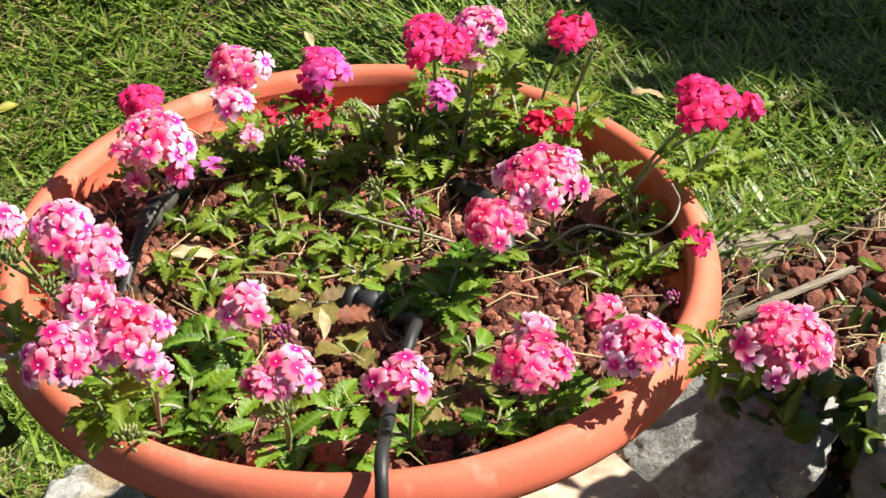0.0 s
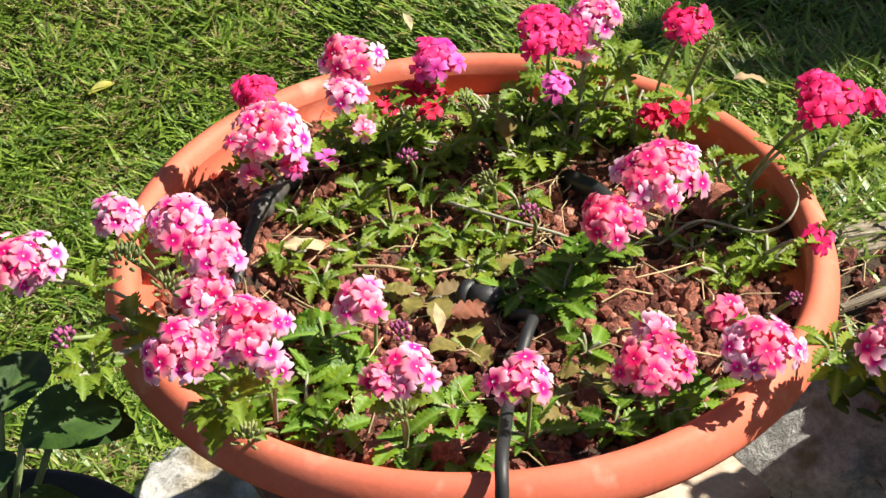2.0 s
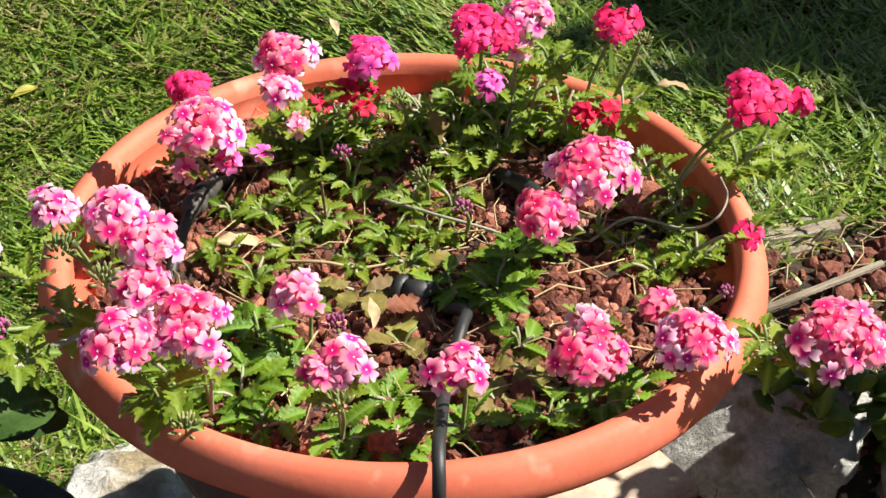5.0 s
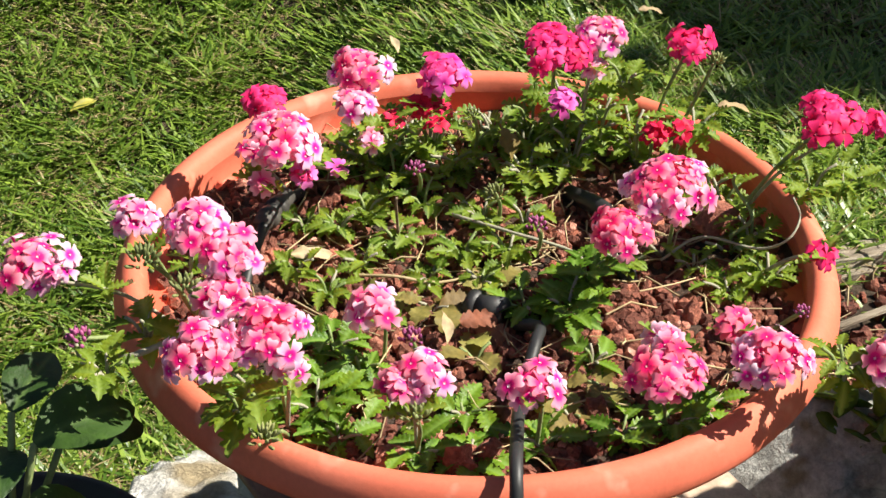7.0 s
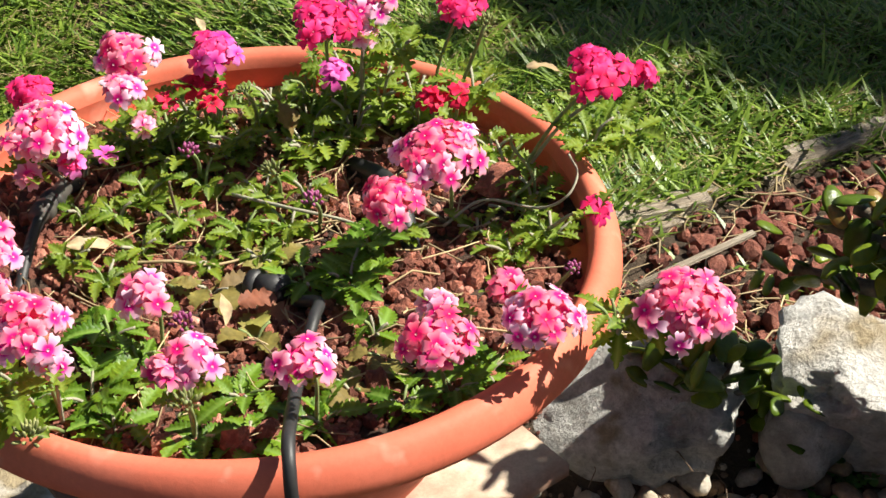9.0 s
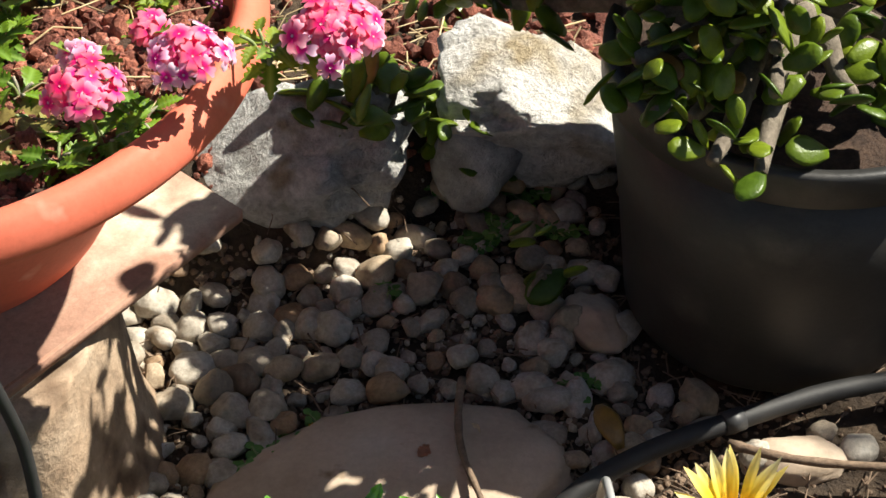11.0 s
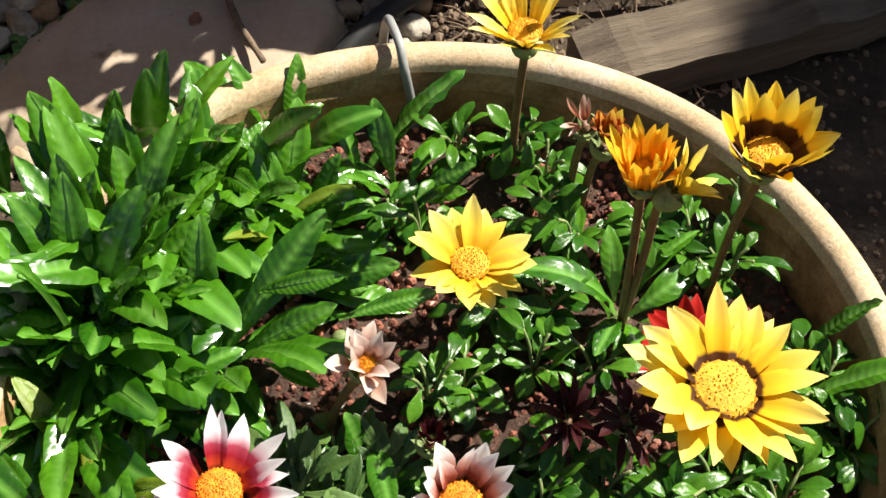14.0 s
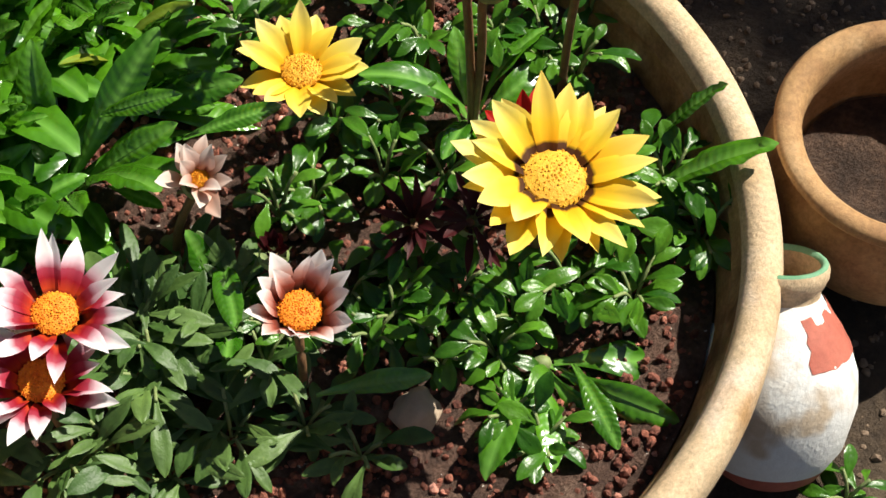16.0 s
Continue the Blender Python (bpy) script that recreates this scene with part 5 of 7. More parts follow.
# ---- gazanias in the clay planter ----
gazania(0.4237, 0.3474, 0.1997, 0.0545, 27, G_BANDED, 0.0178, M_DISC, (0.434, 0.374), (0.08, -0.06, 0.98), 0.48, 0.0166, "large yellow gazania with a dark brown ring")
gazania(0.3549, 0.4940, 0.1687, 0.0385, 17, G_YELLOW, 0.0115, M_DISC, (0.374, 0.519), (0.08, -0.06, 0.98), 0.6, 0.0138, "plain bright yellow gazania in full bloom")
gazania(0.4988, 0.4351, 0.2505, 0.043, 18, G_BANDED, 0.0125, M_DISC, (0.512, 0.466), (0.05, -0.02, 0.97), 1.15, 0.013, "half-open yellow gazania with a brown ring", irregular=0.14, curl=0.02)
gazania(0.4423, 0.5920, 0.2180, 0.043, 24, G_PALE, 0.01, M_DISC, (0.450, 0.607), (-0.02, 0.05, 0.98), 1.12, 0.0072, "pale yellow gazania half open beside the rim", irregular=0.16, curl=0.12)
gazania(0.4418, 0.4632, 0.2380, 0.034, 34, G_ORANGE, 0.008, M_DISC, (0.452, 0.471), (-0.05, 0.0, 0.97), 1.48, 0.0068, "closing orange gazania with rolled petals", irregular=0.22)
gazania(0.4547, 0.4498, 0.2350, 0.03, 10, G_PALE, 0, M_DISC, (0.452, 0.471), (0.7, -0.1, 0.6), 0.9, 0.0075, "drooping yellow gazania about to close", irregular=0.3)
gazania(0.4547, 0.5176, 0.2000, 0.024, 16, G_BUD, 0, M_DISC, (0.475, 0.560), (0.05, -0.1, 1), 1.38, 0.009, "closed reddish gazania bud on a short stem", irregular=0.06)
gazania(0.4532, 0.5369, 0.1950, 0.02, 12, G_WILT, 0, M_DISC, (0.470, 0.568), (-0.2, -0.2, 1), 1.15, 0.0042, "spent gazania head with dry brown bristles", irregular=0.4)
gazania(0.1761, 0.4396, 0.1424, 0.044, 17, G_STRIPE, 0.0128, M_DISC_ORANGE, (0.174, 0.452), (0.1, -0.05, 0.98), 0.78, 0.0118, "white and dark red striped gazania", irregular=0.26, curl=0.12)
gazania(0.1540, 0.4172, 0.1250, 0.042, 17, G_STRIPE, 0.0125, M_DISC_ORANGE, (0.154, 0.403), (0.1, -0.05, 0.98), 0.78, 0.0118, "white and dark red striped gazania", irregular=0.26, curl=0.12)
gazania(0.2875, 0.3767, 0.1412, 0.034, 16, G_FADED, 0.0118, M_DISC_ORANGE, (0.280, 0.367), (0.08, -0.12, 0.98), 1.12, 0.0135, "faded pink and white gazania, petals cupped", irregular=0.22, curl=0.06)
gazania(0.2764, 0.4684, 0.1593, 0.0205, 13, G_WILT, 0.006, M_DISC, (0.256, 0.481), (0.05, -0.25, 0.95), 1.15, 0.011, "wilted pale pink gazania with curled petals", irregular=0.6, curl=0.45)
gazania(0.4460, 0.4000, 0.1450, 0.033, 16, G_RED, 0.009, M_DISC, (0.448, 0.409), (-0.1, 0, 1), 0.6, 0.012, "red gazania hidden behind the large yellow one")
gazania(0.3771, 0.4099, 0.1100, 0.028, 12, G_DARKRED, 0, M_DISC, (0.377, 0.414), (-0.1, -0.3, 0.9), 1.1, 0.006, "withered dark red gazania in the shade", irregular=0.45, curl=0.4)
gazania(0.4060, 0.3960, 0.1100, 0.03, 12, G_DARKRED, 0, M_DISC, (0.406, 0.398), (0.1, -0.3, 0.9), 0.3, 0.006, "withered rust red gazania in the shade", irregular=0.4)
gazania(0.2987, 0.4305, 0.1180, 0.018, 10, G_DARKRED, 0, M_DISC, (0.302, 0.434), (0, -0.1, 1), 1.4, 0.006, "small closed purple gazania bud", irregular=0.05)
rosette(0.221, 0.561, 22, GLEAF, 1.0, (1.25, 0.25), "gazania with long glossy dark green strap leaves")
rosette(0.225, 0.650, 15, GLEAF, 1.0, (1.4, 0.45), "gazania with long glossy dark green strap leaves")
rosette(0.278, 0.663, 15, GLEAF + GLEAF_SHORT, 0.9, (1.35, 0.35), "gazania with long glossy dark green strap leaves")
rosette(0.163, 0.607, 15, GLEAF, 1.0, (1.3, 0.3), "gazania with long glossy dark green strap leaves")
rosette(0.304, 0.614, 15, GLEAF_SHORT + GLEAF_YEL, 0.95, (1.2, 0.3), "gazania with short leaves, one of them yellowing")
rosette(0.169, 0.555, 15, GLEAF_SHORT + GLEAF, 1.0, (1.1, 0.2), "gazania with long glossy dark green strap leaves")
rosette(0.268, 0.601, 15, GLEAF, 0.9, (0.8, 0.2), "gazania with long glossy dark green strap leaves", yaws=(-2.4, 0.3))
rosette(0.378, 0.618, 8, GLEAF_SHORT, 0.9, (1.2, 0.5), "gazania with long glossy dark green strap leaves")
rosette(0.457, 0.477, 8, GLEAF_SHORT + GLEAF, 0.9, (1.35, 0.9), "gazania with long glossy dark green strap leaves")
rosette(0.121, 0.514, 12, GLEAF_SHORT + GLEAF_YEL, 0.9, (1.0, 0.2), "gazania with long glossy dark green strap leaves")
rosette(0.405, 0.317, 7, GLEAF_SHORT, 0.95, (0.5, 0.1), "young gazania leaves lying low on the soil", yaws=(2.2, 4.4))
rosette(0.265, 0.434, 8, GLEAF_SHORT, 0.9, (1.2, 0.6), "gazania with long glossy dark green strap leaves")
rosette(0.179, 0.621, 11, GLEAF, 1.05, (1.45, 0.8), "gazania with long glossy dark green strap leaves")
rosette(0.212, 0.643, 11, GLEAF, 1.1, (1.5, 0.9), "gazania with long glossy dark green strap leaves")
rosette(0.158, 0.602, 11, GLEAF, 1.1, (1.45, 0.8), "gazania with long glossy dark green strap leaves")
rosette(0.175, 0.617, 11, GLEAF, 1.05, (1.35, 0.4), "gazania with long glossy dark green strap leaves")
rosette(0.259, 0.662, 13, GLEAF, 0.95, (1.4, 0.6), "gazania with long glossy dark green strap leaves")
rosette(0.279, 0.667, 11, GLEAF_SHORT, 0.95, (1.35, 0.5), "gazania with long glossy dark green strap leaves")
rosette(0.144, 0.585, 11, GLEAF, 1.0, (1.2, 0.3), "gazania with long glossy dark green strap leaves")
rosette(0.174, 0.617, 13, GLEAF, 1.05, (1.4, 0.6), "gazania with long glossy dark green strap leaves")
rosette(0.193, 0.632, 13, GLEAF, 1.1, (1.45, 0.7), "gazania with long glossy dark green strap leaves")
rosette(0.154, 0.598, 13, GLEAF, 1.05, (1.3, 0.4), "gazania with long glossy dark green strap leaves")
rosette(0.132, 0.569, 13, GLEAF, 1.0, (1.2, 0.3), "gazania with long glossy dark green strap leaves", yaws=(0.2, 3.4))
rosette(0.258, 0.662, 11, GLEAF_SHORT, 1.05, (1.4, 0.8), "gazania with long glossy dark green strap leaves")
rosette(0.298, 0.634, 11, GLEAF_SHORT, 1.0, (1.3, 0.6), "gazania with long glossy dark green strap leaves")
for x, y, n in ((0.195, 0.668, 12), (0.24, 0.69, 12), (0.285, 0.694, 10), (0.15, 0.64, 10), (0.32, 0.68, 6)):
    rosette(x, y, n, GLEAF, 0.95, (1.45, 0.7), "gazania with long glossy dark green strap leaves")
for x, y in ((0.105, 0.53), (0.118, 0.572), (0.1, 0.49)):
    rosette(x, y, 12, GLEAF, 0.95, (1.2, 0.45), "gazania with long glossy dark green strap leaves", yaws=(0.4, 2.7))
strap_plant(0.360, 0.643, SOIL2, [(GLEAF_LONG[0], (0.000, 0.000, 0.002), -1.29, 0.71, -0.50, 0.99), (GLEAF_SHORT[0], (0.000, 0.000, 0.002), 0.09, 1.16, 0.30, 0.73)], "gazania with one tall dark leaf beside the tube")
strap_plant(0.520, 0.396, SOIL2, [(GLEAF_LONG[1], (0.000, 0.000, 0.014), -1.67, 1.03, -0.60, 0.79), (GLEAF_LONG[0], (-0.013, -0.022, 0.014), -2.01, 0.80, -0.30, 0.93)], "gazania with long narrow leaves reaching over the rim")
strap_plant(0.295, 0.542, SOIL2, [(GLEAF_LONG[0], (0.000, 0.000, 0.024), -1.86, 0.31, 0.30, 0.62), (GLEAF_LONG[1], (-0.043, 0.035, 0.034), -2.18, 0.56, 0.50, 0.64), (GLEAF_YEL[0], (-0.005, 0.079, 0.024), -1.80, 0.87, -0.40, 0.73), (GLEAF[0], (-0.052, -0.007, 0.024), -2.67, 0.38, 0.20, 0.48), (GLEAF_YEL[0], (-0.176, -0.030, 0.014), -0.66, 0.80, 0.10, 0.40)], "gazania with broad glossy leaves lying outwards")
strap_plant(0.283, 0.357, SOIL2, [(GLEAF_LONG[0], (0.000, 0.000, 0.019), -2.00, 0.31, 0.10, 0.65), (GLEAF[1], (0.136, -0.049, 0.004), 3.00, 0.33, 0.10, 0.61), (GLEAF_LONG[1], (-0.002, 0.114, 0.019), 2.84, 0.49, 0.10, 0.76)], "gazania with a leaf lying over the stone")
strap_plant(0.082, 0.681, SOIL2, [(GLEAF_LONG[0], (0.000, 0.000, 0.004), 0.32, 0.82, 0.50, 0.99), (GLEAF_LONG[1], (-0.032, 0.003, 0.004), 0.24, 0.92, 0.40, 0.73), (GLEAF_LONG[0], (0.023, 0.027, 0.004), 0.53, 1.21, 0.60, 0.70), (GLEAF_LONG[1], (0.044, 0.047, 0.004), 0.79, 1.20, -0.40, 0.71), (GLEAF_LONG[0], (0.045, 0.056, 0.004), -0.34, 1.47, 0.70, 0.74)], "gazania with long glossy leaves over the rim")
strap_plant(0.153, 0.728, SOIL2, [(GLEAF_LONG[0], (0.000, 0.000, 0.004), 0.21, 1.49, -0.60, 0.73), (GLEAF_LONG[1], (0.007, -0.012, 0.004), 1.40, 1.16, 0.30, 0.72), (GLEAF_LONG[0], (0.046, -0.013, 0.004), -0.34, 1.37, 0.80, 0.87), (GLEAF_LONG[1], (0.087, -0.029, 0.004), -0.54, 1.27, -0.50, 0.96), (GLEAF_LONG[0], (0.065, -0.015, 0.004), -1.25, 1.48, 0.60, 0.74), (GLEAF_LONG[1], (0.034, -0.003, 0.004), 1.28, 1.42, -0.30, 0.75)], "gazania with tall upright glossy leaves")
strap_plant(0.098, 0.741, SOIL2, [(GLEAF[0], (0.000, 0.000, 0.004), 0.17, 1.55, 0.40, 0.68), (GLEAF[1], (0.020, -0.018, 0.004), -0.28, 1.29, -0.40, 0.86), (GLEAF[2], (-0.021, -0.056, 0.004), 0.63, 1.14, 0.40, 0.66), (GLEAF[3], (-0.026, -0.107, 0.004), 1.07, 0.97, 0.20, 0.61), (GLEAF[4], (0.042, -0.009, 0.004), -0.47, 1.58, 0.50, 0.79)], "gazania with narrow leaves at the planter edge")
foliage(0.441, 0.554, 0.020, 24, GSMALL, 0.95, 0.05, "small rounded dark green leaves filling the planter", z=SOIL2, up=0.7, stems=4, name="gazania_foliage", group="gazania leaves", stem_mat=M_STEM)
foliage(0.454, 0.533, 0.020, 24, GSMALL, 0.95, 0.05, "small rounded dark green leaves filling the planter", z=SOIL2, up=0.7, stems=4, name="gazania_foliage", group="gazania leaves", stem_mat=M_STEM)
foliage(0.496, 0.514, 0.020, 24, GSMALL, 0.95, 0.045, "small rounded dark green leaves filling the planter", z=SOIL2, up=0.7, stems=4, name="gazania_foliage", group="gazania leaves", stem_mat=M_STEM)
foliage(0.516, 0.493, 0.024, 29, GSMALL, 0.95, 0.04, "small rounded dark green leaves filling the planter", z=SOIL2, up=0.7, stems=4, name="gazania_foliage", group="gazania leaves", stem_mat=M_STEM)
foliage(0.525, 0.469, 0.020, 18, GSMALL, 0.95, 0.05, "small rounded dark green leaves filling the planter", z=SOIL2, up=0.7, stems=4, name="gazania_foliage", group="gazania leaves", stem_mat=M_STEM)
foliage(0.381, 0.511, 0.020, 21, GSMALL, 0.95, 0.04, "small rounded dark green leaves filling the planter", z=SOIL2, up=0.7, stems=4, name="gazania_foliage", group="gazania leaves", stem_mat=M_STEM)
foliage(0.346, 0.476, 0.024, 24, GSMALL, 0.95, 0.03, "small rounded dark green leaves filling the planter", z=SOIL2, up=0.7, stems=4, name="gazania_foliage", group="gazania leaves", stem_mat=M_STEM)
foliage(0.411, 0.494, 0.024, 24, GSMALL, 0.95, 0.04, "small rounded dark green leaves filling the planter", z=SOIL2, up=0.7, stems=4, name="gazania_foliage", group="gazania leaves", stem_mat=M_STEM)
foliage(0.420, 0.448, 0.020, 21, GSMALL, 0.95, 0.03, "small rounded dark green leaves filling the planter", z=SOIL2, up=0.7, stems=4, name="gazania_foliage", group="gazania leaves", stem_mat=M_STEM)
foliage(0.483, 0.378, 0.031, 40, GSMALL, 0.95, 0.05, "small rounded dark green leaves filling the planter", z=SOIL2, up=0.7, stems=4, name="gazania_foliage", group="gazania leaves", stem_mat=M_STEM)
foliage(0.527, 0.371, 0.027, 35, GSMALL, 0.95, 0.045, "small rounded dark green leaves filling the planter", z=SOIL2, up=0.7, stems=4, name="gazania_foliage", group="gazania leaves", stem_mat=M_STEM)
foliage(0.527, 0.336, 0.024, 29, GSMALL, 0.95, 0.04, "small rounded dark green leaves filling the planter", z=SOIL2, up=0.7, stems=4, name="gazania_foliage", group="gazania leaves", stem_mat=M_STEM)
foliage(0.444, 0.348, 0.031, 37, GSMALL, 0.95, 0.04, "small rounded dark green leaves filling the planter", z=SOIL2, up=0.7, stems=4, name="gazania_foliage", group="gazania leaves", stem_mat=M_STEM)
foliage(0.470, 0.322, 0.024, 29, GSMALL, 0.95, 0.035, "small rounded dark green leaves filling the planter", z=SOIL2, up=0.7, stems=4, name="gazania_foliage", group="gazania leaves", stem_mat=M_STEM)
foliage(0.406, 0.349, 0.024, 29, GSMALL, 0.95, 0.03, "small rounded dark green leaves filling the planter", z=SOIL2, up=0.7, stems=4, name="gazania_foliage", group="gazania leaves", stem_mat=M_STEM)
foliage(0.385, 0.377, 0.027, 29, GSMALL, 0.95, 0.03, "small rounded dark green leaves filling the planter", z=SOIL2, up=0.7, stems=4, name="gazania_foliage", group="gazania leaves", stem_mat=M_STEM)
foliage(0.365, 0.400, 0.024, 24, GSMALL, 0.95, 0.025, "small rounded dark green leaves filling the planter", z=SOIL2, up=0.7, stems=4, name="gazania_foliage", group="gazania leaves", stem_mat=M_STEM)
foliage(0.372, 0.583, 0.017, 13, GSMALL, 0.95, 0.04, "small rounded dark green leaves filling the planter", z=SOIL2, up=0.7, stems=4, name="gazania_foliage", group="gazania leaves", stem_mat=M_STEM)
foliage(0.358, 0.601, 0.017, 13, GSMALL, 0.95, 0.04, "small rounded dark green leaves filling the planter", z=SOIL2, up=0.7, stems=4, name="gazania_foliage", group="gazania leaves", stem_mat=M_STEM)
foliage(0.457, 0.612, 0.017, 18, GSMALL, 0.95, 0.05, "small rounded dark green leaves filling the planter", z=SOIL2, up=0.7, stems=4, name="gazania_foliage", group="gazania leaves", stem_mat=M_STEM)
foliage(0.422, 0.631, 0.017, 16, GSMALL, 0.95, 0.04, "small rounded dark green leaves filling the planter", z=SOIL2, up=0.7, stems=4, name="gazania_foliage", group="gazania leaves", stem_mat=M_STEM)
foliage(0.462, 0.583, 0.017, 18, GSMALL, 0.95, 0.05, "small rounded dark green leaves filling the planter", z=SOIL2, up=0.7, stems=4, name="gazania_foliage", group="gazania leaves", stem_mat=M_STEM)
foliage(0.385, 0.334, 0.020, 18, GSMALL, 0.95, 0.03, "small rounded dark green leaves filling the planter", z=SOIL2, up=0.7, stems=4, name="gazania_foliage", group="gazania leaves", stem_mat=M_STEM)
foliage(0.369, 0.295, 0.020, 16, GSMALL, 0.95, 0.025, "small rounded dark green leaves filling the planter", z=SOIL2, up=0.7, stems=4, name="gazania_foliage", group="gazania leaves", stem_mat=M_STEM)
foliage(0.378, 0.274, 0.020, 13, GSMALL, 0.95, 0.02, "small rounded dark green leaves filling the planter", z=SOIL2, up=0.7, stems=4, name="gazania_foliage", group="gazania leaves", stem_mat=M_STEM)
foliage(0.557, 0.505, 0.017, 10, GSMALL, 0.95, 0.06, "small rounded dark green leaves filling the planter", z=SOIL2, up=0.7, stems=4, name="gazania_foliage", group="gazania leaves", stem_mat=M_STEM)
foliage(0.287, 0.406, 0.024, 22, GSMALL, 0.9, 0.035, "small rounded dark green leaves filling the planter", z=SOIL2, up=0.7, stems=4, name="gazania_foliage", group="gazania leaves", stem_mat=M_STEM)
foliage(0.333, 0.410, 0.024, 20, GSMALL, 0.9, 0.03, "small rounded dark green leaves filling the planter", z=SOIL2, up=0.7, stems=4, name="gazania_foliage", group="gazania leaves", stem_mat=M_STEM)
foliage(0.331, 0.378, 0.024, 20, GSMALL, 0.9, 0.03, "small rounded dark green leaves filling the planter", z=SOIL2, up=0.7, stems=4, name="gazania_foliage", group="gazania leaves", stem_mat=M_STEM)
foliage(0.323, 0.475, 0.020, 16, GSMALL, 0.9, 0.04, "small rounded dark green leaves filling the planter", z=SOIL2, up=0.7, stems=4, name="gazania_foliage", group="gazania leaves", stem_mat=M_STEM)
foliage(0.388, 0.466, 0.020, 16, GSMALL, 0.9, 0.04, "small rounded dark green leaves filling the planter", z=SOIL2, up=0.7, stems=4, name="gazania_foliage", group="gazania leaves", stem_mat=M_STEM)
foliage(0.347, 0.382, 0.024, 20, GSMALL, 0.9, 0.035, "small rounded dark green leaves filling the planter", z=SOIL2, up=0.7, stems=4, name="gazania_foliage", group="gazania leaves", stem_mat=M_STEM)
foliage(0.355, 0.344, 0.020, 14, GSMALL, 0.9, 0.03, "small rounded dark green leaves filling the planter", z=SOIL2, up=0.7, stems=4, name="gazania_foliage", group="gazania leaves", stem_mat=M_STEM)
foliage(0.250, 0.447, 0.031, 33, GGREY, 0.95, 0.045, "grey-green narrow leaves in the planter", z=SOIL2, up=0.7, stems=4, name="gazania_foliage", group="gazania leaves", stem_mat=M_STEM)
foliage(0.220, 0.444, 0.027, 31, GGREY, 0.95, 0.04, "grey-green narrow leaves in the planter", z=SOIL2, up=0.7, stems=4, name="gazania_foliage", group="gazania leaves", stem_mat=M_STEM)
foliage(0.270, 0.428, 0.027, 26, GGREY, 0.95, 0.04, "grey-green narrow leaves in the planter", z=SOIL2, up=0.7, stems=4, name="gazania_foliage", group="gazania leaves", stem_mat=M_STEM)
foliage(0.235, 0.423, 0.024, 26, GGREY, 0.95, 0.035, "grey-green narrow leaves in the planter", z=SOIL2, up=0.7, stems=4, name="gazania_foliage", group="gazania leaves", stem_mat=M_STEM)
foliage(0.215, 0.440, 0.027, 31, GGREY, 0.95, 0.045, "grey-green narrow leaves in the planter", z=SOIL2, up=0.7, stems=4, name="gazania_foliage", group="gazania leaves", stem_mat=M_STEM)
foliage(0.212, 0.413, 0.027, 28, GGREY, 0.95, 0.04, "grey-green narrow leaves in the planter", z=SOIL2, up=0.7, stems=4, name="gazania_foliage", group="gazania leaves", stem_mat=M_STEM)
foliage(0.233, 0.365, 0.027, 23, GGREY, 0.95, 0.03, "grey-green narrow leaves in the planter", z=SOIL2, up=0.7, stems=4, name="gazania_foliage", group="gazania leaves", stem_mat=M_STEM)
foliage(0.174, 0.392, 0.027, 23, GGREY, 0.95, 0.03, "grey-green narrow leaves in the planter", z=SOIL2, up=0.7, stems=4, name="gazania_foliage", group="gazania leaves", stem_mat=M_STEM)
foliage(0.193, 0.361, 0.027, 23, GGREY, 0.95, 0.03, "grey-green narrow leaves in the planter", z=SOIL2, up=0.7, stems=4, name="gazania_foliage", group="gazania leaves", stem_mat=M_STEM)
foliage(0.289, 0.319, 0.020, 13, GGREY, 0.95, 0.025, "grey-green narrow leaves in the planter", z=SOIL2, up=0.7, stems=4, name="gazania_foliage", group="gazania leaves", stem_mat=M_STEM)
foliage(0.271, 0.350, 0.024, 15, GGREY, 0.95, 0.03, "grey-green narrow leaves in the planter", z=SOIL2, up=0.7, stems=4, name="gazania_foliage", group="gazania leaves", stem_mat=M_STEM)
foliage(0.149, 0.396, 0.027, 20, GGREY, 0.95, 0.03, "grey-green narrow leaves in the planter", z=SOIL2, up=0.7, stems=4, name="gazania_foliage", group="gazania leaves", stem_mat=M_STEM)
foliage(0.270, 0.395, 0.027, 20, GGREY, 0.95, 0.03, "grey-green narrow leaves in the planter", z=SOIL2, up=0.7, stems=4, name="gazania_foliage", group="gazania leaves", stem_mat=M_STEM)


# ---- irrigation hoses ----
feeder = base("irrigation_hose", P1.x, P1.y, SOIL1, "black irrigation hose running over the planter rim", "hose")
f0 = Vector((P1.x, P1.y, SOIL1))
part("hose", tube([p - f0 for p in smooth_path([(0.05, 0.985, 0.341), (0.064, 0.968, 0.352), (0.061, 0.945, 0.358), (0.055, 0.92, 0.354), (0.048, 0.88, 0.355), (0.0445, 0.828, 0.372), (0.0435, 0.808, 0.3765), (0.0435, 0.793, 0.369), (0.044, 0.786, 0.345), (0.049, 0.778, 0.28), (0.06, 0.772, 0.2), (0.05, 0.755, 0.1), (0.0, 0.73, 0.012), (-0.09, 0.71, 0.002)], 6)], 0.0042, 12), M_BLACKPLASTIC, feeder)
part("connector", join(tube([Vector(p) - f0 for p in ((0.024, 1.003, 0.342), (0.042, 0.993, 0.346))], 0.0095, 14), tube([Vector(p) - f0 for p in ((0.02, 1.006, 0.341), (0.026, 1.002, 0.342))], 0.0115, 14)), M_BLACKPLASTIC, feeder, "ribbed black plastic connector")
pipe2 = base("drip_pipe", -0.12, 1.09, SOIL1, "black drip pipe with a ribbed coupling half buried", "hose")
f1 = Vector((-0.12, 1.09, SOIL1))
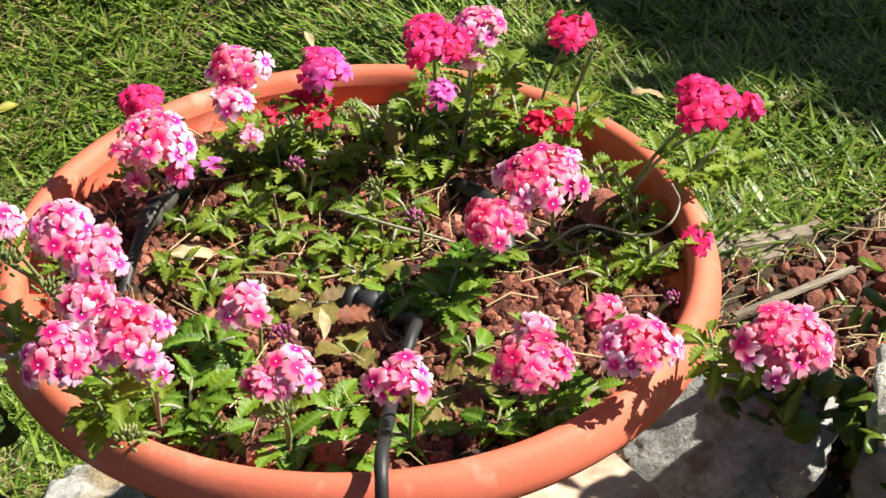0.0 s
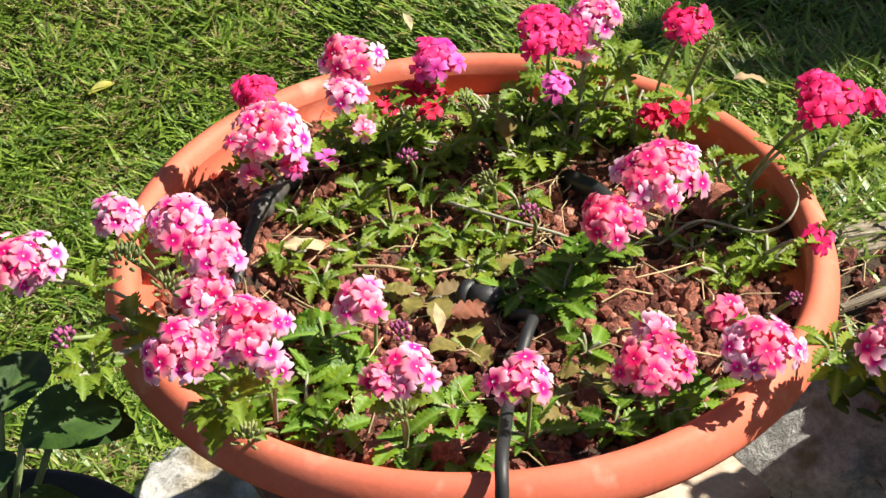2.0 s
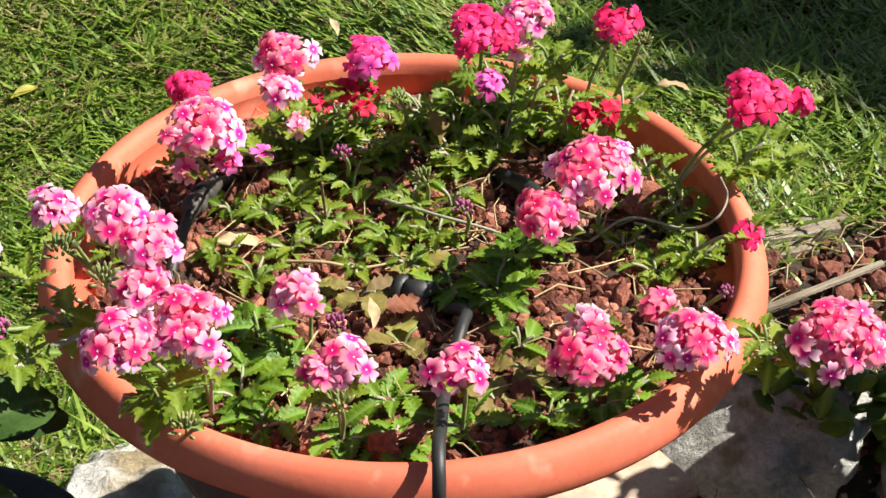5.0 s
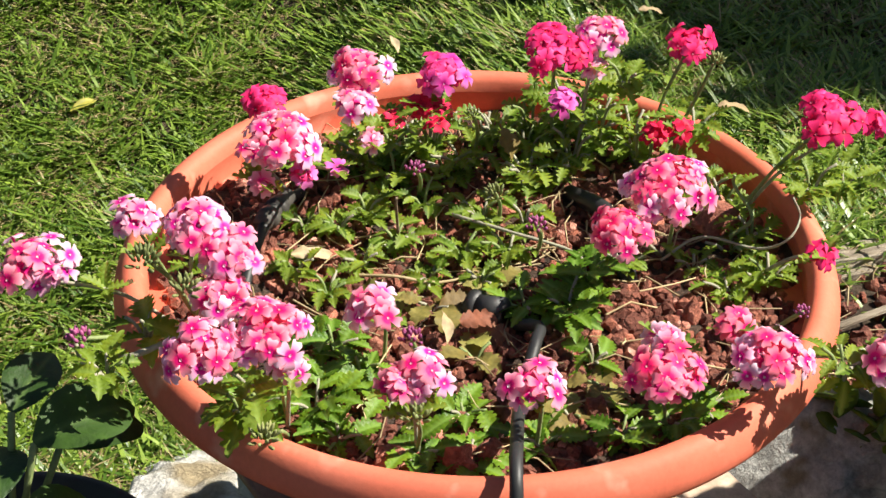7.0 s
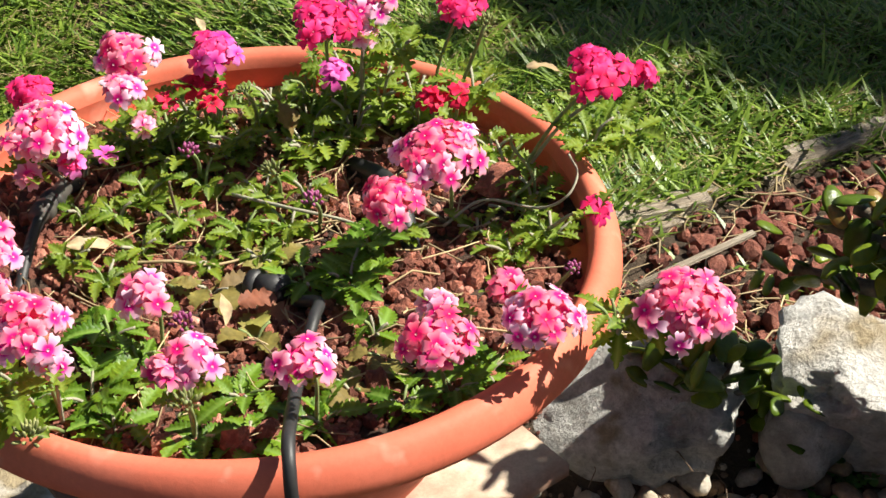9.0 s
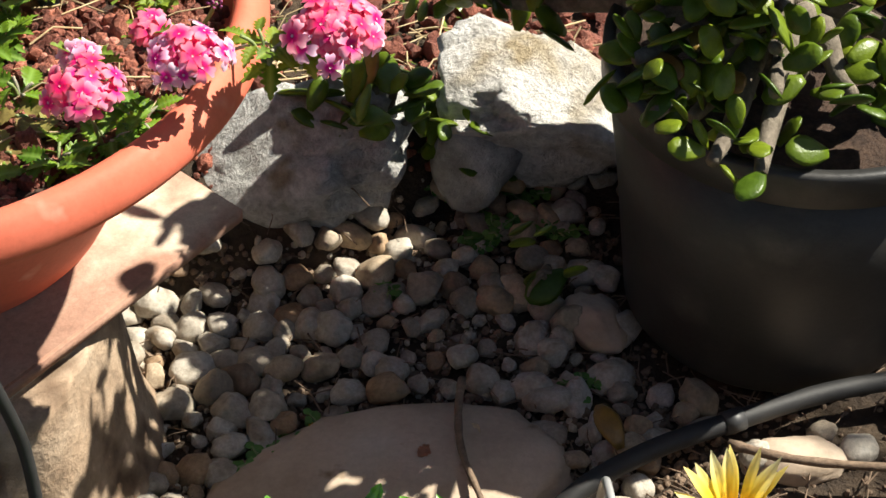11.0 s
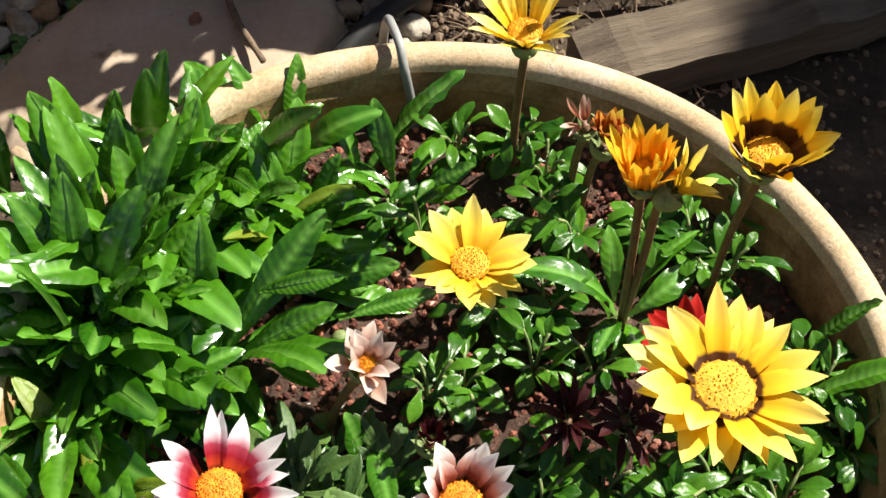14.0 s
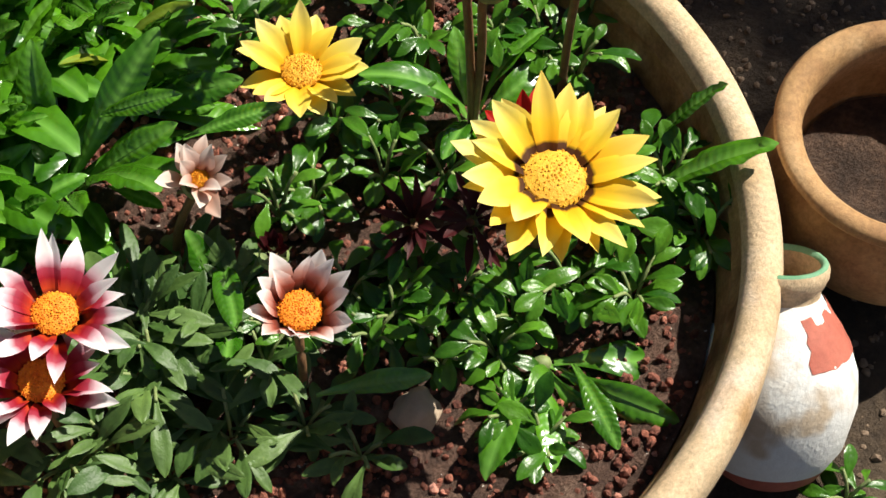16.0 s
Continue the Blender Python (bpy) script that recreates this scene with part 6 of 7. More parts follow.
part("hose", tube([p - f1 for p in smooth_path([(-0.105, 1.15, 0.335), (-0.115, 1.115, 0.35), (-0.127, 1.08, 0.352), (-0.135, 1.045, 0.34), (-0.14, 1.0, 0.326)], 5)], 0.0042, 12), M_BLACKPLASTIC, pipe2)
part("connector", join(tube([Vector(p) - f1 for p in ((-0.113, 1.125, 0.349), (-0.128, 1.082, 0.354))], 0.0068, 14), tube([Vector(p) - f1 for p in ((-0.118, 1.11, 0.351), (-0.1205, 1.103, 0.352))], 0.0086, 14), tube([Vector(p) - f1 for p in ((-0.123, 1.096, 0.352), (-0.1255, 1.089, 0.353))], 0.0086, 14)), M_BLACKPLASTIC, pipe2, "ribbed black coupling")
pipe3 = base("drip_pipe", 0.115, 1.09, SOIL1, "black drip pipe half hidden by leaves", "hose")
part("hose", tube(smooth_path([(-0.02, 0.06, 0.002), (0.0, 0.02, 0.016), (0.01, -0.015, 0.018), (0.015, -0.05, 0.0)], 5), 0.007, 12), M_BLACKPLASTIC, pipe3)

big_hose = base("garden_hose", 0.41, 0.78, 0.0, "thick dusty grey rubber hose lying on the ground", "hose")
f2 = Vector((0.41, 0.78, 0.0))
part("hose", tube([p - f2 for p in smooth_path([(0.37, 0.765, -0.03), (0.4, 0.786, -0.004), (0.425, 0.796, 0.008), (0.452, 0.805, 0.014), (0.5, 0.816, 0.017), (0.562, 0.823, 0.018), (0.641, 0.831, 0.016), (0.716, 0.827, 0.014), (0.77, 0.815, 0.012), (0.95, 0.74, 0.01), (1.3, 0.6, 0.01)], 6)], 0.0078, 16), M_HOSE, big_hose)
part("joint", tube([Vector(p) - f2 for p in ((0.553, 0.8222, 0.018), (0.569, 0.824, 0.018))], 0.0092, 16), M_BLACKPLASTIC, big_hose, "dark taped joint")
spout = base("drip_tube", 0.421, 0.703, SOIL2, "thin grey drip tube over the planter rim", "tube")
f3 = Vector((0.421, 0.703, SOIL2))
part("tube", tube([p - f3 for p in smooth_path([(0.412, 0.668, 0.055), (0.411, 0.674, 0.09), (0.409, 0.68, 0.116), (0.411, 0.69, 0.1265), (0.414, 0.706, 0.1265), (0.418, 0.722, 0.115), (0.42, 0.732, 0.08), (0.424, 0.738, 0.02)], 5)], 0.0031, 10), M_GREYTUBE, spout)


# ---- lawn ----
def lawn_zone(x, y):
    """How thick the grass stands."""
    if y < lawn_edge(x) + (0.02 if x < -0.1 else 0.1):
        return 0.0
    if x > 0.22 and y < 1.40 + 0.36 * (x - 0.32) + 0.03 * noise.noise((x * 20, y * 20, 3)):
        return 0.012
    return 0.55 + 0.45 * smoothstep(-0.3, 0.3, noise.noise((x * 7, y * 7, 1)))


def grass_blades(n, dry, seed, zone=(-0.62, 0.95, 1.1, 2.25), size=1.0, skip=None):
    """Short blades leaning every way, thick and thin in patches; the dry ones lie in worn spots."""
    r = random.Random(seed)
    vs, fs = [], []
    made = 0
    while made < n:
        x, y = r.uniform(zone[0], zone[1]), r.uniform(zone[2], zone[3])
        if r.random() > lawn_zone(x, y) or (skip and skip[0] < x < skip[1] and skip[2] < y < skip[3]):
            continue
        if skip and r.random() < smoothstep(0.0, 0.7, math.hypot(max(0, abs(x - 0.2) - 2.6), max(0, y - 3.7)) + 0.35 * noise.noise((x * 1.4, y * 1.4, 6))):
            made += 1
            continue
        patch = noise.noise((x * 11, y * 11, 9)) + 0.5 * noise.noise((x * 31, y * 31, 9))
        if dry and r.random() > smoothstep(-0.6, 0.35, patch):
            continue
        made += 1
        z = ground_z(x, y) - 0.004
        a = r.uniform(0, 6.283) + 0.6 * noise.noise((x * 6, y * 6, 8))
        h = (r.uniform(0.01, 0.03) if not dry else r.uniform(0.01, 0.026)) * (1 + 0.5 * noise.noise((x * 8, y * 8, 2))) * (1.7 if r.random() < 0.04 else 1.0)
        lean = r.uniform(0.25, 1.4) if not dry else r.uniform(0.9, 1.5)
        w = r.uniform(0.0008, 0.0027) * (0.45 if dry else 1) * size
        h *= size
        dx, dy = math.cos(a), math.sin(a)
        px, py = -dy * w, dx * w
        o = len(vs)
        for t, k in ((0.0, 0.8), (0.5, 1.0)):
            l, q = h * math.sin(lean * t) / max(lean, 0.1) * 1.5, h * t * math.cos(lean * t * 0.8)
            vs += [(x + dx * l - px * k, y + dy * l - py * k, z + q), (x + dx * l + px * k, y + dy * l + py * k, z + q)]
        l, q = h * math.sin(lean) / max(lean, 0.1) * 1.5, h * math.cos(lean * 0.8) * 0.95
        vs.append((x + dx * l, y + dy * l, z + max(0.002, q)))
        fs += [(o, o + 1, o + 3, o + 2), (o + 2, o + 3, o + 4)]
    return vs, fs


lawn = part("lawn", grass_blades(90000, False, 21), M_GRASS, None, smooth=False)
tagged(lawn, "shaggy green lawn of short blades leaning every way", "grass", kind="stuff")
far_lawn = part("lawn", grass_blades(52000, False, 23, (-3.6, 4.0, 1.12, 5.2), 2.6, (-0.62, 0.95, 1.1, 2.25)), M_GRASS, None, smooth=False)
tagged(far_lawn, "rough green grass spreading round the mown lawn", "grass", kind="stuff")
straw = part("dead_grass", grass_blades(70000, True, 22), M_GRASS_DRY, None, smooth=False)
tagged(straw, "dry straw-coloured blades among the lawn", "grass", kind="stuff")


# ---- loose stones ----
PEBBLES = [mesh_of("pebble", *rock(0.0175, 0.0142, 0.0115, 200 + i, 0.24, 3, 6 + i % 5), M_PEBBLE) for i in range(10)]
LAVAS = [mesh_of("lava_stone", *rock(0.013, 0.0115, 0.0095, 300 + i, 0.5, 2, 4), M_LAVA, False) for i in range(10)]


def scatter(n, gap, area, seed, tries=40000):
    r = random.Random(seed)
    got, cells = [], {}
    for _ in range(tries):
        if len(got) >= n:
            break
        x, y = r.uniform(area[0], area[1]), r.uniform(area[2], area[3])
        key = (int(x / gap), int(y / gap))
        if any((x - px) ** 2 + (y - py) ** 2 < gap * gap for i in (-1, 0, 1) for j in (-1, 0, 1) for px, py in cells.get((key[0] + i, key[1] + j), ())):
            continue
        cells.setdefault(key, []).append((x, y))
        got.append((x, y))
    return got


def gravel_zone(x, y):
    if (x - JP.x) ** 2 + (y - JP.y) ** 2 < 0.0158 or (x - P2.x) ** 2 + (y - P2.y) ** 2 < 0.078:
        return 0
    if y > lawn_edge(x) + 0.005 or y < 0.7 or x < 0.0:
        return 0
    if (x / 0.13) ** 2 + ((y - 0.985) / 0.13) ** 2 < 1:
        return 0
    if x < 0.2 and y < 0.8:
        return 0
    if ((x - 0.315) / 0.125) ** 2 + ((y - 0.85) / 0.09) ** 2 < 1:
        return 0.03
    return 0.97 - 0.85 * smoothstep(0.5, 0.6, x - 0.25 * (y - 0.95)) if y > 0.72 else 0


gravel = base("gravel_bed", 0.3, 1.0, 0.0, "bed of pale rounded river pebbles", "gravel", kind="structure")
k = 0
for x, y in scatter(1500, 0.0186, (0.08, 0.8, 0.7, 1.15), 31):
    if rnd.random() < gravel_zone(x, y) and k < 450:
        k += 1
        s = rnd.choice((0.45, 0.55, 0.65, 0.75, 0.8, 0.9, 1.0, 1.1))
        put("pebble", rnd.choice(PEBBLES), gravel, pose(x - 0.3, y - 1.0, ground_z(x, y) + 0.006 * s + rnd.uniform(-0.002, 0.006), rnd.uniform(-25, 25), rnd.uniform(-25, 25), rnd.uniform(0, 360)) @ Matrix.Scale(s, 4))


def small_stones(n, area, size, material, seed, zone, mesh_cuts=1, rough=0.4):
    r = random.Random(seed)
    kinds = [rock(1, 0.85, 0.7, 900 + i, rough, mesh_cuts, 2) for i in range(6)]
    vs, fs = [], []
    for _ in range(n):
        x, y = r.uniform(area[0], area[1]), r.uniform(area[2], area[3])
        z = zone(x, y)
        if z is None:
            continue
        s = r.uniform(*size)
        g = r.choice(kinds)
        m = pose(x, y, z + s * 0.25, r.uniform(0, 360), r.uniform(0, 360), r.uniform(0, 360)) @ Matrix.Scale(s, 4)
        o = len(vs)
        vs += [m @ Vector(v) for v in g[0]]
        fs += [tuple(i + o for i in f) for f in g[1]]
    return vs, fs


grit = part("grit", small_stones(3000, (0.05, 0.85, 0.66, 1.16), (0.0015, 0.006), M_PEBBLE, 41, lambda x, y: ground_z(x, y) if gravel_zone(x, y) > 0.05 and x < 0.47 else None), M_PEBBLE, None, smooth=False)
tagged(grit, "small chips and grit between the pebbles", "gravel", kind="stuff")


def lava_zone(x, y):
    if y > 1.40 + 0.36 * (x - 0.32) - 0.02 or y < lawn_edge(x) + 0.005 or x < 0.22:
        return 0
    return 0.35 + 0.65 * smoothstep(0.3, 0.5, x + 0.12 * noise.noise((x * 12, y * 12, 0)))


lava = base("lava_rock_bed", 0.5, 1.3, 0.07, "bed of rough red lava rocks with straw between", "gravel", kind="structure")
k = 0
for x, y in scatter(1700, 0.0135, (0.22, 0.9, 1.16, 1.58), 51):
    if rnd.random() < lava_zone(x, y) and k < 620:
        k += 1
        s = rnd.choice((0.4, 0.5, 0.6, 0.7, 0.85, 1.05))
        put("lava_stone", rnd.choice(LAVAS), lava, pose(x - 0.5, y - 1.3, ground_z(x, y) - 0.07 + 0.005 * s, rnd.uniform(0, 360), rnd.uniform(0, 360), rnd.uniform(0, 360)) @ Matrix.Scale(s, 4))
lava_grit = part("lava_grit", small_stones(3000, (0.2, 0.9, 1.13, 1.6), (0.0015, 0.005), M_LAVA_FINE, 52, lambda x, y: ground_z(x, y) if lava_zone(x, y) > 0 else None), M_LAVA_FINE, None, smooth=False)
tagged(lava_grit, "crushed red lava grit between the rocks", "gravel", kind="stuff")


def in_pot1(x, y):
    return SOIL1 if (x - P1.x) ** 2 + (y - P1.y) ** 2 < 0.219 ** 2 else None


def in_pot2(x, y):
    return SOIL2 if (x - P2.x) ** 2 + (y - P2.y) ** 2 < 0.24 ** 2 else None


mulch = part("lava_mulch", small_stones(7600, (-0.2, 0.25, 0.82, 1.27), (0.0016, 0.0075), M_LAVA_FINE, 53, in_pot1), M_LAVA_FINE, None, smooth=False)
tagged(mulch, "crumbled red lava mulch with white grains on the soil", "mulch", kind="stuff")
crumbs = part("soil_crumbs", small_stones(9000, (0.07, 0.57, 0.2, 0.7), (0.001, 0.0042), M_LAVA_FINE, 54, in_pot2), M_LAVA_FINE, None, smooth=False)
tagged(crumbs, "loose reddish soil crumbs with white perlite", "soil", kind="stuff")
for i, (x, y, z, s) in enumerate(((0.195, 1.095, 0.352, 1.25), (0.03, 0.86, 0.337, 1.0), (0.01, 0.85, 0.336, 1.2), (-0.03, 0.855, 0.336, 1.0), (0.1, 0.9, 0.337, 0.9), (0.16, 0.93, 0.337, 0.9), (-0.15, 1.08, 0.337, 1.0), (-0.16, 1.1, 0.337, 1.1), (0.13, 0.99, 0.337, 0.8), (0.17, 1.0, 0.337, 0.8))):
    tagged(put("lava_stone", LAVAS[i], None, pose(x, y, z, 40 * i, 70 * i, 20 * i) @ Matrix.Scale(s, 4)), "single red lava stone on the planter soil", "stone", "stones in the planter")


def sticks(n, area, length, rad, seed, zone):
    r = random.Random(seed)
    geos = []
    for _ in range(n):
        x, y = r.uniform(area[0], area[1]), r.uniform(area[2], area[3])
        z = zone(x, y)
        if z is None:
            continue
        a, l = r.uniform(0, 6.28), r.uniform(*length)
        p = [Vector((x, y, z + 0.003)), Vector((x + 0.5 * l * math.cos(a + 0.2), y + 0.5 * l * math.sin(a + 0.2), z + r.uniform(0.003, 0.009))), Vector((x + l * math.cos(a), y + l * math.sin(a), z + r.uniform(0.002, 0.01)))]
        geos.append(tube(p, r.uniform(0.4, 1) * rad, 4, False))
    return join(*geos)


litter = part("straw_litter", sticks(700, (0.24, 0.9, 1.14, 1.6), (0.015, 0.07), 0.0011, 61, lambda x, y: ground_z(x, y) + 0.004 if lava_zone(x, y) > 0 and noise.noise((x * 9, y * 9, 5)) > -0.1 else None), M_STRAW, None)
tagged(litter, "dry straw and grass stems over the lava rocks", "straw", kind="stuff")
litter2 = part("straw_litter", sticks(260, (-0.17, 0.22, 0.84, 1.23), (0.01, 0.05), 0.0008, 62, lambda x, y: in_pot1(x, y) and in_pot1(x, y) + 0.003), M_STRAW, None)
tagged(litter2, "thin dry stems lying on the planter soil", "straw", kind="stuff")
litter3 = part("twig_litter", sticks(800, (0.08, 0.95, 0.62, 1.14), (0.01, 0.05), 0.0009, 63, lambda x, y: ground_z(x, y) + 0.004 if (x - P2.x) ** 2 + (y - P2.y) ** 2 > 0.08 else None), M_TWIG, None)
tagged(litter3, "fine brown twigs and roots between the pebbles", "twigs", kind="stuff")


chips = part("bark_litter", small_stones(4200, (0.5, 1.05, 0.15, 0.95), (0.001, 0.0045), M_TWIG, 64, lambda x, y: ground_z(x, y) - 0.001 if (x - P2.x) ** 2 + (y - P2.y) ** 2 > 0.079 and x > 0.5 + 0.1 * noise.noise((x * 9, y * 9, 1)) else None), M_TWIG, None, smooth=False)
tagged(chips, "brown bark chips and crumbled leaves on bare soil", "bark chips", kind="stuff")


crumbs = part("leaf_litter", small_stones(3600, (0.1, 0.56, 0.76, 1.14), (0.0015, 0.005), M_TWIG, 65, lambda x, y: ground_z(x, y) + 0.001 if gravel_zone(x, y) > 0.02 else None), M_TWIG, None, smooth=False)
tagged(crumbs, "brown crumbled leaves between the pebbles", "leaf litter", kind="stuff")


# ---- flat stones, boards ----
def flat_stone(x, y, z, sx, sy, sz, turn, seed, material, label):
    ob = part("stepping_stone", rock(sx, sy, sz, seed, 0.16, 4, 0), material, None, m=pose(x, y, z, 0, 0, turn))
    return tagged(ob, label, "stone", "flat stones")


flat_stone(0.315, 0.845, -0.008, 0.14, 0.088, 0.024, -6, 71, M_FLATSTONE, "flat sandy stepping stone sunk in the gravel")
flat_stone(0.6, 0.795, -0.011, 0.042, 0.022, 0.018, -14, 72, M_FLATSTONE, "flat sandy stone beside the hose")
flat_stone(0.508, 0.975, -0.012, 0.022, 0.034, 0.016, 10, 73, M_FLATSTONE, "smooth flat stone against the dark pot")
for i, (x, y, sx, sy, sz) in enumerate(((0.5, 0.917, 0.021, 0.016, 0.012), (0.552, 0.845, 0.018, 0.01, 0.008), (0.652, 0.79, 0.016, 0.014, 0.009), (0.43, 0.872, 0.018, 0.015, 0.008))):
    tagged(part("pebble", rock(sx, sy, sz, 740 + i, 0.15, 3, 0), M_PEBBLE, None, m=pose(x, y, ground_z(x, y) + sz * 0.7)), "large smooth cream pebble lying alone", "stone", "single pebbles")


def board(x, y, z, length, width, thick, turn, tilt, material, label, seed):
    vs, fs = [], []
    n, r = 24, random.Random(seed)
    for i in range(n + 1):
        t = i / n - 0.5
        wv = 1 + 0.12 * noise.noise((t * 6, seed, 0))
        up = 0.2 * thick * noise.noise((t * 9, seed, 4))
        for yy, zz in ((-0.5, 0), (-0.48, 0.9), (-0.2, 1.0), (0.1, 0.93), (0.42, 1.02), (0.5, 0.85), (0.5, 0)):
            vs.append((t * length, yy * width * wv, zz * thick + up))
    for i in range(n):
        for k in range(7):
            fs.append((i * 7 + k, i * 7 + (k + 1) % 7, (i + 1) * 7 + (k + 1) % 7, (i + 1) * 7 + k))
    fs += [tuple(range(7)), tuple(n * 7 + k for k in range(6, -1, -1))]
    ob = part("board", (vs, fs), material, None, m=pose(x, y, z, 0, tilt, turn), smooth=False)
    return tagged(ob, label, "board", "old boards")


board(0.72, 0.675, -0.005, 0.32, 0.058, 0.035, -8, 0, M_BOARD, "grey weathered board beside the clay planter", 1)
for i, (x, y, l, w, h, turn) in enumerate(((0.355, 1.395, 0.13, 0.022, 0.014, 16), (0.37, 1.418, 0.15, 0.02, 0.02, 11), (0.39, 1.44, 0.13, 0.018, 0.016, 14), (0.335, 1.378, 0.08, 0.012, 0.008, 24), (0.56, 1.498, 0.11, 0.02, 0.022, 24), (0.575, 1.52, 0.13, 0.022, 0.018, 20), (0.52, 1.478, 0.07, 0.012, 0.012, 30), (0.64, 1.545, 0.1, 0.03, 0.02, 22), (0.28, 1.4, 0.1, 0.03, 0.015, 8))):
    board(x, y, 0.068, l * 0.85, w * 0.75, h * 0.8, turn, rnd.uniform(-3, 3), M_OLDWOOD, "split weathered edging timber at the lawn", 20 + i)
slat = board(0.40, 1.33, 0.088, 0.13, 0.007, 0.003, 26, -3, M_OLDWOOD, "thin pale wooden slat on the lava rocks", 4)


# ---- jade plant ----
def jade(x, y, z, limbs, n, size, label, seed, low=0.0, trunk=0.012):
    r = random.Random(seed)
    thing = base("jade_plant", x, y, z, label, "succulent", "jade plants")
    for ex, ey, ez, *few in limbs:
        e = Vector((ex, ey, ez))
        path = smooth_path([(0, 0, -0.01), (ex * 0.3 + r.uniform(-0.01, 0.01), ey * 0.3, ez * 0.5 + 0.02 + low), (ex * 0.75, ey * 0.75, ez * 0.85 + 0.01), e], 5)
        limb = part("branch", tube(path, [trunk * (1 - 0.65 * k / len(path)) for k in range(len(path))], 8), M_BARK, thing)
        count = few[0] if few else n
        for j in range(count):
            t = 0.58 + 0.42 * (j + 1) / count
            p = path[min(len(path) - 1, int(t * (len(path) - 1)))]
            q = p + Vector((r.gauss(0, 1), r.gauss(0, 1), r.gauss(0, 0.8))) * (0.024 * size * (1.0 if j < count * 0.7 else 0.5))
            put("leaf", r.choice(JADE_RED if r.random() < 0.05 else JADE), thing, at(q.x, q.y, q.z, r.uniform(0, 6.28), r.uniform(-0.5, 1.2), r.uniform(-1.0, 1.0), size * r.uniform(0.7, 1.15)))
    return thing


CLOVER = [mesh_of("leaf", *join(*[moved(blade(0.008, 0.007, 5, 0, 0.2, 0.4, 0.6, 0.9), pose(0, 0, 0, 0, 0, 120 * i)) for i in range(3)]), M_CLOVER)]
YELLOW_LEAF = mesh_of("fallen_leaf", *blade(0.034, 0.013, 8, 0, 0.5, 0.5, 0.55), M_YELLOWLEAF)
RED_JADE = JADE_RED[0]
BROAD = [mesh_of("leaf", *blade(0.075, 0.05, 10, 0, 0.25, 0.6 + 0.3 * i, 0.5, seed=130 + i, wave=0.04, stalk=0.1), M_BROADLEAF) for i in range(2)]


def twig(points, r, label, material=None):
    p0 = Vector(points[0])
    path = smooth_path([Vector(p) - p0 for p in points], 5)
    ob = part("twig", tube(path, [r * (1 - 0.3 * i / len(path)) * (1 + 0.12 * math.sin(i * 2.1)) for i in range(len(path))], 7), material or M_TWIG, None, m=Matrix.Translation(p0))
    return tagged(ob, label, "twig")


# ---- other pots ----
def round_pot(x, y, z, prof, material, label, soil_r, soil_z, name="flower_pot"):
    pot = base(name, x, y, z, label, "flower pot")
    part("body", lathe(prof, 72, 0.006, x * 9), material, pot)
    if soil_r:
        part("soil", soil_disc(soil_r, 0.004, x * 7, 10, 36), M_SOIL, pot, m=pose(0, 0, soil_z))
    return pot


round_pot(0.85, 0.94, -0.01, pot_profile(0.055, 0.066, 0.085, 0.009, 0.005), M_TERRA, "small orange terracotta pot on bare soil", 0.052, 0.062)
round_pot(0.656, 0.316, 0.0, [(0.0000, 0.0000), (0.0427, 0.0000), (0.0549, 0.0060), (0.0756, 0.0350), (0.0830, 0.0620), (0.0781, 0.0840), (0.0708, 0.0940), (0.0708, 0.0990), (0.0781, 0.1040), (0.0805, 0.1090), (0.0769, 0.1130), (0.0683, 0.1120), (0.0634, 0.1060), (0.0622, 0.0950), (0.0683, 0.0700), (0.0610, 0.0400)], M_OCHRE, "tan clay bowl with a flared lip and dark inside", 0.062, 0.055)
vase = base("vase", 0.516, 0.212, 0.0, "small flaking white clay vase with red patches and green lip", "vase")
vase.matrix_basis = facing((0.503, 0.219, -0.006), (0.028, 0.0455, 0.07), 0)
VASE = [(0.036, 0.012), (0.043, 0.024), (0.0485, 0.05), (0.047, 0.068), (0.042, 0.083), (0.036, 0.094), (0.0305, 0.102), (0.0255, 0.109), (0.0222, 0.115)]
part("body", lathe(VASE, 56, 0.006, 3.0), M_WHITEPAINT, vase)
part("foot", lathe([(0.0, 0.0), (0.026, 0.0), (0.031, 0.004), (0.036, 0.012)], 56, 0.006, 3.0), M_REDPAINT, vase, "dull red painted foot")


def paint_patch(profile, a0, a1, ragged, seed, lift=0.0007, n=26):
    """A thin coat of paint on part of a turned shape, with a ragged edge."""
    vs, fs = [], []
    rows = len(profile)
    for i in range(n + 1):
        for j, (r, z) in enumerate(profile):
            k = noise.noise(Vector((i * 0.35, j * 0.9, seed)))
            u = i / n
            a = a0 + (a1 - a0) * u + ragged * k * abs(2 * u - 1) ** 3
            edge = 1.0 if j in (0, rows - 1) else 0.0
            vs.append(((r + lift) * math.cos(a), (r + lift) * math.sin(a), z + edge * 0.0025 * k))
    for i in range(n):
        for j in range(rows - 1):
            p = i * rows + j
            fs.append((p, p + rows, p + rows + 1, p + 1))
    return vs, fs


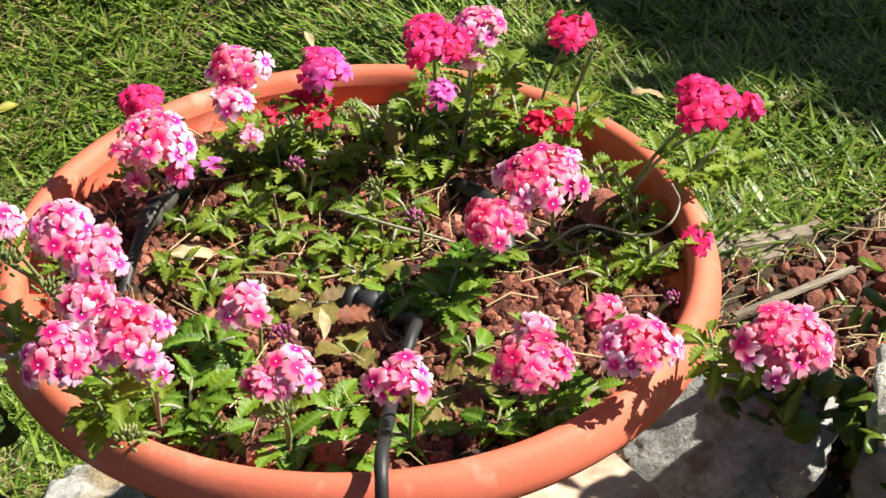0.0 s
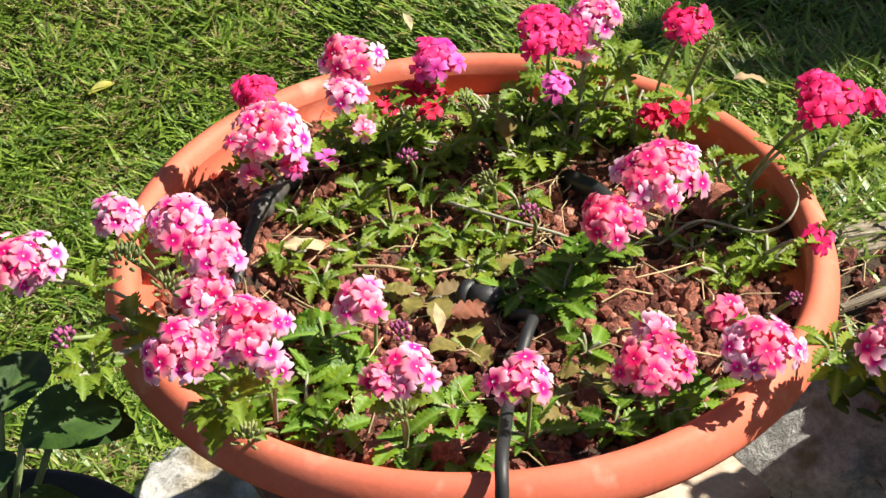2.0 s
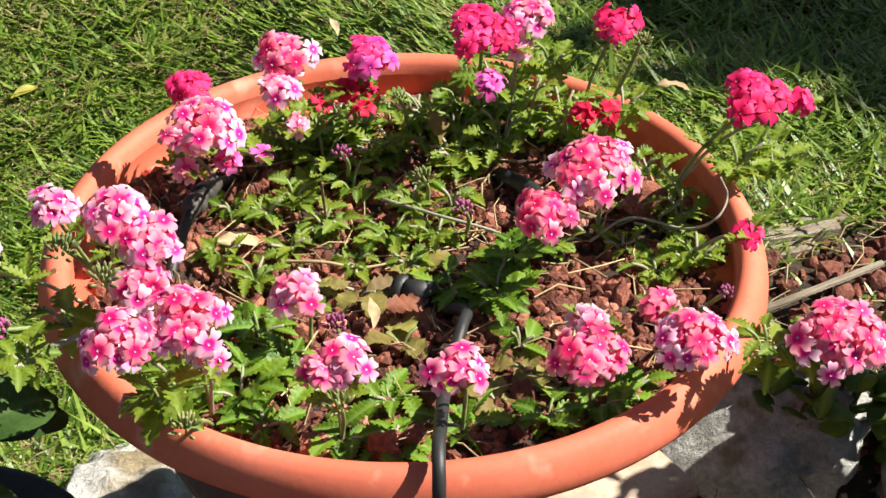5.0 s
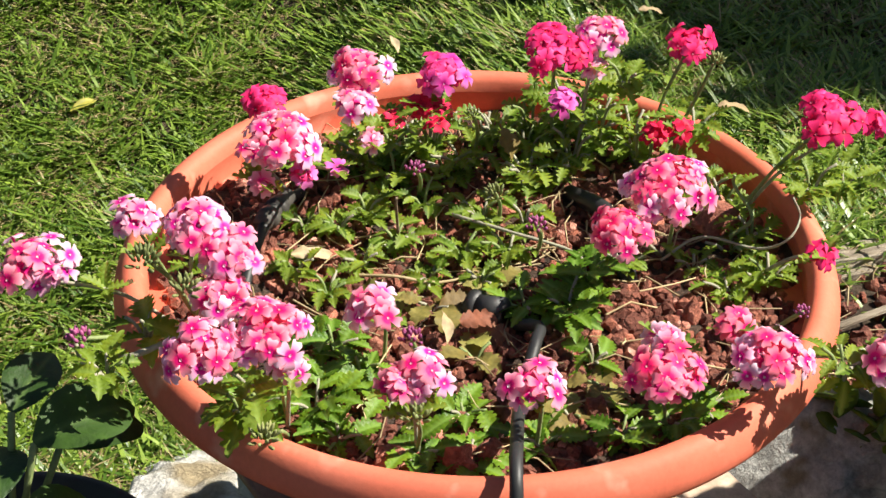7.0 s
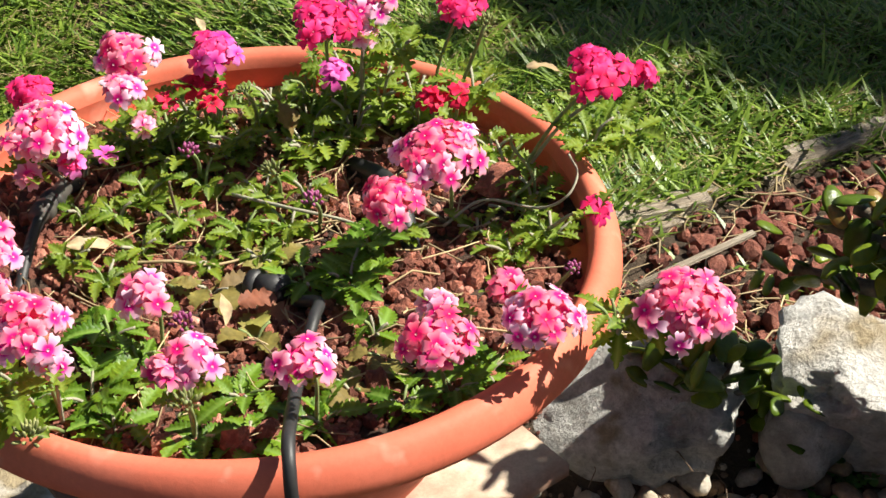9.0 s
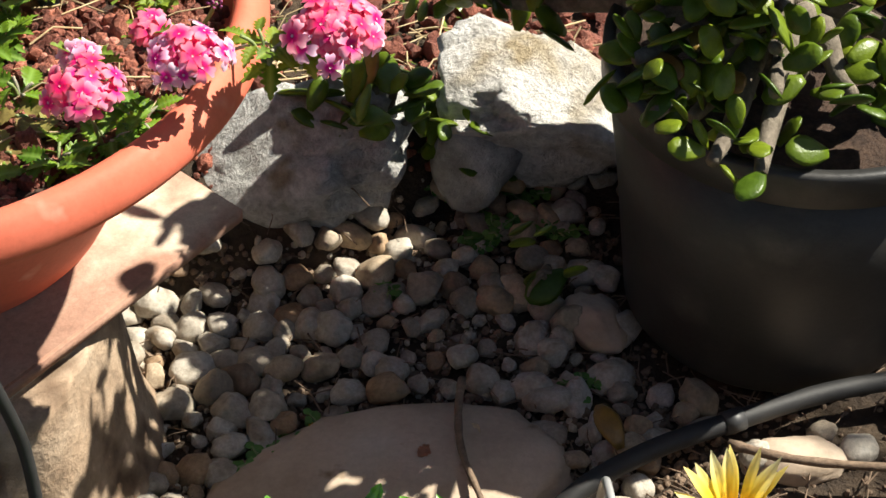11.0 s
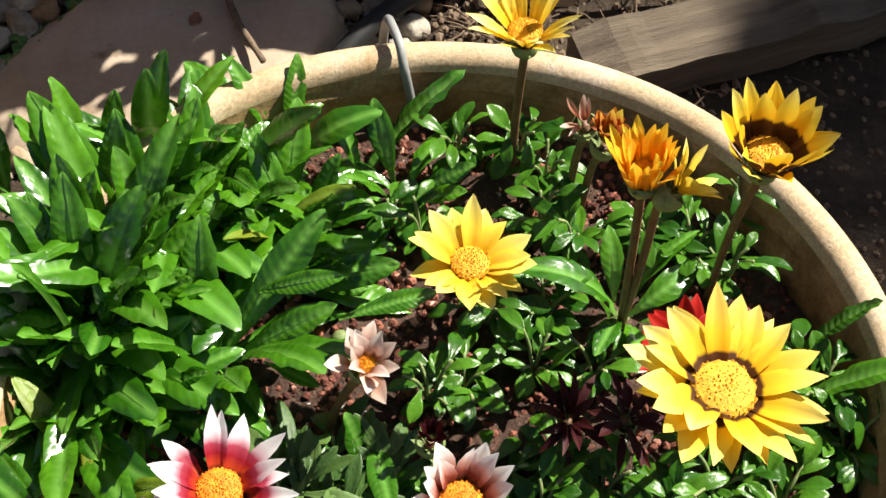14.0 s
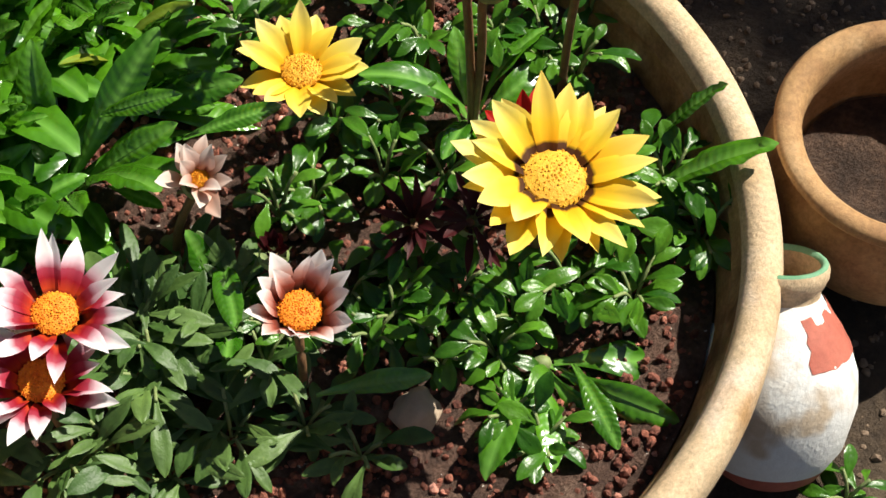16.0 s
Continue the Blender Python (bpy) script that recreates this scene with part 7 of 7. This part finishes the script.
sunny = vase.matrix_basis.to_3x3().inverted() @ Vector((0.73, -0.66, 0.0))
SIDE = math.atan2(sunny.y, sunny.x)
part("red_band", paint_patch([(0.042, 0.083), (0.0392, 0.088), (0.036, 0.094), (0.0333, 0.098), (0.0305, 0.102), (0.0255, 0.109)], SIDE - 1.1, SIDE + 0.35, 0.2, 2.0, 0.0005), M_REDPAINT, vase, "dull red painted patch on the shoulder")
part("neck", lathe([(0.0222, 0.115), (0.0222, 0.119), (0.0245, 0.1225), (0.0262, 0.127), (0.0262, 0.131), (0.0252, 0.1335)], 56, 0.008, 3.0), M_TAN, vase, "thick tan flared neck")
part("lip", lathe([(0.0252, 0.1335), (0.0238, 0.1348), (0.022, 0.1345), (0.0208, 0.132)], 56, 0.008, 3.0), M_GREENPAINT, vase, "worn green painted lip")
part("inside", lathe([(0.0208, 0.132), (0.0198, 0.124), (0.0196, 0.112), (0.029, 0.09)], 56, 0.006, 3.0), M_TAN, vase)
left_pot = base("nursery_pot", -0.272, 0.835, 0.0, "black plastic pot with broad dark leaves", "flower pot")
part("body", lathe(pot_profile(0.08, 0.1, 0.25, 0.004, 0.005), 72, 0.004, 7.0), M_GREYPLASTIC, left_pot)
part("soil", soil_disc(0.09, 0.004, 8.0, 10, 36), M_SOIL, left_pot, m=pose(0, 0, 0.22))
broad = base("broadleaf_plant", -0.272, 0.835, 0.22, "potted plant with broad dark green leaves", "plant")
for i, (x, y, z, yaw, pitch, roll, s) in enumerate(((-0.02, 0.05, 0.11, 0.3, 0.3, 0.3, 0.65), (-0.05, 0.07, 0.12, 0.9, 0.3, -0.4, 0.65), (0.0, 0.06, 0.12, -0.4, 0.4, 0.2, 0.75), (0.02, 0.03, 0.12, -1.0, 0.3, 0.3, 1.0), (0.0, 0.0, 0.1, 0.2, 0.2, 0.1, 0.8), (0.02, -0.02, 0.09, -0.7, 0.1, 0.3, 0.85), (-0.05, 0.03, 0.12, 0.9, 0.2, -0.3, 0.8), (0.03, -0.04, 0.08, -1.5, 0.1, 0, 0.7), (-0.06, -0.03, 0.1, 2.0, 0.1, 0, 0.8), (0.03, 0.05, 0.1, -0.9, 0.15, 0.2, 0.9))):
    path = smooth_path([(x * 0.2, y * 0.2, -0.002), (x * 0.5, y * 0.5, z * 0.6), (x, y, z)], 4)
    part("stem", tube(path, 0.0025, 6), M_STEM, broad)
    put("leaf", BROAD[i % 2], broad, at(x, y, z, yaw, pitch, roll, s))


# ---- unseen trees added for their shade ----
def shade_tree(x, y, crown, lobes, seed, leaf=0.1):
    r = random.Random(seed)
    tree = base("added_shade_tree", x, y, 0.06, "unseen leafy tree added to shade lawn and soil", "tree")
    c = Vector(crown) - Vector((x, y, 0.06))
    trunk = smooth_path([(0, 0, -0.05), (0.03, 0.02, c.z * 0.4), (c.x * 0.6, c.y * 0.6, c.z * 0.8), c], 6)
    part("trunk", tube(trunk, [0.09 - 0.06 * i / len(trunk) for i in range(len(trunk))], 12), M_BARK, tree)
    vs, fs = [], []
    for lx, ly, lz, rad, n in lobes:
        q = Vector((lx, ly, lz)) - Vector((x, y, 0.06))
        part("limb", tube(smooth_path([trunk[-8], (c + q) * 0.5, q], 5), [0.022, 0.02, 0.018, 0.016, 0.014, 0.012, 0.01, 0.008, 0.007, 0.006, 0.005], 7), M_BARK, tree)
        for _ in range(n):
            d = Vector((r.gauss(0, 1), r.gauss(0, 1), r.gauss(0, 0.8))).normalized()
            p = q + d * rad * r.uniform(0.1, 1.0) ** 0.5 * (1 + 0.3 * noise.noise(d * 2))
            m = Matrix.Translation(p) @ Euler((r.uniform(-0.8, 0.8), r.uniform(-0.8, 0.8), r.uniform(0, 6.28))).to_matrix().to_4x4()
            g = blade(leaf * r.uniform(0.8, 1.3), leaf * r.uniform(0.45, 0.7), 4, 0, 0.3, 0.5, 0.5)
            o = len(vs)
            vs += [m @ Vector(v) for v in g[0]]
            fs += [tuple(i + o for i in f) for f in g[1]]
    part("crown", (vs, fs), M_BROADLEAF, tree)
    return tree


def over(x, y, z):
    """The place at height z whose shadow falls on (x, y)."""
    return x + z * SUN_DIR.x / SUN_DIR.z, y + z * SUN_DIR.y / SUN_DIR.z, z


# unseen crown, lobes set where the far lawn has to be dark
shade_tree(3.4, 2.4, over(0.9, 2.2, 2.7), [(*over(0.58, 2.01, 2.7), 0.34, 1500), (*over(0.93, 1.8, 2.8), 0.36, 1500), (*over(0.3, 2.45, 2.8), 0.4, 1100), (*over(0.9, 2.4, 2.9), 0.4, 1100), (*over(1.4, 1.7, 2.8), 0.4, 900)], 91)
# second unseen tree, added to darken the soil right of the clay planter
shade_tree(3.1, 0.7, over(0.75, 0.6, 2.4), [(*over(0.8, 0.58, 2.5), 0.17, 230), (*over(0.83, 0.78, 2.3), 0.12, 110), (*over(0.75, 0.35, 2.3), 0.12, 90)], 92, 0.06)

# ---- jade plants, weeds and litter ----
# limbs ending above 0.3 stay out of view, added to shade paver and gravel
jade(0.642, 0.972, 0.212, [(-0.108, -0.078, 0.048, 7), (-0.145, -0.100, 0.078), (-0.147, -0.065, 0.098), (-0.126, -0.046, 0.118), (-0.099, -0.025, 0.158), (-0.081, -0.075, 0.108), (-0.067, -0.114, 0.088, 7), (-0.067, -0.105, 0.118, 7), (-0.205, 0.182, -0.005), (-0.19, 0.19, 0.035), (-0.165, 0.175, 0.055), (-0.15, 0.145, 0.085), (-0.140, 0.091, 0.118), (-0.117, -0.135, 0.058, 7), (-0.085, -0.143, 0.048, 7), (-0.1, 0.04, 0.15), (-0.12, 0.02, 0.2), (-0.109, -0.075, 0.158), (-0.074, -0.099, 0.168), (-0.090, -0.042, 0.198), (-0.064, -0.071, 0.208), (0.06, 0.08, 0.15), (0.0, 0.1, 0.16), (-0.135, 0.0, 0.31), (-0.115, 0.05, 0.33), (-0.1, -0.06, 0.35), (-0.05, -0.03, 0.38), (0.045, -0.105, 0.05, 16), (0.09, -0.06, 0.05, 16), (0.0, -0.1, 0.06, 14), (0.1, 0.02, 0.06, 16), (0.04, -0.02, 0.1, 16), (0.03, 0.07, 0.08, 14)], 20, 0.88, "tall jade plant with fat green leaves in a dark pot", 81, low=0.02)
jade(0.382, 1.146, 0.012, [(-0.001, 0.029, 0.118), (0.021, 0.023, 0.118), (-0.035, 0.004, 0.108), (-0.013, -0.002, 0.103), (0.018, -0.013, 0.088), (-0.041, 0.021, 0.108)], 7, 0.95, "small jade cutting rooted beside the grey rock", 82, trunk=0.005)
jade(0.438, 1.163, 0.012, [(-0.013, -0.004, 0.038), (0.003, -0.016, 0.038), (0.034, 0.007, 0.038), (-0.007, 0.020, 0.048)], 6, 0.85, "young jade cutting with red leaf edges", 83, trunk=0.004)
jade(0.471, 1.001, 0.004, [(-0.016, -0.011, 0.016), (0.013, -0.001, 0.016), (0.003, 0.009, 0.016)], 2, 1.0, "fallen jade cutting lying among pebbles", 84, trunk=0.003)
foliage(0.247, 0.916, 0.04, 34, CLOVER, 1.0, 0.014, "small green clover weed between pebbles", z=ground_z(0.247, 0.916) + 0.004, up=0.3, stems=4, name="weed", cat="weed", group="weeds", stem_mat=M_STEM)
foliage(0.270, 0.926, 0.03, 22, CLOVER, 1.0, 0.014, "small green clover weed between pebbles", z=ground_z(0.270, 0.926) + 0.004, up=0.3, stems=4, name="weed", cat="weed", group="weeds", stem_mat=M_STEM)
foliage(0.218, 0.904, 0.025, 14, CLOVER, 1.0, 0.014, "small green clover weed between pebbles", z=ground_z(0.218, 0.904) + 0.004, up=0.3, stems=4, name="weed", cat="weed", group="weeds", stem_mat=M_STEM)
foliage(0.476, 0.911, 0.022, 14, CLOVER, 1.0, 0.014, "small green clover weed between pebbles", z=ground_z(0.476, 0.911) + 0.004, up=0.3, stems=4, name="weed", cat="weed", group="weeds", stem_mat=M_STEM)
foliage(0.457, 1.089, 0.03, 22, CLOVER, 1.0, 0.014, "small green clover weed between pebbles", z=ground_z(0.457, 1.089) + 0.004, up=0.3, stems=4, name="weed", cat="weed", group="weeds", stem_mat=M_STEM)
foliage(0.509, 1.078, 0.03, 20, CLOVER, 1.0, 0.014, "small green clover weed between pebbles", z=ground_z(0.509, 1.078) + 0.004, up=0.3, stems=4, name="weed", cat="weed", group="weeds", stem_mat=M_STEM)
foliage(0.356, 1.048, 0.015, 8, CLOVER, 1.0, 0.014, "small green clover weed between pebbles", z=ground_z(0.356, 1.048) + 0.004, up=0.3, stems=4, name="weed", cat="weed", group="weeds", stem_mat=M_STEM)
foliage(0.441, 1.088, 0.02, 14, CLOVER, 1.0, 0.014, "small green clover weed between pebbles", z=ground_z(0.441, 1.088) + 0.004, up=0.3, stems=4, name="weed", cat="weed", group="weeds", stem_mat=M_STEM)
foliage(0.455, 1.100, 0.03, 18, CLOVER, 1.0, 0.014, "small green clover weed between pebbles", z=ground_z(0.455, 1.100) + 0.004, up=0.3, stems=4, name="weed", cat="weed", group="weeds", stem_mat=M_STEM)
foliage(0.496, 1.127, 0.03, 18, CLOVER, 1.0, 0.014, "small green clover weed between pebbles", z=ground_z(0.496, 1.127) + 0.004, up=0.3, stems=4, name="weed", cat="weed", group="weeds", stem_mat=M_STEM)
foliage(0.440, 1.140, 0.03, 14, CLOVER, 1.0, 0.014, "small green clover weed between pebbles", z=ground_z(0.440, 1.140) + 0.004, up=0.3, stems=4, name="weed", cat="weed", group="weeds", stem_mat=M_STEM)
OXALIS = mesh_of("flower", *floret_geo(9), G_YELLOW)
for x, y in ((0.243, 0.905), (0.262, 0.921), (0.229, 0.897), (0.285, 0.908)):
    weed = base("oxalis_flower", x, y, ground_z(x, y), "tiny yellow oxalis flower on a thin stalk", "flower", "oxalis flowers")
    part("stem", tube([(0, 0, -0.002), (0.001, -0.001, 0.018)], 0.0006, 5), M_STEM, weed)
    put("flower", OXALIS, weed, facing((0.001, -0.001, 0.019), (0.2, -0.3, 0.9), x * 90, 0.62))
lone_leaf(YELLOW_LEAF, -0.444, 1.900, -0.056, -0.9, 0.25, 0.2, 1.1, "yellow-green fallen leaf on the lawn")
lone_leaf(DRYLEAF[0], -0.048, 1.747, 0.112, 0.2, 0.6, 0.3, 0.8, "tan dead leaf standing in the grass")
lone_leaf(DRYLEAF[0], 0.283, 1.641, 0.112, -1.4, 0.1, 0.2, 0.95, "tan dead leaf on the lawn")
lone_leaf(DRYLEAF[0], 0.219, 1.846, 0.112, -1.3, 0.1, 0.2, 0.8, "tan dead leaf on the shaded lawn")
lone_leaf(DRYLEAF[0], -0.105, 1.049, 0.352, -1.2, -0.1, 0.5, 1.0, "curled tan dead leaf on the planter soil")
lone_leaf(DRYLEAF[0], 0.003, 0.958, 0.345, -0.15, 0.55, 0.6, 0.75, "narrow dry leaf standing on the soil")
lone_leaf(VLEAF_RED[0], 0.012, 0.973, 0.352, -1.3, 0.1, 0.2, 0.9, "rust red dead leaf on the soil")
lone_leaf(VLEAF_OLD[0], 0.051, 1.156, 0.36, 0.1, 1.1, 0.9, 0.85, "pale green upright leaf among stems")
lone_leaf(VLEAF_RED[0], 0.327, 0.857, 0.018, -1.0, 0.1, 0.2, 0.5, "small dark red leaf on the stepping stone")
lone_leaf(DRYLEAF[0], 0.376, 0.862, 0.022, 0.1, 0.2, 0.3, 0.4, "small tan leaf on the stepping stone")
lone_leaf(RED_JADE, 0.474, 0.826, 0.012, 0.15, 0.5, 0.2, 1.1, "fallen jade leaf turning red at its tip")
tagged(part("pebble", rock(0.017, 0.014, 0.01, 760, 0.3, 3, 5), M_FLATSTONE, None, m=pose(0.328, 0.327, 0.068, 0, 0, 30)), "tan stone half buried in the planter soil", "stone")
foliage(0.533, 0.180, 0.025, 14, GSMALL, 0.8, 0.02, "small yellow-green weed at the planter foot", z=ground_z(0.533, 0.180), up=0.5, stems=4, name="weed", cat="weed", group="weeds", stem_mat=M_STEM)
lone_leaf(DRYLEAF[0], -0.204, 0.985, 0.375, 0.2, -0.4, 0.9, 0.42, "withered white petal curled on the rim")
twig([(0.381, 0.925, 0.014), (0.367, 0.888, 0.020), (0.358, 0.848, 0.022), (0.358, 0.798, 0.024)], 0.0035, "brown twig lying across the stepping stone")
twig([(0.552, 0.808, 0.012), (0.590, 0.780, 0.014), (0.650, 0.754, 0.014), (0.721, 0.731, 0.014)], 0.004, "long bare stick on the ground beside the hose")
twig([(-0.031, 1.087, 0.335), (-0.032, 1.064, 0.385), (-0.031, 1.064, 0.390)], 0.0012, "cut dry stem standing in the planter")
twig([(0.153, 1.053, 0.345), (0.182, 1.067, 0.355), (0.218, 1.046, 0.360), (0.236, 1.036, 0.375), (0.245, 1.048, 0.385), (0.239, 1.050, 0.400)], 0.0011, "pale runner arching to the planter rim", M_STEM_PALE)
twig([(0.203, 1.074, 0.350), (0.218, 1.077, 0.365), (0.205, 1.086, 0.385), (0.204, 1.085, 0.395)], 0.0015, "green runner rising from the soil", M_STEM)
twig([(-0.166, 0.907, 0.390), (-0.193, 0.896, 0.385), (-0.225, 0.912, 0.370), (-0.228, 0.907, 0.385)], 0.0022, "grey verbena stem reaching over the rim", M_STEM_PALE)
twig([(-0.064, 1.041, 0.340), (-0.032, 1.033, 0.345), (-0.001, 1.033, 0.340), (0.047, 1.053, 0.340)], 0.0013, "dry stem lying on the planter soil", M_STRAW)
twig([(0.007, 1.101, 0.350), (0.047, 1.073, 0.355), (0.086, 1.060, 0.350), (0.109, 1.047, 0.345)], 0.0014, "pale verbena runner across the planter", M_STEM_PALE)
